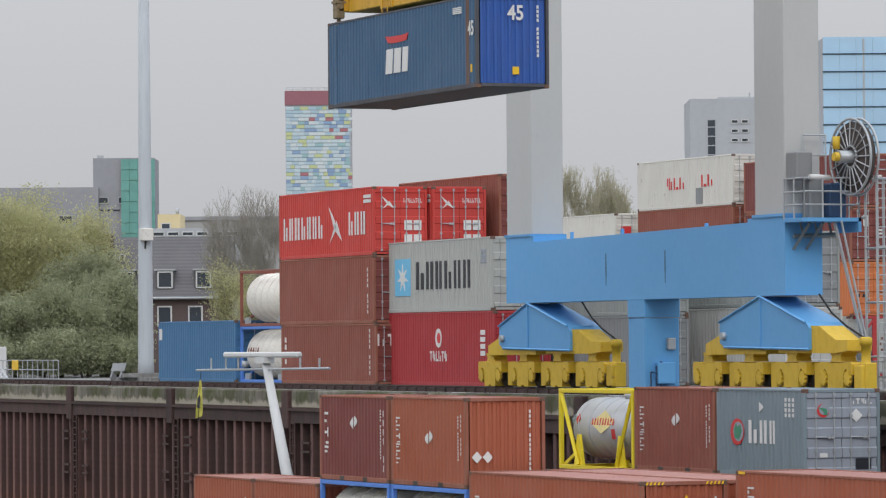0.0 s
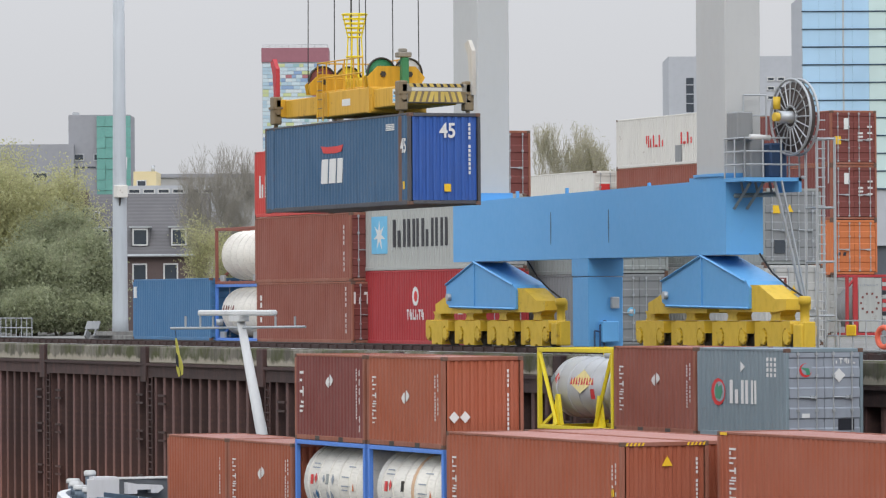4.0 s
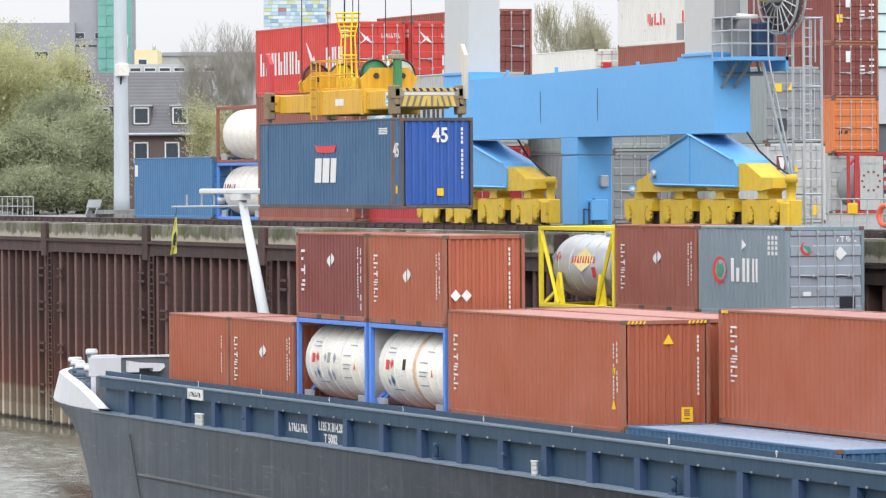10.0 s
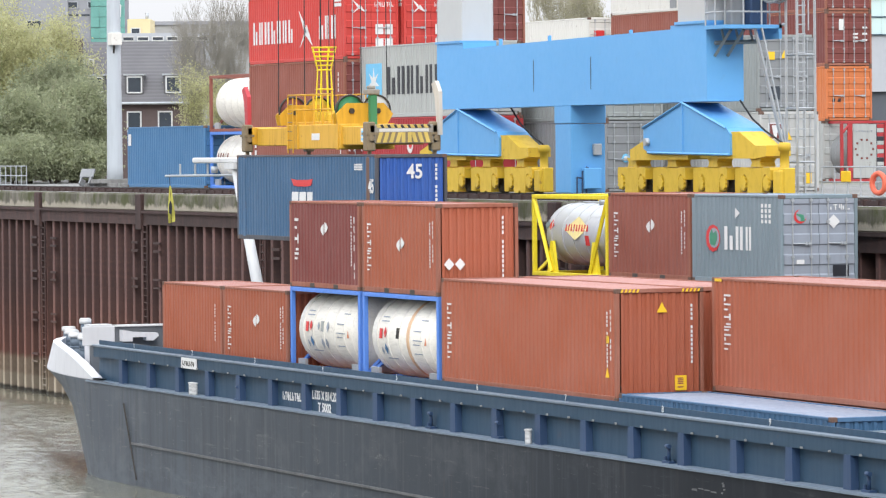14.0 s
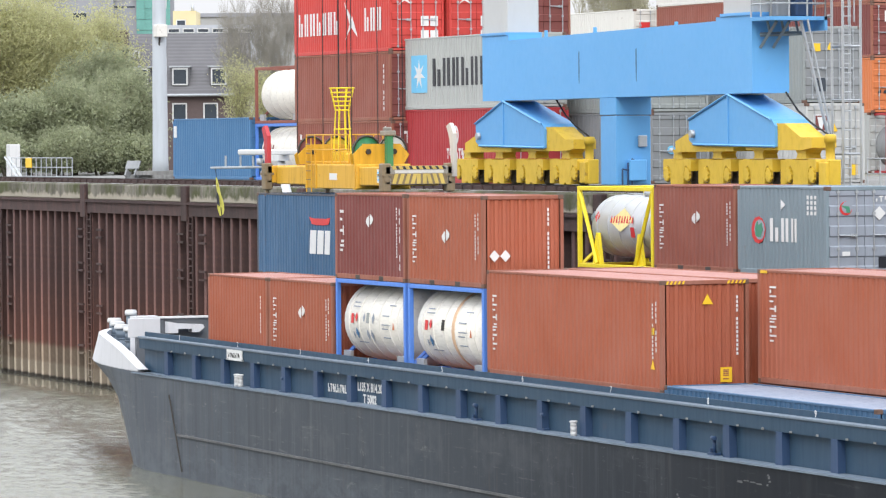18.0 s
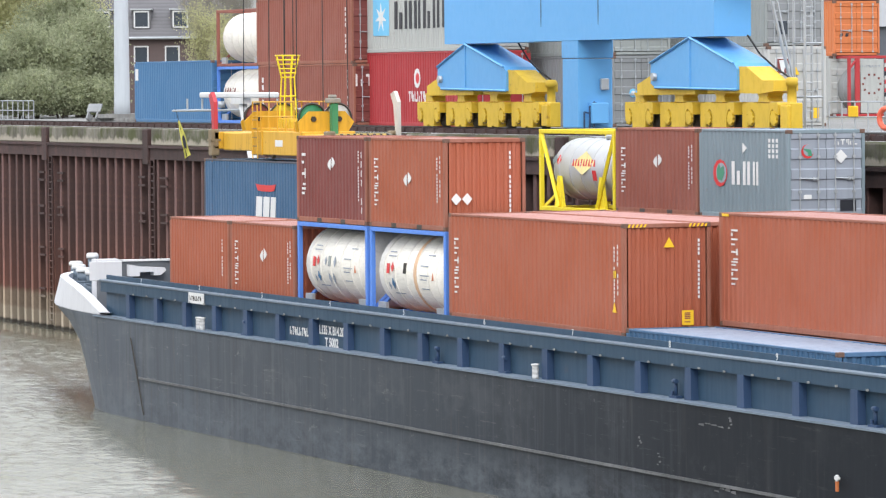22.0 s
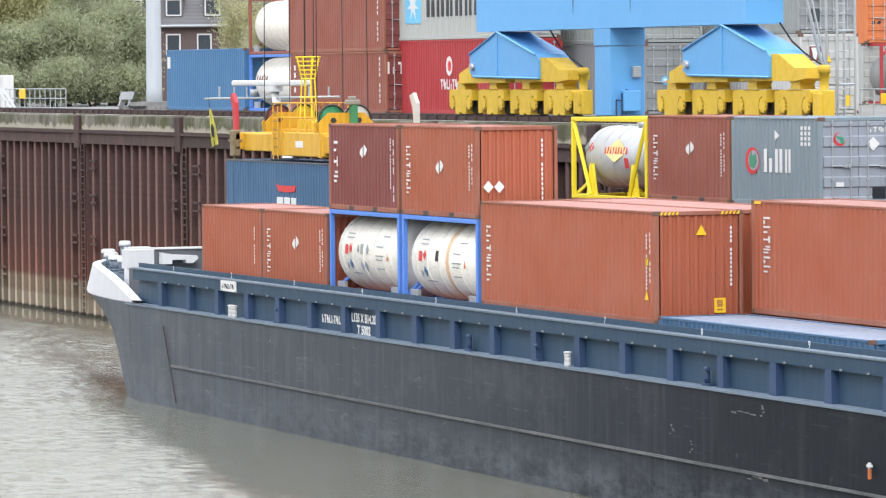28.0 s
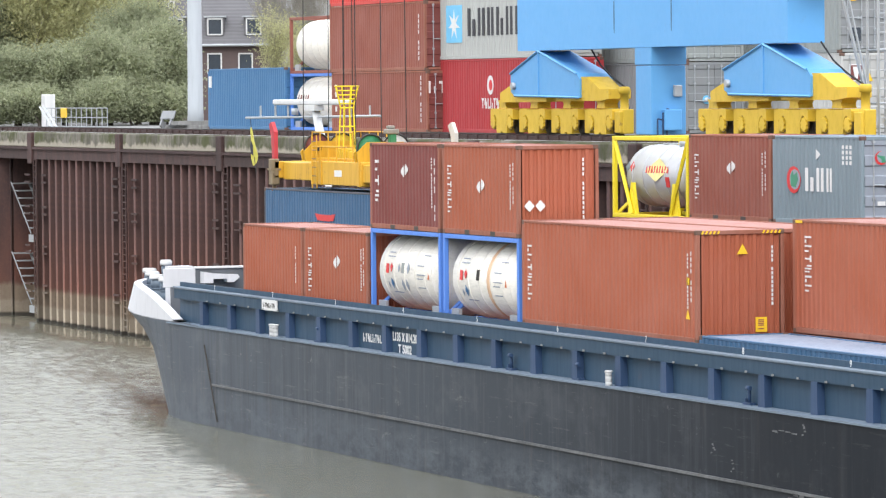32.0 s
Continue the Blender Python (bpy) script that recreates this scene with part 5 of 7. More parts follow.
def red_liner(x, y, z, label):
    c = container(label, x, y, z, BRIGHT_RED, 12.192, 2.896, end="doors", group="containers on the quay")
    blocks(c, (0.50, 0.46, 0.62, 0.46, 0.48, 0.48, 0.50), -5.45, 0.85, 0.98, MARK_WHITE, gap=0.27, pair=True)
    swan(c, 1.35, 1.35, 1.5)
    blocks(c, (0.48, 0.50, 0.52), 3.05, 0.9, 0.98, MARK_WHITE, gap=0.26, pair=True)
    ticks(c, 4.9, 2.2, 0.4, MARK_WHITE, n=2, w=0.9)
    swan(c, -0.55, 2.2, 0.55, y=6.10, face=1)
    for z0 in (0.45, 1.05):
        for q in (0.18, 0.60):
            poly_mark(c, [(q, z0), (q + 0.35, z0), (q + 0.35, z0 + 0.42), (q, z0 + 0.42)], MARK_WHITE, y=6.10, face=1)
    strokes(c, 8, 0.15, 2.2, 0.85, 0.2, MARK_WHITE, y=6.10, face=1)
    return c


red_liner(-86.0, 5.83, ZQ + 5.487, "bright red 40-foot container with a white bird emblem")
for k, z in enumerate((ZQ, ZQ + 2.591)):
    container("maroon 40-foot container inside the stack", -85.7, 8.4, z, MAROON, 12.192, 2.591 if k == 0 else 2.896, end="doors", group="containers on the quay")
red_liner(-85.7, 8.4, ZQ + 5.487, "bright red 40-foot container with white door stickers")
mr = container("deep red 40-foot container under a grey one", -74.0, 6.51, ZQ, DEEP_RED, 12.192, 3.02, end="doors", group="containers on the quay")
disc_mark(mr, -0.1, 1.95, 0.40, MARK_WHITE, squash=0.9)
disc_mark(mr, -0.05, 1.95, 0.22, MARK_RED, y=-HW - 0.008, squash=0.9)
strokes(mr, 6, -1.1, 1.0, 2.0, 0.42, MARK_WHITE, seed=3)
ticks(mr, 4.6, 0.9, 1.4, MARK_WHITE, n=5, w=0.5)
mg = container("warm grey 40-foot container with a pale blue star panel", -74.2, 6.51, ZQ + 3.02, MAE_GREY, 12.192, 2.97, end="doors", group="containers on the quay")
poly_mark(mg, [(-4.95, 0.70), (-3.1, 0.70), (-3.1, 2.25), (-4.95, 2.25)], MARK_SKY)
star = []
for k in range(14):
    a, r = k * math.pi / 7, (0.62 if k % 2 == 0 else 0.22)
    star.append((-4.02 + 1.1 * r * math.sin(a), 1.45 + r * math.cos(a)))
poly_mark(mg, star, MARK_WHITE, y=-HW - 0.010)
blocks(mg, (0.86, 0.76, 0.70, 0.76, 0.72, 0.76), -2.45, 0.95, 1.14, MARK_BLACK, gap=0.32, pair=True)
ticks(mg, 4.9, 1.9, 0.6, GREY_DOOR, n=3, w=0.6)
for k in range(3):
    container("brown-red 40-foot container, third in a yard stack" if k == 2 else "brown container inside the yard stack", -85.6, 11.4, ZQ + (0.0, 2.896, 6.042)[k], RED_DULL, 12.192, 2.896 + (0.25 if k == 1 else 0), end="doors",
              paint_end=MAROON, group="containers on the quay")
# grey stack behind the crane
g1 = container("light grey 40-foot container with a small blue star", -67.4, 9.6, ZQ, GREY, 12.192, 2.741, end="doors", group="containers on the quay")
disc_mark(g1, -0.35, 1.3, 0.17, MARK_SKY, y=6.10, face=1)
disc_mark(g1, -0.35, 1.3, 0.09, MARK_WHITE, y=6.11, face=1)
g2 = container("dark grey-green 40-foot container on a light grey one", -67.4, 9.6, ZQ + 2.741, DARK_GREY, 12.192, 2.591, end="doors", group="containers on the quay")
strokes(g2, 5, 2.2, 2.0, 2.5, 0.3, MARK_WHITE, y=-HW)
w1 = container("white 40-foot container with a maroon emblem on its doors", -62.2, 13.7, ZQ, paint("grimy_white_paint", (0.47, 0.465, 0.445), 0.6, 0.25, 0.4, 0.6), 12.192, 3.02, end="doors", group="containers on the quay")
poly_mark(w1, [(-0.9, 1.95), (-0.3, 1.95), (-0.3, 2.6), (-0.9, 2.6)], MARK_WHITE, y=6.10, face=1)
poly_mark(w1, [(-0.85, 2.0), (-0.35, 2.0), (-0.35, 2.55), (-0.85, 2.55)], MAROON, y=6.106, face=1)
poly_mark(w1, [(-0.65, 2.05), (-0.55, 2.05), (-0.45, 2.5), (-0.75, 2.5)], MARK_WHITE, y=6.112, face=1)
poly_mark(w1, [(-0.2, 1.95), (0.1, 1.95), (-0.05, 2.25)], MARK_YEL, y=6.106, face=1)
poly_mark(w1, [(0.55, 0.3), (0.9, 0.3), (0.9, 0.7), (0.55, 0.7)], MARK_YEL, y=6.106, face=1)
w2 = container("mid-grey refrigerated 40-foot container on a white one", -62.4, 13.7, ZQ + 3.02, DARK_GREY, 12.192, 2.896, end="doors", paint_end=GREY, group="containers on the quay")
poly_mark(w2, [(-0.75, 0.45), (-0.3, 0.45), (-0.3, 0.95), (-0.75, 0.95)], PANE, y=6.10, face=1)
poly_mark(w2, [(-0.8, 1.95), (-0.5, 1.95), (-0.5, 2.25), (-0.8, 2.25)], MARK_YEL, y=6.10, face=1)
poly_mark(w2, [(-0.25, 2.0), (0.05, 2.0), (-0.1, 2.3)], MARK_YEL, y=6.10, face=1)
# the far row of the yard
FY = 36.8
for k in range(3):
    container("brown 40-foot container in the far yard row", -117.2, FY, ZQ + 2.896 * k, RED_DULL if k != 1 else MAROON, 12.192, 2.896, end="doors", group="containers in the far row")
yn = container("chalky white 40-foot container with worn red strokes on its side", -117.2, FY, ZQ + 8.688, OFF_WHITE, 12.192, 2.591, end="doors", group="containers in the far row")
strokes(yn, 3, -2.2, 1.0, 2.4, 0.62, MARK_RED, seed=2)
strokes(yn, 2, 2.1, 1.05, 1.7, 0.6, MARK_RED, seed=1)
poly_mark(yn, [(1.5, 0.15), (2.3, 0.15), (2.3, 1.0), (1.5, 1.0)], GREY)
for k in range(3):
    wy = container("white 40-foot container with a small red emblem on its doors", -132.4, FY, ZQ + 2.896 * k, OFF_WHITE if k == 2 else GREY, 12.192, 2.896, end="doors", group="containers in the far row")
strokes(wy, 8, -3.5, 0.2, 7.0, 0.55, MARK_RED, seed=2)
poly_mark(wy, [(-0.9, 1.6), (-0.3, 1.6), (-0.3, 2.2), (-0.9, 2.2)], MARK_RED, y=6.10, face=1)
COLS = ((1, ORANGE), (2, MAROON), (3, MAROON))
container("grey-white container at the foot of the far stack", -103.9, FY - 0.1, ZQ, PALE_GREY, 12.192, 2.896, end="doors", group="containers in the far row")
for k, m in COLS:
    c = container("orange 40-foot container in the far stack" if k == 1 else "maroon 40-foot container in the far stack", -103.7, FY, ZQ + 2.896 + 2.62 * (k - 1), m, 12.192, 2.62, end="doors", group="containers in the far row")
    if k > 1:
        poly_mark(c, [(-0.52, 1.72), (-0.28, 1.72), (-0.28, 2.25), (-0.52, 2.25)], MARK_WHITE, y=6.10, face=1)
        for q, z0 in ((0.22, 1.15), (0.22, 1.32), (0.22, 1.49), (0.72, 1.80), (0.72, 1.50), (0.72, 1.20)):
            poly_mark(c, [(q, z0), (q + 0.26, z0), (q + 0.26, z0 + 0.09), (q, z0 + 0.09)], MARK_WHITE, y=6.10, face=1)
    if k == 3:
        poly_mark(c, [(-1.0, 1.0), (-0.68, 1.0), (-0.68, 1.38), (-1.0, 1.38)], MARK_YEL, y=6.10, face=1)
    if k == 1:
        for q in (-0.92, -0.62):
            poly_mark(c, [(q, 0.92), (q + 0.16, 0.92), (q + 0.19, 1.08), (q + 0.05, 1.08)], MARK_BLACK, y=6.10, face=1)
rt = tank_container("pale tank in a red frame in the far row", -96.4, FY + 0.2, ZQ, DEEP_RED, GREY, group="tanks in the far row", height=2.9)
bm = bmesh.new()
rbox(bm, 0, 0.03, -0.58, 0.64, -1.28, 1.28, 0.01)
part("end_shield", bm, PALE_GREY, rt, "pale grey end plate", at=pose(3.0, 0.0, 1.45))
bm = bmesh.new()
rbox(bm, 2.93, 3.04, -0.86, -0.62, 0.13, 2.77, 0.01)
part("inner_post", bm, DEEP_RED, rt)
bm = bmesh.new()
bar(bm, (3.0, -1.1, 2.35), (3.0, -0.8, 2.70), 0.09)
part("diagonal_brace", bm, DEEP_RED, rt)
for k in range(13):
    bm = bmesh.new()
    rbox(bm, 2.98, 3.03, 0.69, 1.04, 0.15 + 0.20 * k, 0.33 + 0.20 * k, 0.01)
    part("marker_plate", bm, (DEEP_RED, PALE_GREY, MARK_BLACK)[(0, 1, 0, 1, 2)[k % 5]], rt)
for k in range(10):
    a = 2 * math.pi * k / 10
    poly_mark(rt, [(0.46 * math.cos(a) - 0.05, 1.55 + 0.46 * math.sin(a) - 0.05), (0.46 * math.cos(a) + 0.05, 1.55 + 0.46 * math.sin(a) - 0.05),
                   (0.46 * math.cos(a) + 0.05, 1.55 + 0.46 * math.sin(a) + 0.05), (0.46 * math.cos(a) - 0.05, 1.55 + 0.46 * math.sin(a) + 0.05)], MAROON, y=3.04, face=1)
strokes(rt, 6, -0.5, 2.35, 1.0, 0.10, GREY_DOOR, y=3.04, face=1)


# ---- the gantry crane ----
crane = thing("gantry_crane", "sky-blue and grey gantry crane on yellow bogies along the quay edge", "crane", (0, 0, 0))
CY0, CY1 = 1.0, 2.3
BX0, BX1, BZ0, BZ1 = -50.8, -27.1, 12.48, 14.87
bm = bmesh.new()
prism(bm, [(BX0, BZ0), (BX1, BZ0), (BX1, BZ1 + 0.12), (-29.9, BZ1 + 0.10), (-29.9, BZ1 - 0.02), (-48.2, BZ1 - 0.22), (-48.2, BZ1), (BX0, BZ1)], CY0, CY1)
beam = part("sill_beam", bm, SKYBLUE, crane, "sky-blue box girder")
SEAM = plain("rubbed_dark_blue_streak", (0.055, 0.13, 0.22), 0.6, 0, 0.4, 6)
for bx in (-41.55, -36.5):
    bm = bmesh.new()
    prism(bm, [(bx - 0.02, BZ0 + 0.55), (bx + 0.02, BZ0 + 0.50), (bx + 0.05, BZ0 + 1.0), (bx + 0.035, BZ1 - 0.75), (bx - 0.03, BZ1 - 0.78), (bx - 0.045, BZ0 + 1.1)], CY0 - 0.006, CY0)
    part("weld_seam", bm, SEAM, beam, "dark streaked seam")
for bx in (-45.0, -40.5, -33.5):
    bm = bmesh.new()
    rbox(bm, bx, bx + 0.12, CY0 + 0.1, CY0 + 0.2, BZ1 - 0.2, BZ1 + 0.06, 0.01)
    part("lifting_lug", bm, SKYBLUE, beam)
for lx0, lx1, z0 in ((BX0 + 0.02, -48.4, BZ1), (-29.4, -27.15, BZ1 + 0.12)):
    bm = bmesh.new()
    rbox(bm, lx0, lx1, CY0 + 0.03, CY1 - 0.03, z0, 34.0, 0.04)
    leg = part("leg", bm, LEG_GREY, crane, "light grey box leg")
    bm = bmesh.new()
    box(bm, lx0 - 0.08, lx1 + 0.08, CY0 - 0.05, CY1 + 0.05, z0 - 0.01, z0 + 0.08)
    part("leg_flange", bm, SKYBLUE, leg)
bm = bmesh.new()
rbox(bm, -39.7, -38.3, CY0 + 0.02, CY1, ZQ + 0.15, 11.85, 0.03)
rbox(bm, -39.72, -38.28, CY0, CY1 + 0.02, 11.87, BZ0, 0.02)
col = part("centre_column", bm, SKYBLUE, crane, "sky-blue column under the girder")
bm = bmesh.new()
rbox(bm, -38.29, -37.95, CY0 + 0.38, CY1 - 0.30, ZQ + 0.3, ZQ + 1.02, 0.03)
part("switch_cabinet", bm, SKYBLUE, col, "blue switch cabinet")
bm = bmesh.new()
rbox(bm, -38.29, -38.12, CY0 + 0.8, CY0 + 1.1, ZQ + 1.45, ZQ + 1.85, 0.03)
part("junction_box", bm, GALV, col, "grey junction box")
bm = bmesh.new()
for q in (0.15, 0.35, 0.5):
    rod(bm, (-38.1, CY0 + q, ZQ + 0.15), (-38.1, CY0 + q, ZQ + 0.55 + q), 0.03, n=6)
    rod(bm, (-38.1, CY0 + q, ZQ + 0.55 + q), (-38.1, CY0 + 0.7, ZQ + 0.45 + q), 0.03, n=6)
part("pipework", bm, COAM_POST, col)

WHEEL_R = 0.42
GREASE = plain("greasy_yellow_brown_seal", (0.16, 0.10, 0.02), 0.5)
WHEELS = []
bm = bmesh.new()
lathe(bm, [(-0.10, 0.10), (-0.10, 0.30), (-0.06, WHEEL_R), (0.10, WHEEL_R), (0.12, WHEEL_R + 0.04), (0.15, WHEEL_R + 0.04), (0.15, 0.2)], 20, "Y")
for k in range(6):
    a = k * math.pi / 3
    rod(bm, (0.22 * math.cos(a), -0.10, 0.22 * math.sin(a)), (0.22 * math.cos(a), -0.14, 0.22 * math.sin(a)), 0.035, n=6)
WHEEL = mesh_from("wheel", bm)
def truck_outline():
    """A side plate whose lower corners are cut round the two wheels."""
    half = [(0.0, 0.07), (0.10, 0.07), (0.13, 0.02), (0.52, 0.02)]
    for k in range(6):
        a = radians(196 - 29 * k)
        half.append((0.86 + 0.33 * math.cos(a), 0.40 + 0.33 * math.sin(a)) if k < 4 else (1.14, 0.52 + 0.10 * (k - 4)))
    half += [(1.14, 0.84), (1.08, 0.92), (0.62, 0.92), (0.60, 0.89), (0.0, 0.89)]
    return half + [(-q, z) for q, z in half[::-1] if q > 0.0]


WHEEL_AT = 0.80
bm = bmesh.new()
prism(bm, truck_outline(), -0.30, 0.30)
TRUCK = mesh_from("bogie_truck", bm)
bm = bmesh.new()
prism(bm, [((0.25 if k % 4 < 2 else 0.20) * math.cos(k * math.pi / 18), (0.25 if k % 4 < 2 else 0.20) * math.sin(k * math.pi / 18)) for k in range(36)], 0.01, 0.10)
HUB = mesh_from("wheel_cap", bm)
bm = bmesh.new()
torus(bm, (0, 0.08, 0), 0.27, 0.022, "Y", 20, 5)
RIM = mesh_from("cap_seal", bm)
bm = bmesh.new()
rbox(bm, -0.21, 0.21, -0.20, 0.20, 0.04, 0.90, 0.03)
STOP = mesh_from("bumper_block", bm)
bm = bmesh.new()
prism(bm, [(-0.40, 0.0), (0.40, 0.0), (0.34, 0.06), (0.30, 0.16), (0.46, 0.30), (-0.46, 0.30), (-0.30, 0.16), (-0.34, 0.06)], -0.26, 0.26)
NECK = mesh_from("swivel", bm)
for b0, apex in ((-53.84, 5.05), (-34.43, 5.40)):
    eq = part("equaliser", bmesh.new(), SKYBLUE, crane)
    bm = bmesh.new()
    pts = [(2.25, 10.98), (2.25, 11.66), (apex, 12.46), (8.75, 11.62), (9.0, 11.42), (9.0, 10.76), (2.65, 10.84)]
    prism(bm, [(b0 + q, z) for q, z in pts], CY0 + 0.02, CY1 - 0.02)
    eq.data = mesh_from("equaliser", bm)
    eq.data.materials.append(SKYBLUE)
    tagged(eq, "sky-blue gabled equaliser beam")
    bm = bmesh.new()
    box(bm, b0 + apex - 0.04, b0 + apex + 0.04, CY0 - 0.02, CY0 + 0.02, 10.8, 12.42)
    for p, q in zip(pts[1:3], pts[2:4]):
        bar(bm, (b0 + p[0], CY0 - 0.01, p[1]), (b0 + q[0], CY0 - 0.01, q[1]), 0.06)
    bar(bm, (b0 + 2.65, CY0 - 0.01, 10.85), (b0 + 9.0, CY0 - 0.01, 10.77), 0.06)
    part("stiffener", bm, SKYBLUE, eq)
    bm = bmesh.new()
    rod(bm, (b0 + 2.65, CY0 - 0.12, 11.2), (b0 + 2.65, CY0 + 0.1, 11.2), 0.13, n=12)
    part("pin_boss", bm, GALV, eq)
    for s0, outl in ((b0, [(0.95, 10.60), (0.95, 10.95), (2.3, 11.3), (4.6, 11.3), (5.6, 10.80), (5.6, 10.62)]),
                     (b0 + 6.5, [(0.05, 10.66), (0.05, 10.8), (1.75, 11.5), (3.0, 11.5), (4.2, 11.05), (5.0, 11.05), (5.0, 10.72), (4.2, 10.64)])):
        bm = bmesh.new()
        prism(bm, [(s0 + q, z) for q, z in outl], CY0 + 0.10, CY1 - 0.35)
        part("bogie_beam", bm, YELLOW, crane, "yellow bogie beam")
    for k in range(4):
        tx = b0 + 0.95 + 3.20 * k
        tr = put("bogie_truck", TRUCK, YELLOW, crane, "yellow wheel truck with grease stains", at=pose(tx, 1.45, ZQ + 0.13))
        put("swivel", NECK, YELLOW, tr, "greasy yellow swivel neck", at=pose(0.0, 0.0, 0.93))
        for s in (-WHEEL_AT, WHEEL_AT):
            w = put("wheel", WHEEL, STEEL, crane, at=pose(tx + s, 1.50, ZQ + 0.13 + WHEEL_R))
            WHEELS.append((w, tx + s))
            cap = put("wheel_cap", HUB, YELLOW, tr, at=pose(s * 1.06, -0.335, WHEEL_R))
            put("cap_seal", RIM, GREASE, cap, "greasy dark seal ring")
        put("bumper_block", STOP, YELLOW, tr, at=pose(1.60, 0.05, 0.0))
    bm = bmesh.new()
    mx = b0 + 12.1
    lathe(bm, [(0, 0.19), (0.75, 0.19), (0.80, 0.15), (1.36, 0.15), (1.36, 0.20), (1.58, 0.20), (1.62, 0.14)], 14, "Z")
    part("drive_motor", bm, YELLOW, crane, "yellow upright drive motor", at=pose(mx, 1.45, ZQ + 0.2))
    bm = bmesh.new()
    rbox(bm, mx - 0.35, mx + 0.2, 1.2, 1.7, ZQ + 0.2, ZQ + 0.95, 0.03)
    part("gearbox", bm, YELLOW, crane)
    bm = bmesh.new()
    pts = [(b0 + 7.7, CY1 - 0.3, 12.5), (b0 + 8.4, CY1 - 0.2, 11.9), (b0 + 9.6, CY1 - 0.3, 11.5), (b0 + 10.9, CY1 - 0.3, 11.1), (b0 + 11.2, CY1 - 0.3, 10.3)]
    for p, q in zip(pts, pts[1:]):
        rod(bm, p, q, 0.032, n=6)
    part("hose", bm, RUBBER, crane)

# platform, railing, cable reel and ladder at the aft leg
PX0, PX1, PY0, PY1, PZ = -27.1, -25.5, 0.9, 2.9, BZ1 + 0.02
bm = bmesh.new()
box(bm, PX0, PX1, PY0, PY1, PZ - 0.12, PZ)
box(bm, PX0, PX1, PY1 - 0.1, PY1, PZ - 0.45, PZ)
plat = part("platform", bm, SKYBLUE, crane, "sky-blue service platform")
bm = bmesh.new()
for q in (1.3, 1.75):
    bar(bm, (PX0, q, PZ - 0.95), (PX1 - 0.6, q + 0.1, PZ - 0.15), 0.09)
bar(bm, (PX0 + 0.2, 1.2, PZ - 0.55), (PX0 + 0.3, PY1 - 0.2, PZ - 0.5), 0.10)
for q in (1.4, 1.9, 2.4):
    rod(bm, (PX0 + 0.3, q, PZ - 0.12), (PX0 + 0.3, q + 0.1, PZ - 0.55), 0.04, n=6)
part("bracket", bm, GREY_BLUE, plat)


def piece_rod(name, p, q, r, material, parent, n=6):
    """A round bar as a part of its own; equal bars share one mesh."""
    p, q = Vector(p), Vector(q)
    ln = round((q - p).length, 3)

    def make():
        bm = bmesh.new()
        rod(bm, (0, 0, 0), (0, 0, ln), r, n=n)
        return mesh_from(name, bm)
    me = cached(("rod", ln, r, n), make)
    turn = (q - p).to_track_quat("Z", "Y").to_matrix().to_4x4()
    return put(name, me, material, parent, at=Matrix.Translation(p) @ turn)


def railing(name, pts, h, parent, posts_every=0.9, r=0.028, rails=(1.0, 0.55), material=None):
    """A railing of single posts and bars."""
    m = material or GALV
    for p, q in zip(pts, pts[1:]):
        p, q = Vector(p), Vector(q)
        n = max(1, round((q - p).length / posts_every))
        for k in range(n + 1):
            c = p.lerp(q, k / n)
            piece_rod("rail_post", c, c + Vector((0, 0, h)), r, m, parent)
        for f in rails:
            piece_rod("rail_bar", p + Vector((0, 0, h * f)), q + Vector((0, 0, h * f)), r, m, parent)


railing("railing", [(PX0 + 0.05, PY0 + 0.05, PZ), (PX1 - 0.05, PY0 + 0.05, PZ), (PX1 - 0.05, PY1 - 0.05, PZ), (PX0 + 0.05, PY1 - 0.05, PZ)], 1.25, plat, 0.7, 0.03, (1.0, 0.66, 0.33))
bm = bmesh.new()
rbox(bm, PX0 + 0.1, PX0 + 0.9, 1.0, 1.55, PZ + 1.2, PZ + 2.1, 0.04)
rbox(bm, PX0 + 0.2, PX0 + 0.8, 1.5, 2.0, PZ, PZ + 1.3, 0.04)
part("control_cabinet", bm, GREY, plat, "grey control cabinet")
bm = bmesh.new()
rbox(bm, PX0 + 0.4, PX0 + 1.2, 2.0, 2.6, PZ, PZ + 1.1, 0.05)
part("winch_box", bm, COAM_POST, plat)
bm = bmesh.new()
rod(bm, (PX1 - 0.1, 1.15, PZ + 1.28), (PX1 - 0.1, 1.85, PZ + 1.25), 0.09, n=10)
part("lamp_tube", bm, WHITE, plat)
railing("railing", [(PX0 + 0.3, 1.5, PZ + 1.35), (PX0 + 0.3, 2.3, PZ + 1.35)], 1.3, plat, 0.75, 0.03, (1.0, 0.5))
bm = bmesh.new()
rod(bm, (0, -0.6, 0), (0, 0.5, 0), 0.2, n=12)
reel = part("cable_reel", bm, GALV, crane, "spoked grey cable reel", at=pose(-25.4, 2.62, PZ + 1.90, 0, 0, 6))
for yy in (-0.14, 0.14):
    for R, r in ((1.20, 0.042), (0.90, 0.018), (0.34, 0.04)):
        bm = bmesh.new()
        torus(bm, (0, yy, 0), R, r, "Y", 36, 6)
        part("reel_rim", bm, GALV, reel)
    for k in range(20):
        a = 2 * math.pi * k / 20
        piece_rod("spoke", (0.36 * math.cos(a), yy * 1.2, 0.36 * math.sin(a)), (1.20 * math.cos(a), yy, 1.20 * math.sin(a)), 0.024, GALV, reel, 5)
bm = bmesh.new()
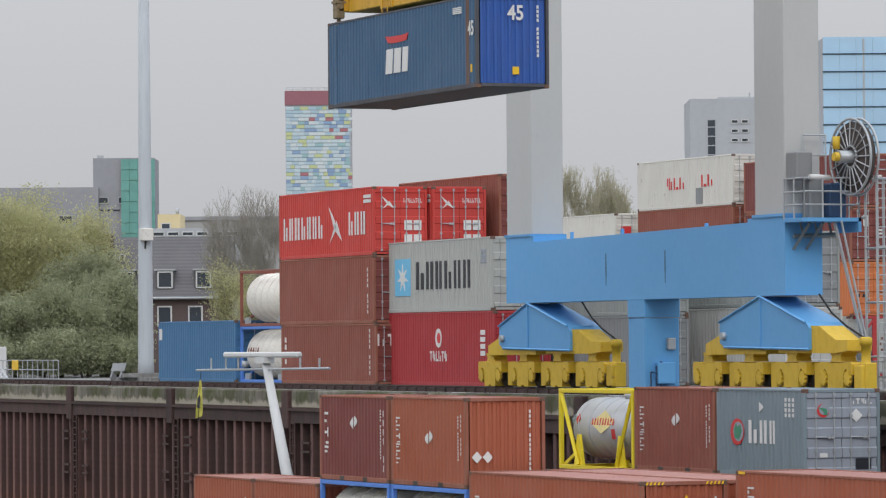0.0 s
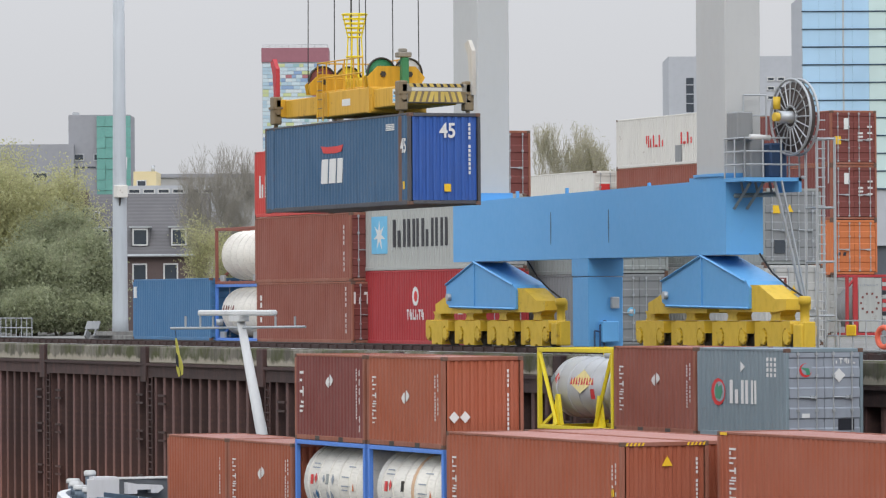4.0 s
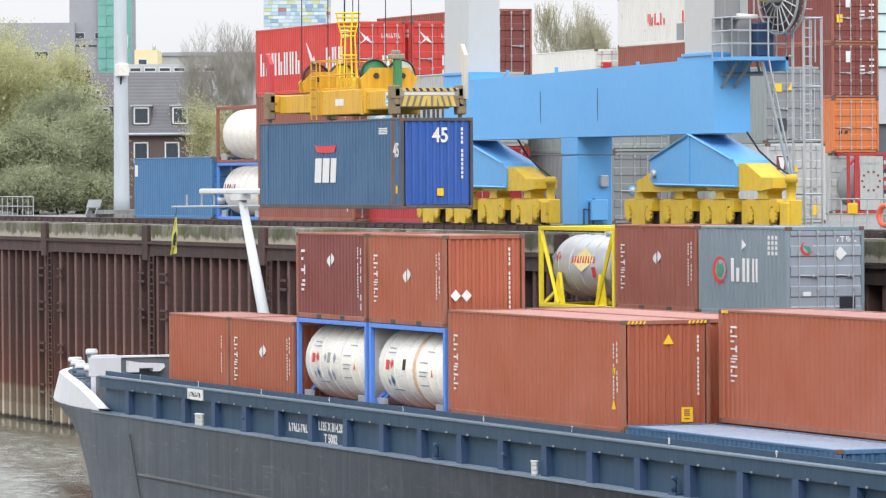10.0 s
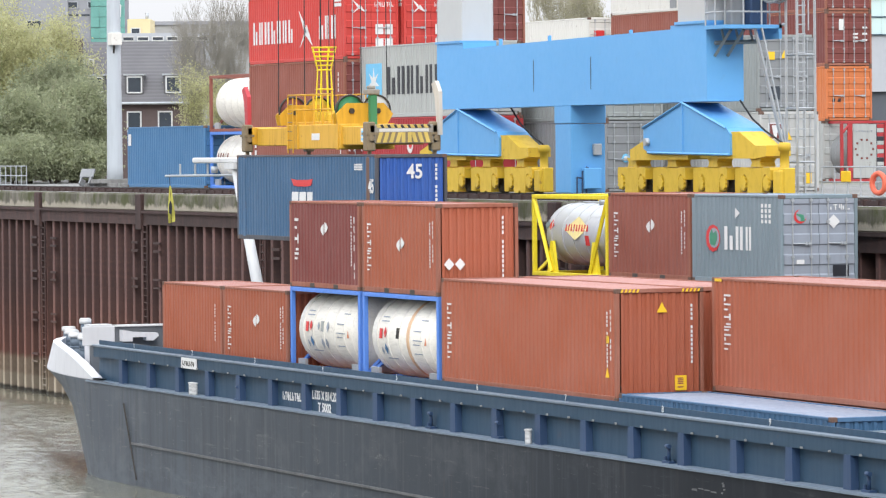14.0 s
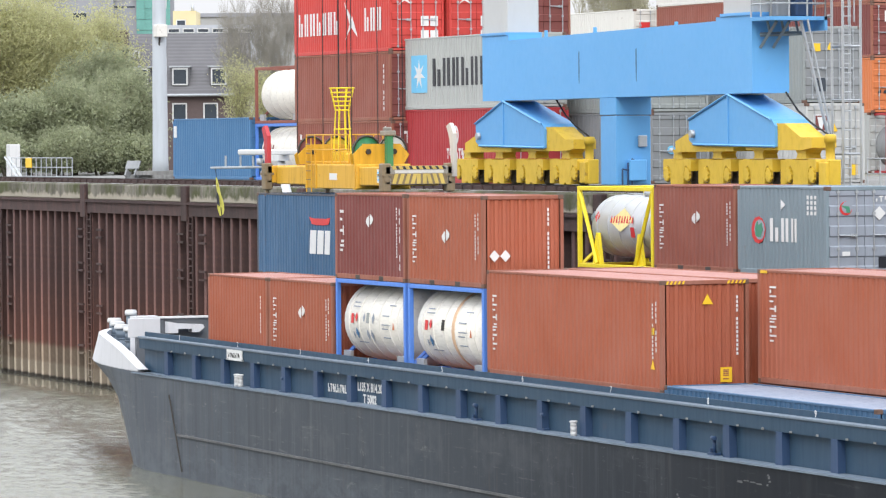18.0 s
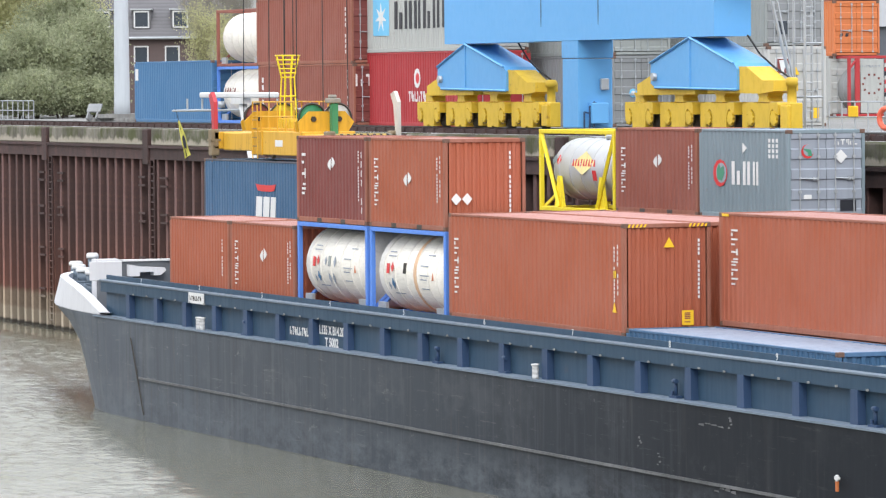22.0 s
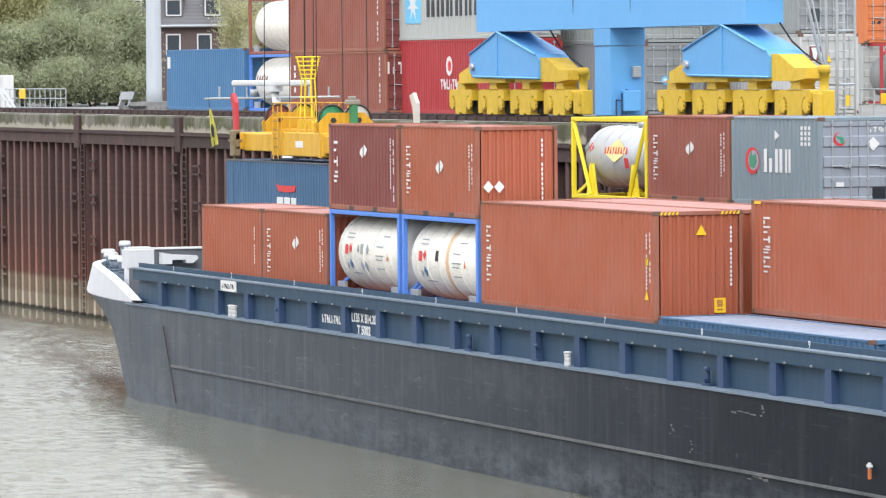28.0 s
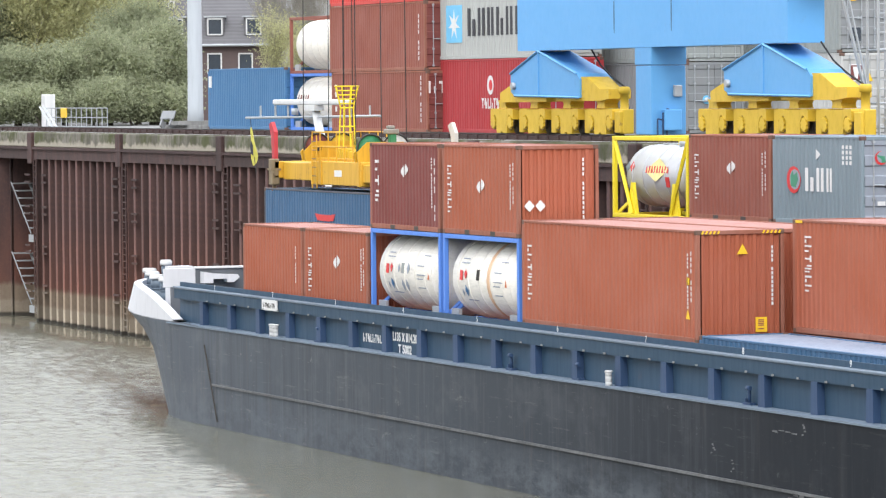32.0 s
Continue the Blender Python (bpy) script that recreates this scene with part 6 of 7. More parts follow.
lathe(bm, [(-0.10, 0.34), (-0.10, 1.10), (0.10, 1.10), (0.10, 0.34)], 28, "Y")
part("wound_cable", bm, paint("dusty_black_cable", (0.075, 0.062, 0.058), 0.8), reel, "dusty wound cable")
bm = bmesh.new()
rod(bm, (0, -0.75, 0.0), (0, -0.3, 0.0), 0.14, n=12)
rod(bm, (-0.25, -0.5, 0.25), (-0.25, -0.5, 0.65), 0.12, n=12)
part("reel_motor", bm, YELLOW, reel, "yellow reel motor")
lad = part("ladder_tower", bmesh.new(), GALV, crane)
bm = bmesh.new()
LX, LY = -25.4, 3.0
for dx in (0.0, 0.8):
    for dy in (0.0, 0.62):
        bar(bm, (LX + dx, LY + dy, ZQ + 0.2), (LX + dx, LY + dy, PZ + 1.25), 0.07)
for k in range(24):
    z = ZQ + 0.45 + 0.3 * k
    rod(bm, (LX + 0.8, LY, z), (LX + 0.8, LY + 0.3, z), 0.02, n=5)
for z in (ZQ + 1.2, ZQ + 2.9, ZQ + 4.6, PZ + 1.2):
    for p, q in (((0, 0), (0.8, 0)), ((0.8, 0), (0.8, 0.62)), ((0.8, 0.62), (0, 0.62)), ((0, 0.62), (0, 0))):
        bar(bm, (LX + p[0], LY + p[1], z), (LX + q[0], LY + q[1], z), 0.05)
for q in (0.2, 0.4):
    rod(bm, (LX + 0.8, LY + q, PZ - 0.2), (LX + 0.8, LY + q, PZ + 1.25), 0.025, n=5)
bar(bm, (LX + 0.1, LY - 0.05, ZQ + 1.2), (PX1 - 0.2, PY1 - 0.85, PZ - 0.1), 0.08)
bar(bm, (LX + 0.3, LY - 0.05, ZQ + 1.2), (PX1, PY1 - 0.7, PZ - 0.1), 0.05)
bar(bm, (LX, LY, PZ), (PX1, PY1, PZ), 0.08)
bar(bm, (LX + 0.4, LY, ZQ + 0.8), (-22.9, 2.0, ZQ + 0.6), 0.08)
lad.data = mesh_from("ladder_tower", bm)
lad.data.materials.append(GALV)
tagged(lad, "grey caged ladder tower")

# ---- the container on the hook, and the spreader that holds it ----
APL = container("deep blue 45-foot container hanging from the spreader, brighter blue end", -6.858, -HW, 0, NAVY, 13.716, 2.896, paint_end=END_BLUE,
                paint_frame=paint("grimy_rusty_blue_frame_paint", (0.060, 0.062, 0.075), 0.6, 0.3, 0.5, 0.8), group="", name="hanging_container")
APL.matrix_basis = Matrix.Identity(4)
poly_mark(APL, [(-1.25, 2.10), (-0.75, 2.06), (0.4, 2.06), (0.9, 2.10), (0.70, 1.87), (0.25, 1.84), (-0.60, 1.84), (-1.0, 1.87)], MARK_RED, y=-HW - 0.001)
blocks(APL, (0.62, 0.62, 0.5), -1.25, 0.86, 0.80, MARK_WHITE, y=-HW - 0.001, gap=0.14, lean=0.12)
ticks(APL, 4.85, 2.38, 0.22, MARK_WHITE, n=4, w=0.75, y=-HW - 0.001)
lettering(APL, "45", 0.64, MARK_WHITE, pose(6.862, 0.10, 2.32, 0, 0, 90), bold=0.014).scale = (0.86, 1, 1)
ticks(APL, 0.80, 0.95, 1.65, MARK_WHITE, y=6.862, n=12, w=0.07, face=1)
poly_mark(APL, [(-0.02, 0.42), (0.20, 0.42), (0.20, 0.66), (-0.02, 0.66)], MARK_YEL, y=6.862, face=1)
for px in (-6.1, 6.1):
    bm = bmesh.new()
    rbox(bm, px - 0.14, px + 0.14, -HW - 0.006, -HW + 0.12, 0.1, 2.8, 0.02)
    post = part("inner_post", bm, NAVY if px < 0 else APL.children[3].active_material, APL, "dark inner corner post")
    # the lifting castings over the inner posts, which the twist locks hold
    for py in (-1, 1):
        bm = bmesh.new()
        rbox(bm, math.copysign(6.0, px) - 0.10, math.copysign(6.0, px) + 0.10, py * 1.12 - 0.09, py * 1.12 + 0.09, 2.77, 2.902, 0.01)
        part("lifting_casting", bm, CAST, APL)
lettering(APL, "45", 0.62, MARK_WHITE, pose(6.40, -HW - 0.006, 1.85), bold=0.016).scale = (0.8, 1, 1)
poly_mark(APL, [(6.36, 0.5), (6.5, 0.5), (6.5, 0.75), (6.36, 0.75)], MARK_YEL, y=-HW - 0.006)

END_DIRT = paint("grimy_bare_steel", (0.24, 0.22, 0.185), 0.7, 0.4, 0.6, 0.6)
LOCK_DIRT = paint("greasy_dark_lock_steel", (0.19, 0.14, 0.075), 0.6, 0.4, 0.6, 0.8)
spreader = thing("spreader", "yellow hoist spreader with striped end beam and green sheaves", "spreader", (0, 0, 0))
bm = bmesh.new()
rbox(bm, -5.75, 5.75, -0.86, 0.86, 0.30, 0.92, 0.03)
part("telescopic_beam", bm, SPREAD_YEL, spreader, "grimy yellow telescopic beam")
bm = bmesh.new()
rbox(bm, -2.45, 2.8, -0.95, 0.95, 0.18, 1.0, 0.03)
box(bm, 2.55, 2.72, -0.99, 0.99, 0.16, 1.01)
for q in (-2.3, -1.3):
    box(bm, q, q + 0.08, -0.99, -0.95, 0.18, 1.0)
sl = part("main_frame", bm, SPREAD_YEL, spreader, "grimy yellow main frame")
poly_mark(sl, [(0.1, 0.48), (0.85, 0.48), (0.85, 0.70), (0.1, 0.70)], MARK_WHITE, y=-0.956)
poly_mark(sl, [(4.55, 0.40), (5.35, 0.40), (5.35, 0.84), (4.55, 0.84)], MARK_WHITE, y=-0.866)
for q in (0.46, 0.58, 0.70):
    poly_mark(sl, [(4.6, q), (5.3, q), (5.3, q + 0.06), (4.6, q + 0.06)], MARK_SKY, y=-0.872)

for sx in (-1, 1):
    bm = bmesh.new()
    rbox(bm, sx * 6.0 - 0.2, sx * 6.0 + 0.2, -1.18, 1.18, 0.34, 0.95, 0.03)
    eb = part("end_beam", bm, SPREAD_YEL if sx < 0 else END_DIRT, spreader, "yellow end beam" if sx < 0 else "yellow and black striped end beam")
    if sx > 0:
        STRIPE = paint("worn_stripe_yellow", (0.58, 0.42, 0.10), 0.6, 0.3, 0.5, 0.6)
        poly_mark(eb, [(-0.98, 0.355), (0.98, 0.355), (0.98, 0.70), (-0.98, 0.70)], LOCK_DIRT, y=6.2035, face=1)
        for k in range(9):
            q = -0.95 + 0.215 * k
            lean = -0.10 if k > 4 else 0.10
            poly_mark(eb, [(q, 0.37), (q + 0.13, 0.37), (q + 0.13 + lean, 0.70), (q + lean, 0.70)] if k < 4 or k > 5 else [(q, 0.37), (q + 0.13, 0.37), (q + 0.13, 0.70), (q, 0.70)], STRIPE, y=6.206, face=1)
        poly_mark(eb, [(-0.85, 0.72), (0.85, 0.72), (0.85, 0.82), (-0.85, 0.82)], OFF_WHITE, y=6.203, face=1)
        for k in range(8):
            q = -0.9 + 0.23 * k
            poly_mark(eb, [(q, 0.84), (q + 0.13, 0.84), (q + 0.07, 0.945), (q - 0.06, 0.945)], STRIPE, y=6.206, face=1)
            poly_mark(eb, [(q + 0.13, 0.84), (q + 0.23, 0.84), (q + 0.17, 0.945), (q + 0.07, 0.945)], MARK_BLACK, y=6.2055, face=1)
            bm = bmesh.new()
            box(bm, 6.0 - 0.17, 6.0 + 0.17, q, q + 0.13, 0.95, 0.955)
            part("top_stripe", bm, STRIPE, eb)
    for sy in (-1, 1):
        bm = bmesh.new()
        rbox(bm, sx * 6.0 - 0.20, sx * 6.0 + 0.20, sy * 1.12 - 0.15, sy * 1.12 + 0.15, 0.10, 1.04, 0.04)
        rod(bm, (sx * 6.0 + 0.16, sy * 1.12, 0.52), (sx * 6.0 + 0.24, sy * 1.12, 0.52), 0.10, n=10)
        box(bm, sx * 6.0 - 0.23, sx * 6.0 + 0.23, sy * 1.12 - 0.18, sy * 1.12 + 0.18, 0.62, 0.70)
        rod(bm, (sx * 6.0, sy * 1.12, -0.06), (sx * 6.0, sy * 1.12, 0.16), 0.07, n=10)
        part("twist_lock", bm, LOCK_DIRT, spreader, "grimy worn twist-lock housing")


def flipper(x, y, material, lean, wide=1.0):
    bm = bmesh.new()
    prof = [(0.0, 0.5), (0.02 * lean, 1.1), (-0.10 * lean, 1.75), (-0.35 * lean, 2.15), (-0.05 * lean, 2.25), (0.30, 1.9), (0.32, 1.1), (0.30, 0.5)]
    prism(bm, [(q * 0.75 * wide, z) for q, z in prof], -0.055 * wide, 0.055 * wide)
    part("guide_flipper", bm, material, spreader, at=pose(x, y, 0.1))


# ladder up the side of the main frame
for q in (-2.05, -1.55):
    piece_rod("ladder_stile", (q, -1.03, 0.05), (q, -1.03, 1.9), 0.022, SPREAD_YEL, sl)
for k in range(6):
    piece_rod("ladder_rung", (-2.05, -1.03, 0.18 + 0.3 * k), (-1.55, -1.03, 0.18 + 0.3 * k), 0.018, LOCK_DIRT, sl)
flipper(-6.25, -1.05, paint("red_guide_paint", (0.42, 0.03, 0.04), 0.5), 0.9, 1.25)
flipper(6.1, 1.20, paint("scraped_white_guide_paint", (0.50, 0.47, 0.42), 0.6, 0.3, 0.6, 0.8), 1.3, 1.15)
# head block: sheaves behind two hexagonal plates that stand across the spreader
head = part("head_block", bmesh.new(), SPREAD_YEL, spreader)
bm = bmesh.new()
rbox(bm, -3.3, 2.2, -0.55, 0.55, 0.99, 1.10, 0.02)
head.data = mesh_from("head_block", bm)
head.data.materials.append(SPREAD_YEL)
tagged(head, "yellow head block with hexagonal plates")
HEXA = [(-0.94, 0.99), (0.80, 0.99), (1.0, 1.32), (0.68, 1.68), (-0.62, 1.68), (-1.0, 1.32)]
for q in (-3.05, 2.55):
    for dx in (0.0, -0.34):
        bm = bmesh.new()
        prism(bm, HEXA, -0.04, 0.04)
        bmesh.ops.rotate(bm, verts=bm.verts[:], cent=(0, 0, 0), matrix=Matrix.Rotation(radians(90), 3, "Z"))
        plate = part("sheave_plate", bm, SPREAD_YEL, head, "chipped yellow sheave plate", at=pose(q + dx, 0, 0))
        if dx == 0.0:
            for yy in (-0.46, 0.46):
                bm = bmesh.new()
                rod(bm, (0.03, yy, 1.42), (0.10, yy, 1.42), 0.10, n=6)
                part("axle_cap", bm, STEEL, plate)
    for yy, mt, lab in ((-0.46, MAROON if q < 0 else GREEN_SHEAVE, "dark red sheave" if q < 0 else "green sheave"), (0.46, YELLOW if q < 0 else OFF_WHITE, "yellow sheave" if q < 0 else "pale worn sheave")):
        bm = bmesh.new()
        lathe(bm, [(-0.09, 0.10), (-0.09, 0.47), (0.0, 0.40), (0.09, 0.47), (0.09, 0.10)], 28, "X")
        part("sheave", bm, mt, head, lab, at=pose(q - 0.17, yy, 1.46))
        bm = bmesh.new()
        torus(bm, (0, 0, 0), 0.48, 0.035, "X", 26, 6)
        part("rope_guard", bm, STEEL, head, at=pose(q - 0.08, yy, 1.46))
bm = bmesh.new()
rbox(bm, 2.85, 3.1, 0.02, 0.26, 0.70, 1.95, 0.03)
part("cable_trunk", bm, GREEN_SHEAVE, head, "green cable trunk")
bm = bmesh.new()
rbox(bm, 2.72, 3.14, -0.10, 0.34, 1.95, 2.12, 0.03)
rbox(bm, 2.80, 3.0, -0.02, 0.24, 2.12, 2.24, 0.03)
part("winch_motor", bm, END_DIRT, head, "grimy grey junction box")
bm = bmesh.new()
rbox(bm, -0.9, 0.5, -0.5, 0.35, 1.0, 1.38, 0.06)
for k in range(5):
    box(bm, -0.8 + 0.28 * k, -0.72 + 0.28 * k, -0.53, 0.38, 1.0, 1.41)
part("hydraulic_tank", bm, YELLOW, head, "bright yellow hydraulic tank")
hr = [(1.9, -0.9, 1.0), (-2.4, -0.9, 1.0), (-2.4, 0.9, 1.0), (1.2, 0.9, 1.0)]
railing("hand_rail", hr, 1.0, head, 0.85, 0.025, (1.0, 0.5), SPREAD_YEL)
# flared cable basket on its lattice stand
bm = bmesh.new()
lathe(bm, [(1.0, 0.34), (1.2, 0.34)], 12, "Z")
bsk = part("cable_basket", bm, SPREAD_YEL, spreader, "yellow flared cable basket", at=pose(-1.4, 0.05, 0.24))
for k in range(8):
    a = k * math.pi / 4
    c, q = math.cos(a), math.sin(a)
    piece_rod("basket_bar", (0.32 * c, 0.32 * q, 1.2), (0.24 * c, 0.24 * q, 2.6), 0.022, TANK_YEL, bsk, 5)
    piece_rod("basket_bar", (0.24 * c, 0.24 * q, 2.6), (0.42 * c, 0.42 * q, 3.35), 0.020, TANK_YEL, bsk, 5)
for z, r in ((1.95, 0.28), (2.6, 0.24), (2.75, 0.27), (2.9, 0.31), (3.05, 0.34), (3.2, 0.38), (3.35, 0.42)):
    bm = bmesh.new()
    torus(bm, (0, 0, z), r, 0.025, "Z", 16, 5)
    part("basket_ring", bm, TANK_YEL, bsk)
for (qx, qy) in ((-3.3, -0.92), (-3.3, 0.92), (-3.3, 0.02), (2.25, -0.92), (2.25, 0.02), (2.25, 0.92)):
    piece_rod("hoist_rope", (qx, qy, 1.46), (qx * 0.9, qy * 0.9, 34), 0.017, ROPE, spreader, 5)
bm = bmesh.new()
rod(bm, (-1.6, 0, 1.4), (-1.5, 0.0, 34), 0.028, n=5)
part("trailing_cable", bm, RUBBER, spreader)

# the pennant on the mast's halyard
pennant = thing("pennant", "small yellow pennant with a black figure on the halyard", "flag", (-60.6, SHIP_Y + 1.9, 10.0))
bm = bmesh.new()
prev = None
for k in range(10):
    z = -0.30 - 1.45 * k / 9
    w = 0.06 + 0.20 * math.sin(min(1.0, k / 8.0) * 1.57)
    row = []
    for j in range(5):
        u = j / 4 - 0.42
        row.append(bm.verts.new((w * u, 0.07 * math.sin(3.0 * u + k * 0.9) * (k / 9), z + 0.10 * u * (k / 9))))
    if prev:
        for j in range(4):
            bm.faces.new((prev[j], row[j], row[j + 1], prev[j + 1])).smooth = True
    prev = row
part("cloth", bm, plain("faded_lime_yellow_cloth", (0.50, 0.46, 0.09), 0.8), pennant, "creased yellow cloth")
bm = bmesh.new()
rod(bm, (0, 0.02, 0.15), (0, 0.02, -2.1), 0.015, n=5)
part("halyard", bm, ROPE, pennant)
poly_mark(pennant, [(-0.07, -1.35), (0.03, -1.42), (0.06, -1.05), (0.01, -0.85), (-0.06, -1.0)], MARK_BLACK, y=-0.08)


# ---- quay furniture ----
lamp = thing("light_mast", "tall tapered grey light mast on the quay", "lamp post", (-112.9, 8.0, ZQ))
bm = bmesh.new()
lathe(bm, [(0, 0.42), (1.0, 0.39), (8.0, 0.34), (30.0, 0.20)], 20, "Z")
part("pole", bm, paint("dull_galvanised_pole", (0.42, 0.45, 0.48), 0.5, 0.15, 0.25, 0.05), lamp)
bm = bmesh.new()
rbox(bm, 0.1, 0.75, -0.35, 0.2, 7.0, 7.62, 0.03)
part("switch_box", bm, OFF_WHITE, lamp, "pale switch box on the pole")
bm = bmesh.new()
rod(bm, (0.4, -0.1, 7.0), (0.3, -0.1, 6.6), 0.05, n=6)
part("conduit", bm, STEEL, lamp)
bm = bmesh.new()
box(bm, -3.2, 3.2, -0.9, 0.9, 0, 0.16)
box(bm, -0.9, 0.9, -1.2, 1.0, 0.16, 0.35)
tagged(part("mast_plinth", bm, PAVING, None, at=(-112.9, 8.2, ZQ + 0.004)), "low concrete plinth under the light mast", "plinth", kind="structure")
bm = bmesh.new()
rbox(bm, -0.38, 0.38, -0.05, 0.05, 0, 0.5, 0.02)
box(bm, -0.3, -0.22, -0.05, 0.4, -0.4, 0.0)
box(bm, 0.22, 0.3, -0.05, 0.4, -0.4, 0.0)
tagged(part("notice_board", bm, GREY, None, at=pose(-114.2, 6.9, ZQ + 0.45, -35, 0, 45)), "tilted grey notice board by the light mast", "sign")


def guard_rail(name, x0, y0, x1, y1, label):
    g = thing(name, label, "railing", (x0, y0, ZQ))
    dx, dy = x1 - x0, y1 - y0
    railing("rails", [(0, 0, 0), (dx, dy, 0)], 1.05, g, 0.9, 0.026, (1.0, 0.55, 0.12))
    return g


g = guard_rail("guard_rail", -122.5, 3.0, -111.4, 3.0, "galvanised guard rail with a yellow plate on the quay")
bm = bmesh.new()
rbox(bm, 2.9, 4.0, -0.08, -0.04, 0.55, 1.05, 0.02)
part("sign_plate", bm, MARK_YEL, g, "yellow sign plate")
bm = bmesh.new()
bar(bm, (-0.2, -0.3, 1.1), (2.4, -0.3, 0.0), 0.08)
part("stair_rail", bm, GALV, g)
bm = bmesh.new()
bar(bm, (0.6, -0.3, 1.1), (3.2, -0.3, 0.0), 0.08)
part("stair_rail", bm, GALV, g)
bm = bmesh.new()
rbox(bm, -0.35, 0.35, -0.28, 0.28, 0, 1.75, 0.03)
tagged(part("service_cabinet", bm, WHITE, None, at=(-125.4, 3.9, ZQ)), "plain white service cabinet on the quay", "cabinet")
g2 = guard_rail("guard_rail", -22.9, 3.0, -12.0, 3.0, "galvanised guard rail with a yellow plate near the crane")
bm = bmesh.new()
rbox(bm, 1.5, 2.15, -0.08, -0.04, 0.58, 0.92, 0.02)
part("sign_plate", bm, MARK_YEL, g2, "yellow sign plate")
bm = bmesh.new()
torus(bm, (0, 0, 0), 0.30, 0.085, "Y", 26, 8)
lb = thing("lifebuoy", "orange lifebuoy hanging on the guard rail", "lifebuoy", pose(-18.6, 2.82, ZQ + 0.55, 0, 0, 14))
part("ring", bm, ORANGE_BUOY, lb)
# parked vehicles beyond the stacks; their sides face the quay
VIEW = 69.0  # what stands far off looks about this way


def vehicle(name, label, category, x, y, length, outline, glass, coat, wheel_r, axles, glass_label):
    t = thing(name, label, category, pose(x, y, ZQ, 0, 0, VIEW))
    bm = bmesh.new()
    prism(bm, outline, 0.0, 1.75)
    bmesh.ops.bevel(bm, geom=bm.edges[:], offset=0.05, segments=2, affect="EDGES")
    part("body", bm, coat, t)
    for pts in glass:
        bm = bmesh.new()
        prism(bm, pts, -0.012, 0.02)
        part("side_window", bm, PANE, t, glass_label)
    for wx in axles:
        for wy in (0.10, 1.62):
            bm = bmesh.new()
            lathe(bm, [(-0.11, 0.5 * wheel_r), (-0.11, 0.92 * wheel_r), (-0.08, wheel_r), (0.08, wheel_r), (0.11, 0.92 * wheel_r), (0.11, 0.5 * wheel_r)], 18, "Y")
            w = part("wheel", bm, RUBBER, t, at=pose(wx, wy, wheel_r))
            bm = bmesh.new()
            lathe(bm, [(-0.12, 0.05), (-0.12, 0.55 * wheel_r), (0.12, 0.55 * wheel_r), (0.12, 0.05)], 14, "Y")
            part("rim", bm, GALV, w)
    bm = bmesh.new()
    box(bm, 0.05, length - 0.05, 0.1, 1.65, 0.22, 0.40)
    part("underbody", bm, RUBBER, t)
    return t


vehicle("van", "white panel van parked behind the far row", "van", -146.15, 67.74, 4.9,
        [(0.0, 0.35), (4.9, 0.35), (4.9, 0.95), (4.1, 1.15), (3.5, 2.05), (3.2, 2.15), (0.05, 2.15)],
        [[(0.25, 1.30), (1.45, 1.30), (1.45, 1.85), (0.25, 1.85)], [(2.6, 1.30), (3.75, 1.30), (3.35, 1.88), (2.6, 1.88)]], WHITE, 0.34, (0.95, 3.9), "pale reflecting side window")
vehicle("car", "dark estate car parked behind the far row", "car", -140.77, 65.09, 4.4,
        [(0.0, 0.30), (4.4, 0.30), (4.4, 0.70), (3.3, 0.86), (2.6, 1.38), (0.5, 1.42), (0.08, 0.95)],
        [[(0.55, 0.95), (1.5, 0.93), (1.5, 1.32), (0.72, 1.33)], [(1.6, 0.93), (2.9, 0.88), (2.5, 1.30), (1.6, 1.32)]], paint("dark_car_paint", (0.018, 0.020, 0.024), 0.25, 0.05, 0.1, 0.0), 0.32, (0.85, 3.5), "dark side window")
post = thing("barrier_post", "grey steel post on a cone-shaped base in the yard", "post", (-127.8, 59.7, ZQ))
bm = bmesh.new()
rod(bm, (0, 0, 0.25), (0, 0, 1.35), 0.07, n=10)
part("pole", bm, GALV, post)
bm = bmesh.new()
rod(bm, (0, 0, 0.0), (0, 0, 0.36), 0.48, 0.10, n=14)
part("base", bm, PAVING, post, "grey concrete cone base")
bm = bmesh.new()
rbox(bm, -2.2, 2.2, -0.25, 0.25, 0, 0.9, 0.05)
tagged(part("barrier", bm, GREY, None, at=pose(-47.0, 19.5, ZQ, 0, 0, 65)), "grey steel barrier at the yard edge", "barrier")

# ---- distant buildings ----
def block(name, label, x, y, w, d, z1, material, yaw=VIEW, z0=None):
    """A building whose front's lower left corner is at x, y."""
    b = thing(name, label, "building", pose(x, y, 0, 0, 0, yaw))
    bm = bmesh.new()
    box(bm, 0, w, 0, d, (ZQ - 0.3) if z0 is None else z0, z1)
    part("wall", bm, material, b)
    return b


def window(b, x, z, w, h, frame_mat=None, sill=True):
    f = None
    bm = bmesh.new()
    t = 0.09
    for a in ((x, x + t, z, z + h), (x + w - t, x + w, z, z + h), (x, x + w, z, z + t), (x, x + w, z + h - t, z + h)):
        box(bm, a[0], a[1], -0.10, 0.02, a[2], a[3])
    f = part("window", bm, frame_mat or WHITE, b)
    bm = bmesh.new()
    box(bm, x + t, x + w - t, -0.04, 0.0, z + t, z + h - t)
    part("pane", bm, PANE, f)
    return f


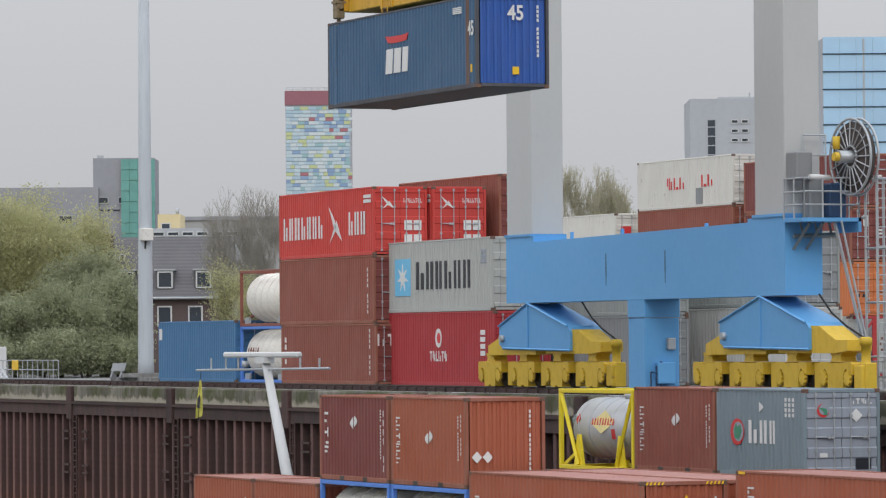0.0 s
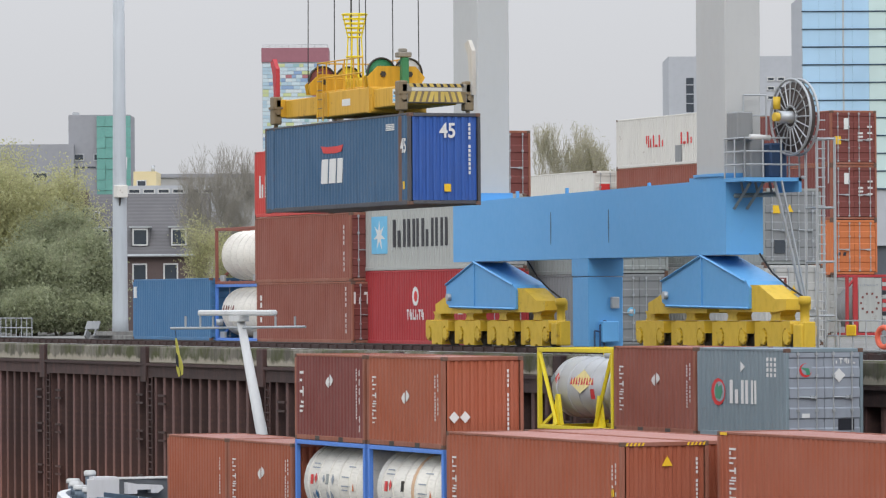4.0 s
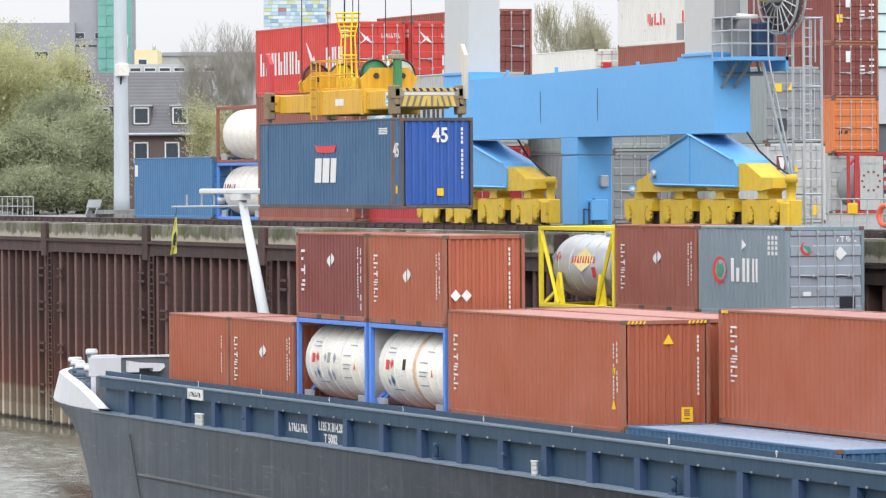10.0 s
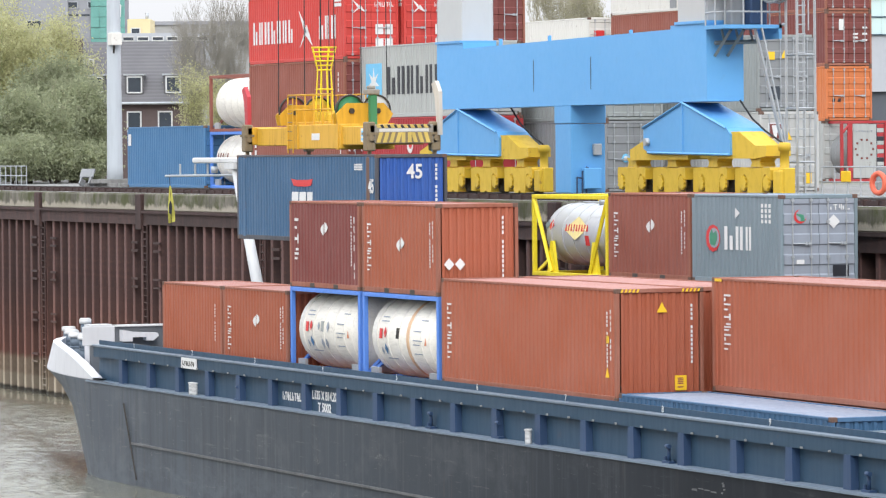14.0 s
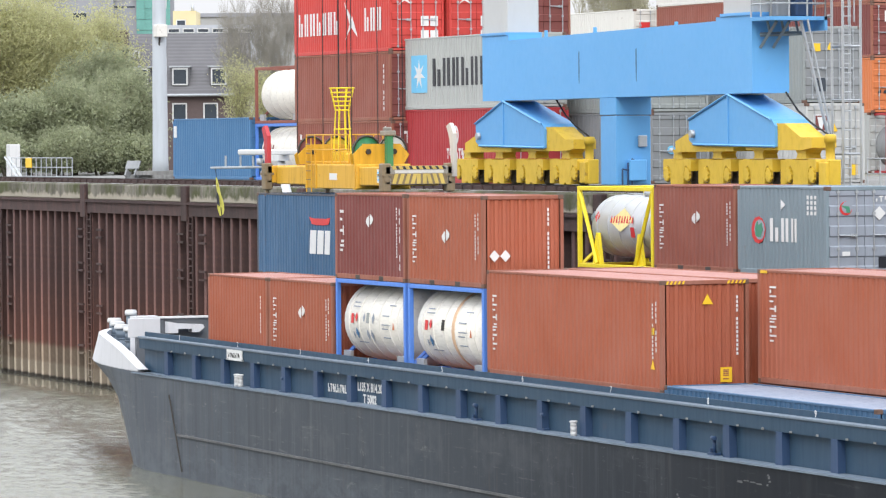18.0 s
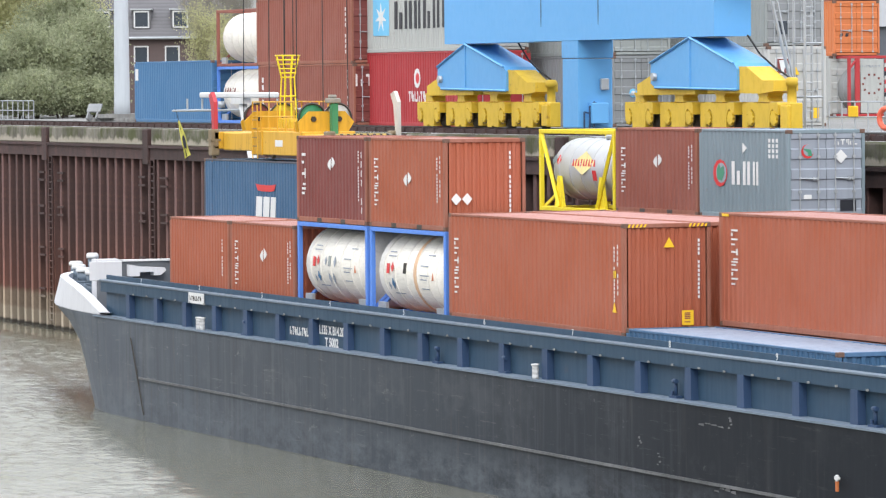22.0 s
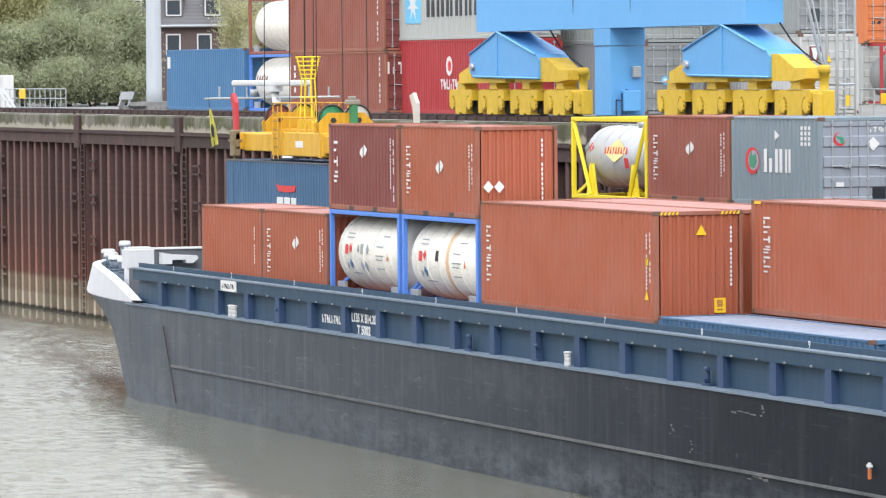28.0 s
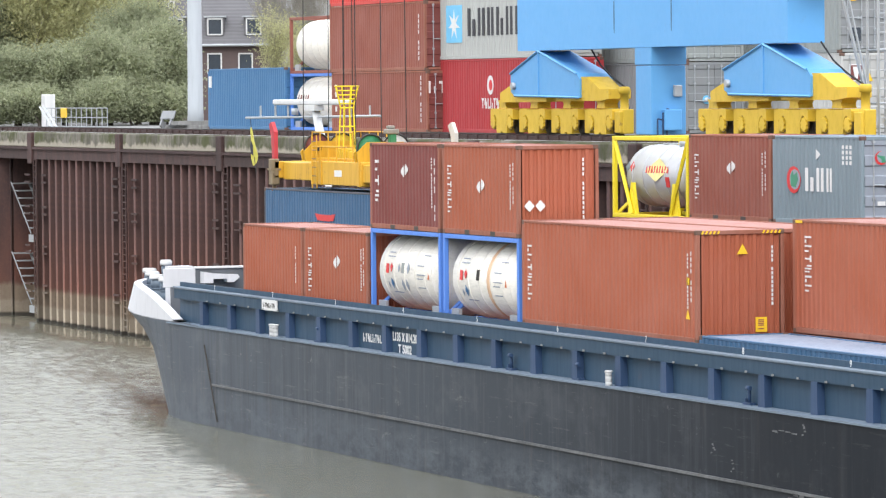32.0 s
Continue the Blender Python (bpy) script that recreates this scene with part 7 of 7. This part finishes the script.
# terraced house with a dark tiled roof and dormers
house = thing("terraced_house", "dark brick terraced house with a steep tiled roof and dormers", "house", pose(-180.1, 22.9, 0, 0, 0, VIEW))
bm = bmesh.new()
box(bm, 0, 11.2, 0.25, 8, ZQ - 0.3, 14.2)
part("wall", bm, BRICK, house)
bm = bmesh.new()
v = [(-0.3, -0.1, 14.1), (11.5, -0.1, 14.1), (11.5, 3.6, 18.2), (-0.3, 3.6, 18.2), (-0.3, 8.2, 14.1), (11.5, 8.2, 14.1)]
vs = [bm.verts.new(q) for q in v]
for q in ((0, 1, 2, 3), (3, 2, 5, 4), (0, 3, 4), (1, 5, 2), (0, 4, 5, 1)):
    bm.faces.new([vs[i] for i in q])
part("roof", bm, TILES, house, "dark weathered roof tiles")
bm = bmesh.new()
rod(bm, (-0.3, -0.2, 14.15), (11.5, -0.2, 14.15), 0.09, n=8)
part("gutter", bm, GALV, house)
for q in (4.0, 6.55, 9.05):
    bm = bmesh.new()
    box(bm, q - 0.05, q + 1.15, 0.5, 3.0, 14.75, 15.95)
    d = part("dormer", bm, TILES, house)
    bm = bmesh.new()
    box(bm, q - 0.15, q + 1.25, 0.35, 3.1, 15.95, 16.05)
    part("dormer_roof", bm, GALV, d)
    w = window(house, q + 0.05, 14.8, 1.0, 1.1)
    w.location = (0, 0.5, 0)
for q in (6.6, 8.6):
    w = window(house, q, 12.3, 0.95, 1.35)
    w.location = (0, 0.25, 0)
bm = bmesh.new()
box(bm, 2.9, 3.7, 1.2, 2.2, 16.2, 18.4)
part("chimney", bm, BRICK, house)
w = window(house, 3.0, 17.0, 0.9, 0.9)
w.location = (0, 1.1, -0.6)
w = window(house, 4.0, 16.6, 0.4, 0.5)
w.location = (0, 2.2, 0)

dark = block("office_block", "long dark grey office block behind the trees", -330.5, 44.6, 25.6, 14, 26.5, RENDER_DARK)
for k in range(5):
    window(dark, 15.0 + 3.3 * (k % 3) + (0.0 if k < 3 else 1.2), 22.9 if k < 3 else 20.5, 1.5, 0.9, RENDER_GREY)
towr = block("stair_tower", "dark grey block with green scaffold netting", -322.4, 68.3, 5.9, 8, 29.35, RENDER_DARK)
for q, z in ((0.5, 24.9), (2.4, 24.9)):
    window(towr, q, z, 1.0, 0.7, RENDER_GREY)
bm = bmesh.new()
box(bm, 0.4, 2.6, -0.05, 0.05, 24.2, 24.35)
part("ledge", bm, PANE, towr)
bm = bmesh.new()
for i in range(8):
    z0, z1 = 21.0 + 1.03 * i, 22.0 + 1.03 * i
    for j in range(4):
        a = 2.75 + 0.82 * j
        box(bm, a, a + 0.8, -0.35 - 0.05 * ((i + j) % 3), -0.25, z0, z1)
part("scaffold_netting", bm, NET, towr, "green scaffold netting")
bm = bmesh.new()
prism(bm, [(4.9, 25.8), (5.7, 25.2), (5.6, 23.2), (5.3, 23.0), (5.2, 25.2)], -0.45, -0.4)
part("torn_sheet", bm, WHITE, towr)
bm = bmesh.new()
box(bm, 0.3, 0.9, 1, 2, 29.35, 29.65)
part("roof_vent", bm, GALV, towr)
yb = block("yellow_house", "pale yellow building in the distance", -301.7, 68.3, 2.1, 8, 23.3, RENDER_YEL)
window(yb, 0.3, 21.8, 0.9, 0.7)
bm = bmesh.new()
rod(bm, (1.7, 2, 23.3), (1.7, 2, 23.9), 0.15, n=8)
part("chimney", bm, GALV, yb)
wb = block("warehouse", "low white industrial building in the distance", -310.9, 73.2, 14, 12, 23.3, RENDER_WHITE)
bm = bmesh.new()
box(bm, -0.1, 14.1, -0.2, 12, 23.0, 23.35)
part("roof_edge", bm, RENDER_DARK, wb)
pb = block("flat_block", "pale low building with a ribbon of windows", -300.5, 66.8, 9, 8, 21.95, RENDER_GREY)
for k in range(6):
    window(pb, 0.6 + 1.35 * k, 21.2, 1.1, 0.45)

hut = block("site_hut", "dark grey steel hut behind the far row", -161.25, 69.97, 5.0, 3.0, 14.5, plain("dark_grey_hut_sheet", (0.085, 0.095, 0.115), 0.7, 0, 0.15, 1.0))
bm = bmesh.new()
box(bm, -0.2, 5.15, -0.35, 3.1, 14.504, 14.75)
part("roof", bm, RENDER_GREY, hut, "pale flat roof edge")

# high-rise clad in coloured panels under a red top
rng = random.Random(5)
ct = block("coloured_tower", "high-rise clad in blue, green and yellow panels with a red top", -476.8, 141.6, 8.75, 9, 43.2, RENDER_GREY)
CT = [plain("panel_" + n, c, 0.4, 0, 0.1, 0.5) for n, c in (("pale_blue", (0.40, 0.53, 0.62)), ("ice", (0.52, 0.62, 0.67)), ("mid_blue", (0.24, 0.35, 0.53)), ("lime", (0.52, 0.57, 0.30)),
                                                        ("teal", (0.30, 0.47, 0.50)), ("red", (0.40, 0.16, 0.18)), ("white", (0.60, 0.66, 0.68)))]
PANELS = []
for w in (0.55, 0.8, 1.05):
    bm = bmesh.new()
    rbox(bm, 0, w, -0.08, 0.05, 0, 0.44, 0.02)
    PANELS.append((w, mesh_from("facade_panel", bm)))
z = 43.0 - 0.47
while z > 28.3:
    x = 0.05
    while x < 8.5:
        w, me = PANELS[rng.randrange(3)]
        if x + w > 8.78:
            w, me = PANELS[0]
        m = rng.choices(CT, (5, 6, 2, 2, 2, 0.35, 3))[0]
        put("facade_panel", me, m, ct, at=pose(x, 0, z))
        x += w + 0.03
    z -= 0.49
bm = bmesh.new()
box(bm, -0.1, 8.85, -0.15, 9.1, 43.2, 45.1)
part("top_band", bm, plain("dusky_red_cladding", (0.30, 0.12, 0.15), 0.6), ct, "dusky red top storey")
railing("roof_rail", [(0.1, 0.1, 45.1), (8.7, 0.1, 45.1)], 0.45, ct, 0.9, 0.03)

gb = block("concrete_tower", "pale grey tower with a tall slit window", -347.6, 143.0, 15.0, 12, 37.3, RENDER_GREY)
bm = bmesh.new()
box(bm, 1.9, 2.7, -0.05, 0.05, 28.0, 35.0)
slit = part("slit_window", bm, PANE, gb)
bm = bmesh.new()
for k in range(7):
    box(bm, 1.9, 2.7, -0.08, 0.0, 28.2 + k, 28.3 + k)
part("slit_mullions", bm, RENDER_GREY, slit)
for k in range(6):
    window(gb, 4.4 + 1.1 * (k % 2), 32.6 + 1.0 * (k // 2), 0.8, 0.45)
    window(gb, 10.6 + 1.1 * (k % 2), 32.6 + 1.0 * (k // 2), 0.8, 0.45)
bm = bmesh.new()
box(bm, 3.2, 8, 2, 6, 37.3, 37.6)
rod(bm, (6.5, 1, 37.3), (6.5, 1, 38.0), 0.08, n=6)
part("roof_plant", bm, GALV, gb)

gt2 = block("glass_tower", "blue glass office tower with slab edges", -269.4, 121.2, 15, 12, 38.5, RENDER_GREY)
for i in range(11):
    z0 = 21.0 + 1.6 * i
    for j in range(10):
        bm = bmesh.new()
        box(bm, 0.005 + 1.5 * j, 1.495 + 1.5 * j, -0.12 - (0.012 if (i + j) % 2 else 0), 0.0, z0 + 0.08, z0 + 1.56)
        part("pane", bm, GLASS if j < 4 else GLASS_G, gt2)
    bm = bmesh.new()
    box(bm, -0.05, 15.05, -0.22, 0.1, z0 - 0.03, z0 + 0.06)
    part("slab_edge", bm, COAM, gt2, "dark slab edge")
bm = bmesh.new()
box(bm, 3.6, 3.75, -0.2, 0.05, 21, 38.4)
part("mullion", bm, GALV, gt2)

wh = block("storage_hall", "large off-white storage hall behind the yard", -400.5, 196.5, 114, 40, 31.6, RENDER_WHITE)
for k in range(30):
    bm = bmesh.new()
    box(bm, 0.04 + 3.8 * k, 3.74 + 3.8 * k, -0.06, 0.03, ZQ, 31.5)
    part("cladding_panel", bm, RENDER_WHITE, wh)
bm = bmesh.new()
box(bm, 5.1, 6.7, -0.3, 0.02, ZQ, 31.5)
part("blue_stripe", bm, plain("pale_blue_cladding", (0.45, 0.53, 0.68), 0.6), wh)
bm = bmesh.new()
prism(bm, [(-4.5, 13.2), (0.9, 13.2), (0.9, 14.6), (-4.5, 14.0)], -5, -0.1)
box(bm, -4.5, -0.3, -4.0, -0.2, ZQ, 13.0)
part("canopy", bm, RENDER_DARK, wh)

# ---- trees ----
def branches(bm, p, d, r, ln, depth, rr, tips, minr=0.012, spread=0.55, n=5, up=0.10, fine=None):
    steps = 3
    for s in range(steps):
        q = p + d * (ln / steps)
        r2 = r * (0.86 if s < steps - 1 else 0.8)
        rod(bm if depth > 3 or fine is None else fine, p, q, r, r2, n if depth > 1 else 4, cap=False)
        p, r = q, r2
        d = (d + Vector((rr.uniform(-1, 1), rr.uniform(-1, 1), rr.uniform(-0.6, 0.9))) * 0.16 + Vector((0, 0, up * 0.4))).normalized()
        if depth > 0 and s < steps - 1 and rr.random() < 0.75:
            side = Vector((rr.uniform(-1, 1), rr.uniform(-1, 1), rr.uniform(-0.1, 0.8))).normalized()
            branches(bm, p.copy(), (d + side * spread * 1.5).normalized(), max(minr, r * 0.5), ln * 0.62, depth - 1, rr, tips, minr, spread, n, up, fine)
    if depth <= 0:
        tips.append(p.copy())
        return
    for k in range(3 if depth > 1 else 2):
        side = Vector((rr.uniform(-1, 1), rr.uniform(-1, 1), rr.uniform(-0.3, 0.7))).normalized()
        branches(bm, p.copy(), (d + side * spread).normalized(), max(minr, r * 0.68), ln * rr.uniform(0.62, 0.8), depth - 1, rr, tips, minr, spread, n, up, fine)


def leaves(tips, count, size, spread, rr, droop):
    """Hanging leaves in loose sprays round the ends of the twigs."""
    v, f = [], []
    for _ in range(count):
        t = tips[rr.randrange(len(tips))]
        c = t + Vector((rr.gauss(0, spread), rr.gauss(0, spread), rr.gauss(0, spread * 0.7) - rr.expovariate(1 / droop)))
        if c.z < 0.2:
            continue
        a = Vector((rr.uniform(-0.8, 0.8), rr.uniform(-0.8, 0.8), rr.uniform(-1, 0.1))).normalized() * size * rr.uniform(0.6, 1.4)
        b = a.cross(Vector((rr.uniform(-1, 1), rr.uniform(-1, 1), rr.uniform(-1, 1))))
        if b.length < 1e-4:
            continue
        b = b.normalized() * size * rr.uniform(0.28, 0.5)
        k = len(v)
        v += [tuple(c - a), tuple(c + b), tuple(c + a), tuple(c - b)]
        f.append((k, k + 1, k + 2, k + 3))
    return quads("crown", v, f)


def tree(name, label, x, y, seed, h, wide, leaf=None, count=0, size=0.2, spread=0.6, depth=4, trunk=0.28, fork=0.55, up=0.10, minr=0.012, stems=1, droop=0.2):
    """A tree of the height h whose crown reaches about wide from its axis."""
    rr = random.Random(seed)
    t = thing(name, label, "tree", (x, y, ZQ - 0.02))
    bm, twigs, tips = bmesh.new(), bmesh.new(), []
    for k in range(stems):
        d = Vector((rr.uniform(-0.25, 0.25), rr.uniform(-0.25, 0.25), 1)).normalized()
        branches(bm, Vector((rr.uniform(-0.3, 0.3) * k, rr.uniform(-0.3, 0.3) * k, -0.1)), d, trunk, h * 0.36, depth, rr, tips, minr, fork, 6, up, twigs)
    # brought to the true height and width
    reach = sorted(math.hypot(q.x, q.y) for q in tips)[int(len(tips) * 0.9)]
    sx, sz = wide / reach, (h - spread) / max(q.z for q in tips)
    for b in (bm, twigs):
        for q in b.verts:
            q.co = Vector((q.co.x * sx, q.co.y * sx, q.co.z * sz))
    tips = [Vector((q.x * sx, q.y * sx, q.z * sz)) for q in tips]
    part("twig_crown", twigs, {"broadleaf_tree": LEAFY_TWIG, "budding_tree": BUD_TWIG}.get(name, TWIG), t, "fan of fine twigs")
    part("trunk", bm, BARK if name == "broadleaf_tree" else TWIG, t)
    if leaf:
        put("crown", leaves(tips, count, size, spread, rr, droop), leaf, t)
    return t


TREES = [
    ("yellowing willow with a full ragged crown", -153.3, 14.2, 3, 11.7, 2.6, LEAF_A, 60000),
    ("yellowing willow behind the quay", -156.6, 17.2, 8, 11.0, 2.2, LEAF_A, 46000),
    ("yellow-green willow behind the quay", -152.0, 11.0, 5, 11.0, 2.6, LEAF_A, 56000),
    ("grey-green willow beside the light mast", -146.7, 15.2, 11, 8.1, 1.9, LEAF_B, 42000),
    ("grey-green willow beside the light mast", -142.6, 14.9, 53, 6.3, 1.6, LEAF_B, 32000),
    ("low leafy willow at the foot of the light mast", -142.3, 15.6, 57, 4.6, 1.3, LEAF_B, 22000),
    ("grey-green bushy tree near the quay fence", -139.5, 11.3, 14, 5.8, 1.9, LEAF_B, 40000),
    ("grey-green bushy tree over the quay fence", -140.2, 9.0, 41, 5.3, 1.9, LEAF_B, 38000),
    ("tall willow at the edge of the wood", -154.6, 9.0, 21, 9.6, 2.6, LEAF_B, 52000),
    ("tall willow at the edge of the wood", -153.2, 6.2, 23, 8.8, 2.4, LEAF_B, 44000),
    ("dense bushy tree at the edge of the wood", -140.8, 6.4, 25, 5.0, 1.9, LEAF_B, 36000),
    ("dense bushy tree at the edge of the wood", -141.5, 4.0, 43, 4.5, 1.9, LEAF_B, 32000),
    ("low bright green bush by the fence", -137.2, 12.2, 51, 3.3, 1.4, LEAF_B, 20000),
    ("low leafy bush at the foot of the light mast", -137.7, 13.6, 59, 2.5, 1.1, LEAF_B, 14000),
    ("low leafy bush behind the guard rail", -136.0, 9.6, 61, 3.0, 1.5, LEAF_B, 20000),
    ("low leafy bush behind the guard rail", -136.7, 6.8, 63, 2.6, 1.5, LEAF_B, 16000),
    ("low leafy bush behind the guard rail", -137.3, 4.4, 65, 2.6, 1.5, LEAF_B, 16000),
]
for lab, tx, ty, sd, h, wide, lf, cnt in TREES:
    tree("broadleaf_tree", lab, tx, ty, sd, h, wide, lf, int(0.85 * cnt), 0.095, 0.40, 4, trunk=0.20 if h > 4 else 0.08, fork=0.75, up=0.02, stems=2, droop=0.10 * h)
tree("broadleaf_tree", "thin yellowing sapling before the house", -150.0, 24.6, 27, 7.4, 1.3, LEAF_A, 6000, 0.07, 0.34, 4, trunk=0.07, fork=0.6, up=0.15, stems=2)
tree("broadleaf_tree", "thin yellowing sapling before the house", -147.0, 25.6, 28, 5.6, 1.2, LEAF_A, 7000, 0.07, 0.34, 4, trunk=0.07, fork=0.6, up=0.15, stems=2)
tree("bare_tree", "bare tree with a fan of fine twigs", -155.3, 27.8, 31, 12.1, 2.7, depth=6, trunk=0.17, fork=0.55, up=0.22, minr=0.010)
tree("bare_tree", "bare tree behind the stacks", -158.8, 30.1, 37, 11.9, 2.5, depth=6, trunk=0.16, fork=0.55, up=0.22, minr=0.010)
for bx, by, sd, h in ((-196.3, 66.5, 33, 14.9), (-197.4, 68.9, 35, 14.6), (-198.6, 71.2, 39, 12.4)):
    tree("budding_tree", "budding tree with a fan of upright pale twigs", bx, by, sd, h, 2.3, LEAF_C, 9000, 0.06, 0.26, depth=6, trunk=0.16, fork=0.40, up=0.55, minr=0.019)


# ---- what moves ----
# seconds, place of the hanging container's middle along the quay, height of its floor
HOOK = [
    (0.0, -30.73, 18.97),
    (0.5, -31.13, 18.38),
    (1.0, -31.52, 17.72),
    (1.5, -31.88, 17.06),
    (2.0, -32.45, 16.40),
    (2.5, -32.99, 15.73),
    (4.5, -35.15, 13.70),
    (5.0, -35.41, 13.41),
    (5.5, -35.56, 13.18),
    (6.0, -35.52, 13.02),
    (6.5, -35.46, 12.76),
    (7.0, -35.26, 12.47),
    (7.5, -35.21, 12.19),
    (8.0, -35.08, 11.86),
    (8.5, -35.12, 11.46),
    (9.0, -35.11, 10.98),
    (9.5, -35.23, 10.53),
    (10.0, -35.55, 10.12),
    (10.5, -35.74, 9.83),
    (11.0, -35.86, 9.57),
    (11.5, -36.11, 9.31),
    (12.0, -36.28, 9.04),
    (12.5, -36.50, 8.79),
    (13.0, -36.75, 8.53),
    (13.5, -36.95, 8.26),
    (14.0, -37.25, 7.98),
    (14.5, -37.57, 7.73),
    (16.5, -38.91, 6.86),
    (17.0, -39.27, 6.69),
    (17.5, -39.69, 6.54),
    (18.0, -40.05, 6.38),
    (18.5, -40.31, 6.22),
    (19.0, -40.57, 6.08),
    (19.5, -40.73, 5.95),
    (20.0, -40.87, 5.81),
    (20.5, -41.07, 5.73),
    (21.0, -41.24, 5.66),
    (21.5, -41.48, 5.62),
    (22.0, -41.71, 5.56),
    (22.5, -41.78, 5.51),
    (23.0, -41.91, 5.45),
    (23.5, -42.06, 5.42),
    (24.0, -42.27, 5.40),
    (24.5, -42.19, 5.41),
    (25.0, -42.30, 5.35),
    (25.5, -42.38, 5.32),
    (26.0, -42.50, 5.29),
    (26.5, -42.61, 5.23),
    (28.5, -42.99, 5.05),
    (29.0, -42.97, 4.99),
    (29.5, -42.96, 4.95),
    (30.0, -43.06, 4.93),
    (30.5, -43.07, 4.88),
    (31.0, -43.08, 4.85),
    (31.5, -43.13, 4.82),
    (32.0, -43.21, 4.75),
]
# seconds, the crane's way along its rail
TRAVEL = [(0.0, 4.1), (0.5, 3.95), (1.0, 3.5), (1.5, 2.98), (2.0, 2.52), (2.5, 2.11), (3.5, 1.38), (4.5, 0.81), (5.0, 0.65), (5.5, 0.50), (6.0, 0.37), (6.5, 0.27),
          (7.0, 0.15), (7.5, 0.07), (8.0, 0.0), (9.0, 0.0), (32.0, 0.0)]


def motions():
    y = ROW[2] + HW
    walk(APL, [(t, pose(x, y, z)) for t, x, z in HOOK])
    walk(spreader, [(t, pose(x, y, z + 2.896)) for t, x, z in HOOK])
    walk(crane, [(t, pose(d, 0, 0)) for t, d in TRAVEL])
    for w, wx in WHEELS:
        walk(w, [(t, pose(wx, 1.50, ZQ + 0.13 + WHEEL_R, 0, math.degrees((d - 4.1) / WHEEL_R), 0)) for t, d in TRAVEL])
    at = (-61.7, SHIP_Y + 1.9, 10.0)
    rows = []
    for k in range(65):
        t = 0.5 * k
        rows.append((t, pose(*at, 7 * math.sin(1.9 * t) + 4 * math.sin(4.1 * t), 9 * math.sin(1.3 * t + 1) - 4, 66 + 30 * math.sin(0.9 * t) + 14 * math.sin(2.7 * t))))
    walk(pennant, rows)


motions()
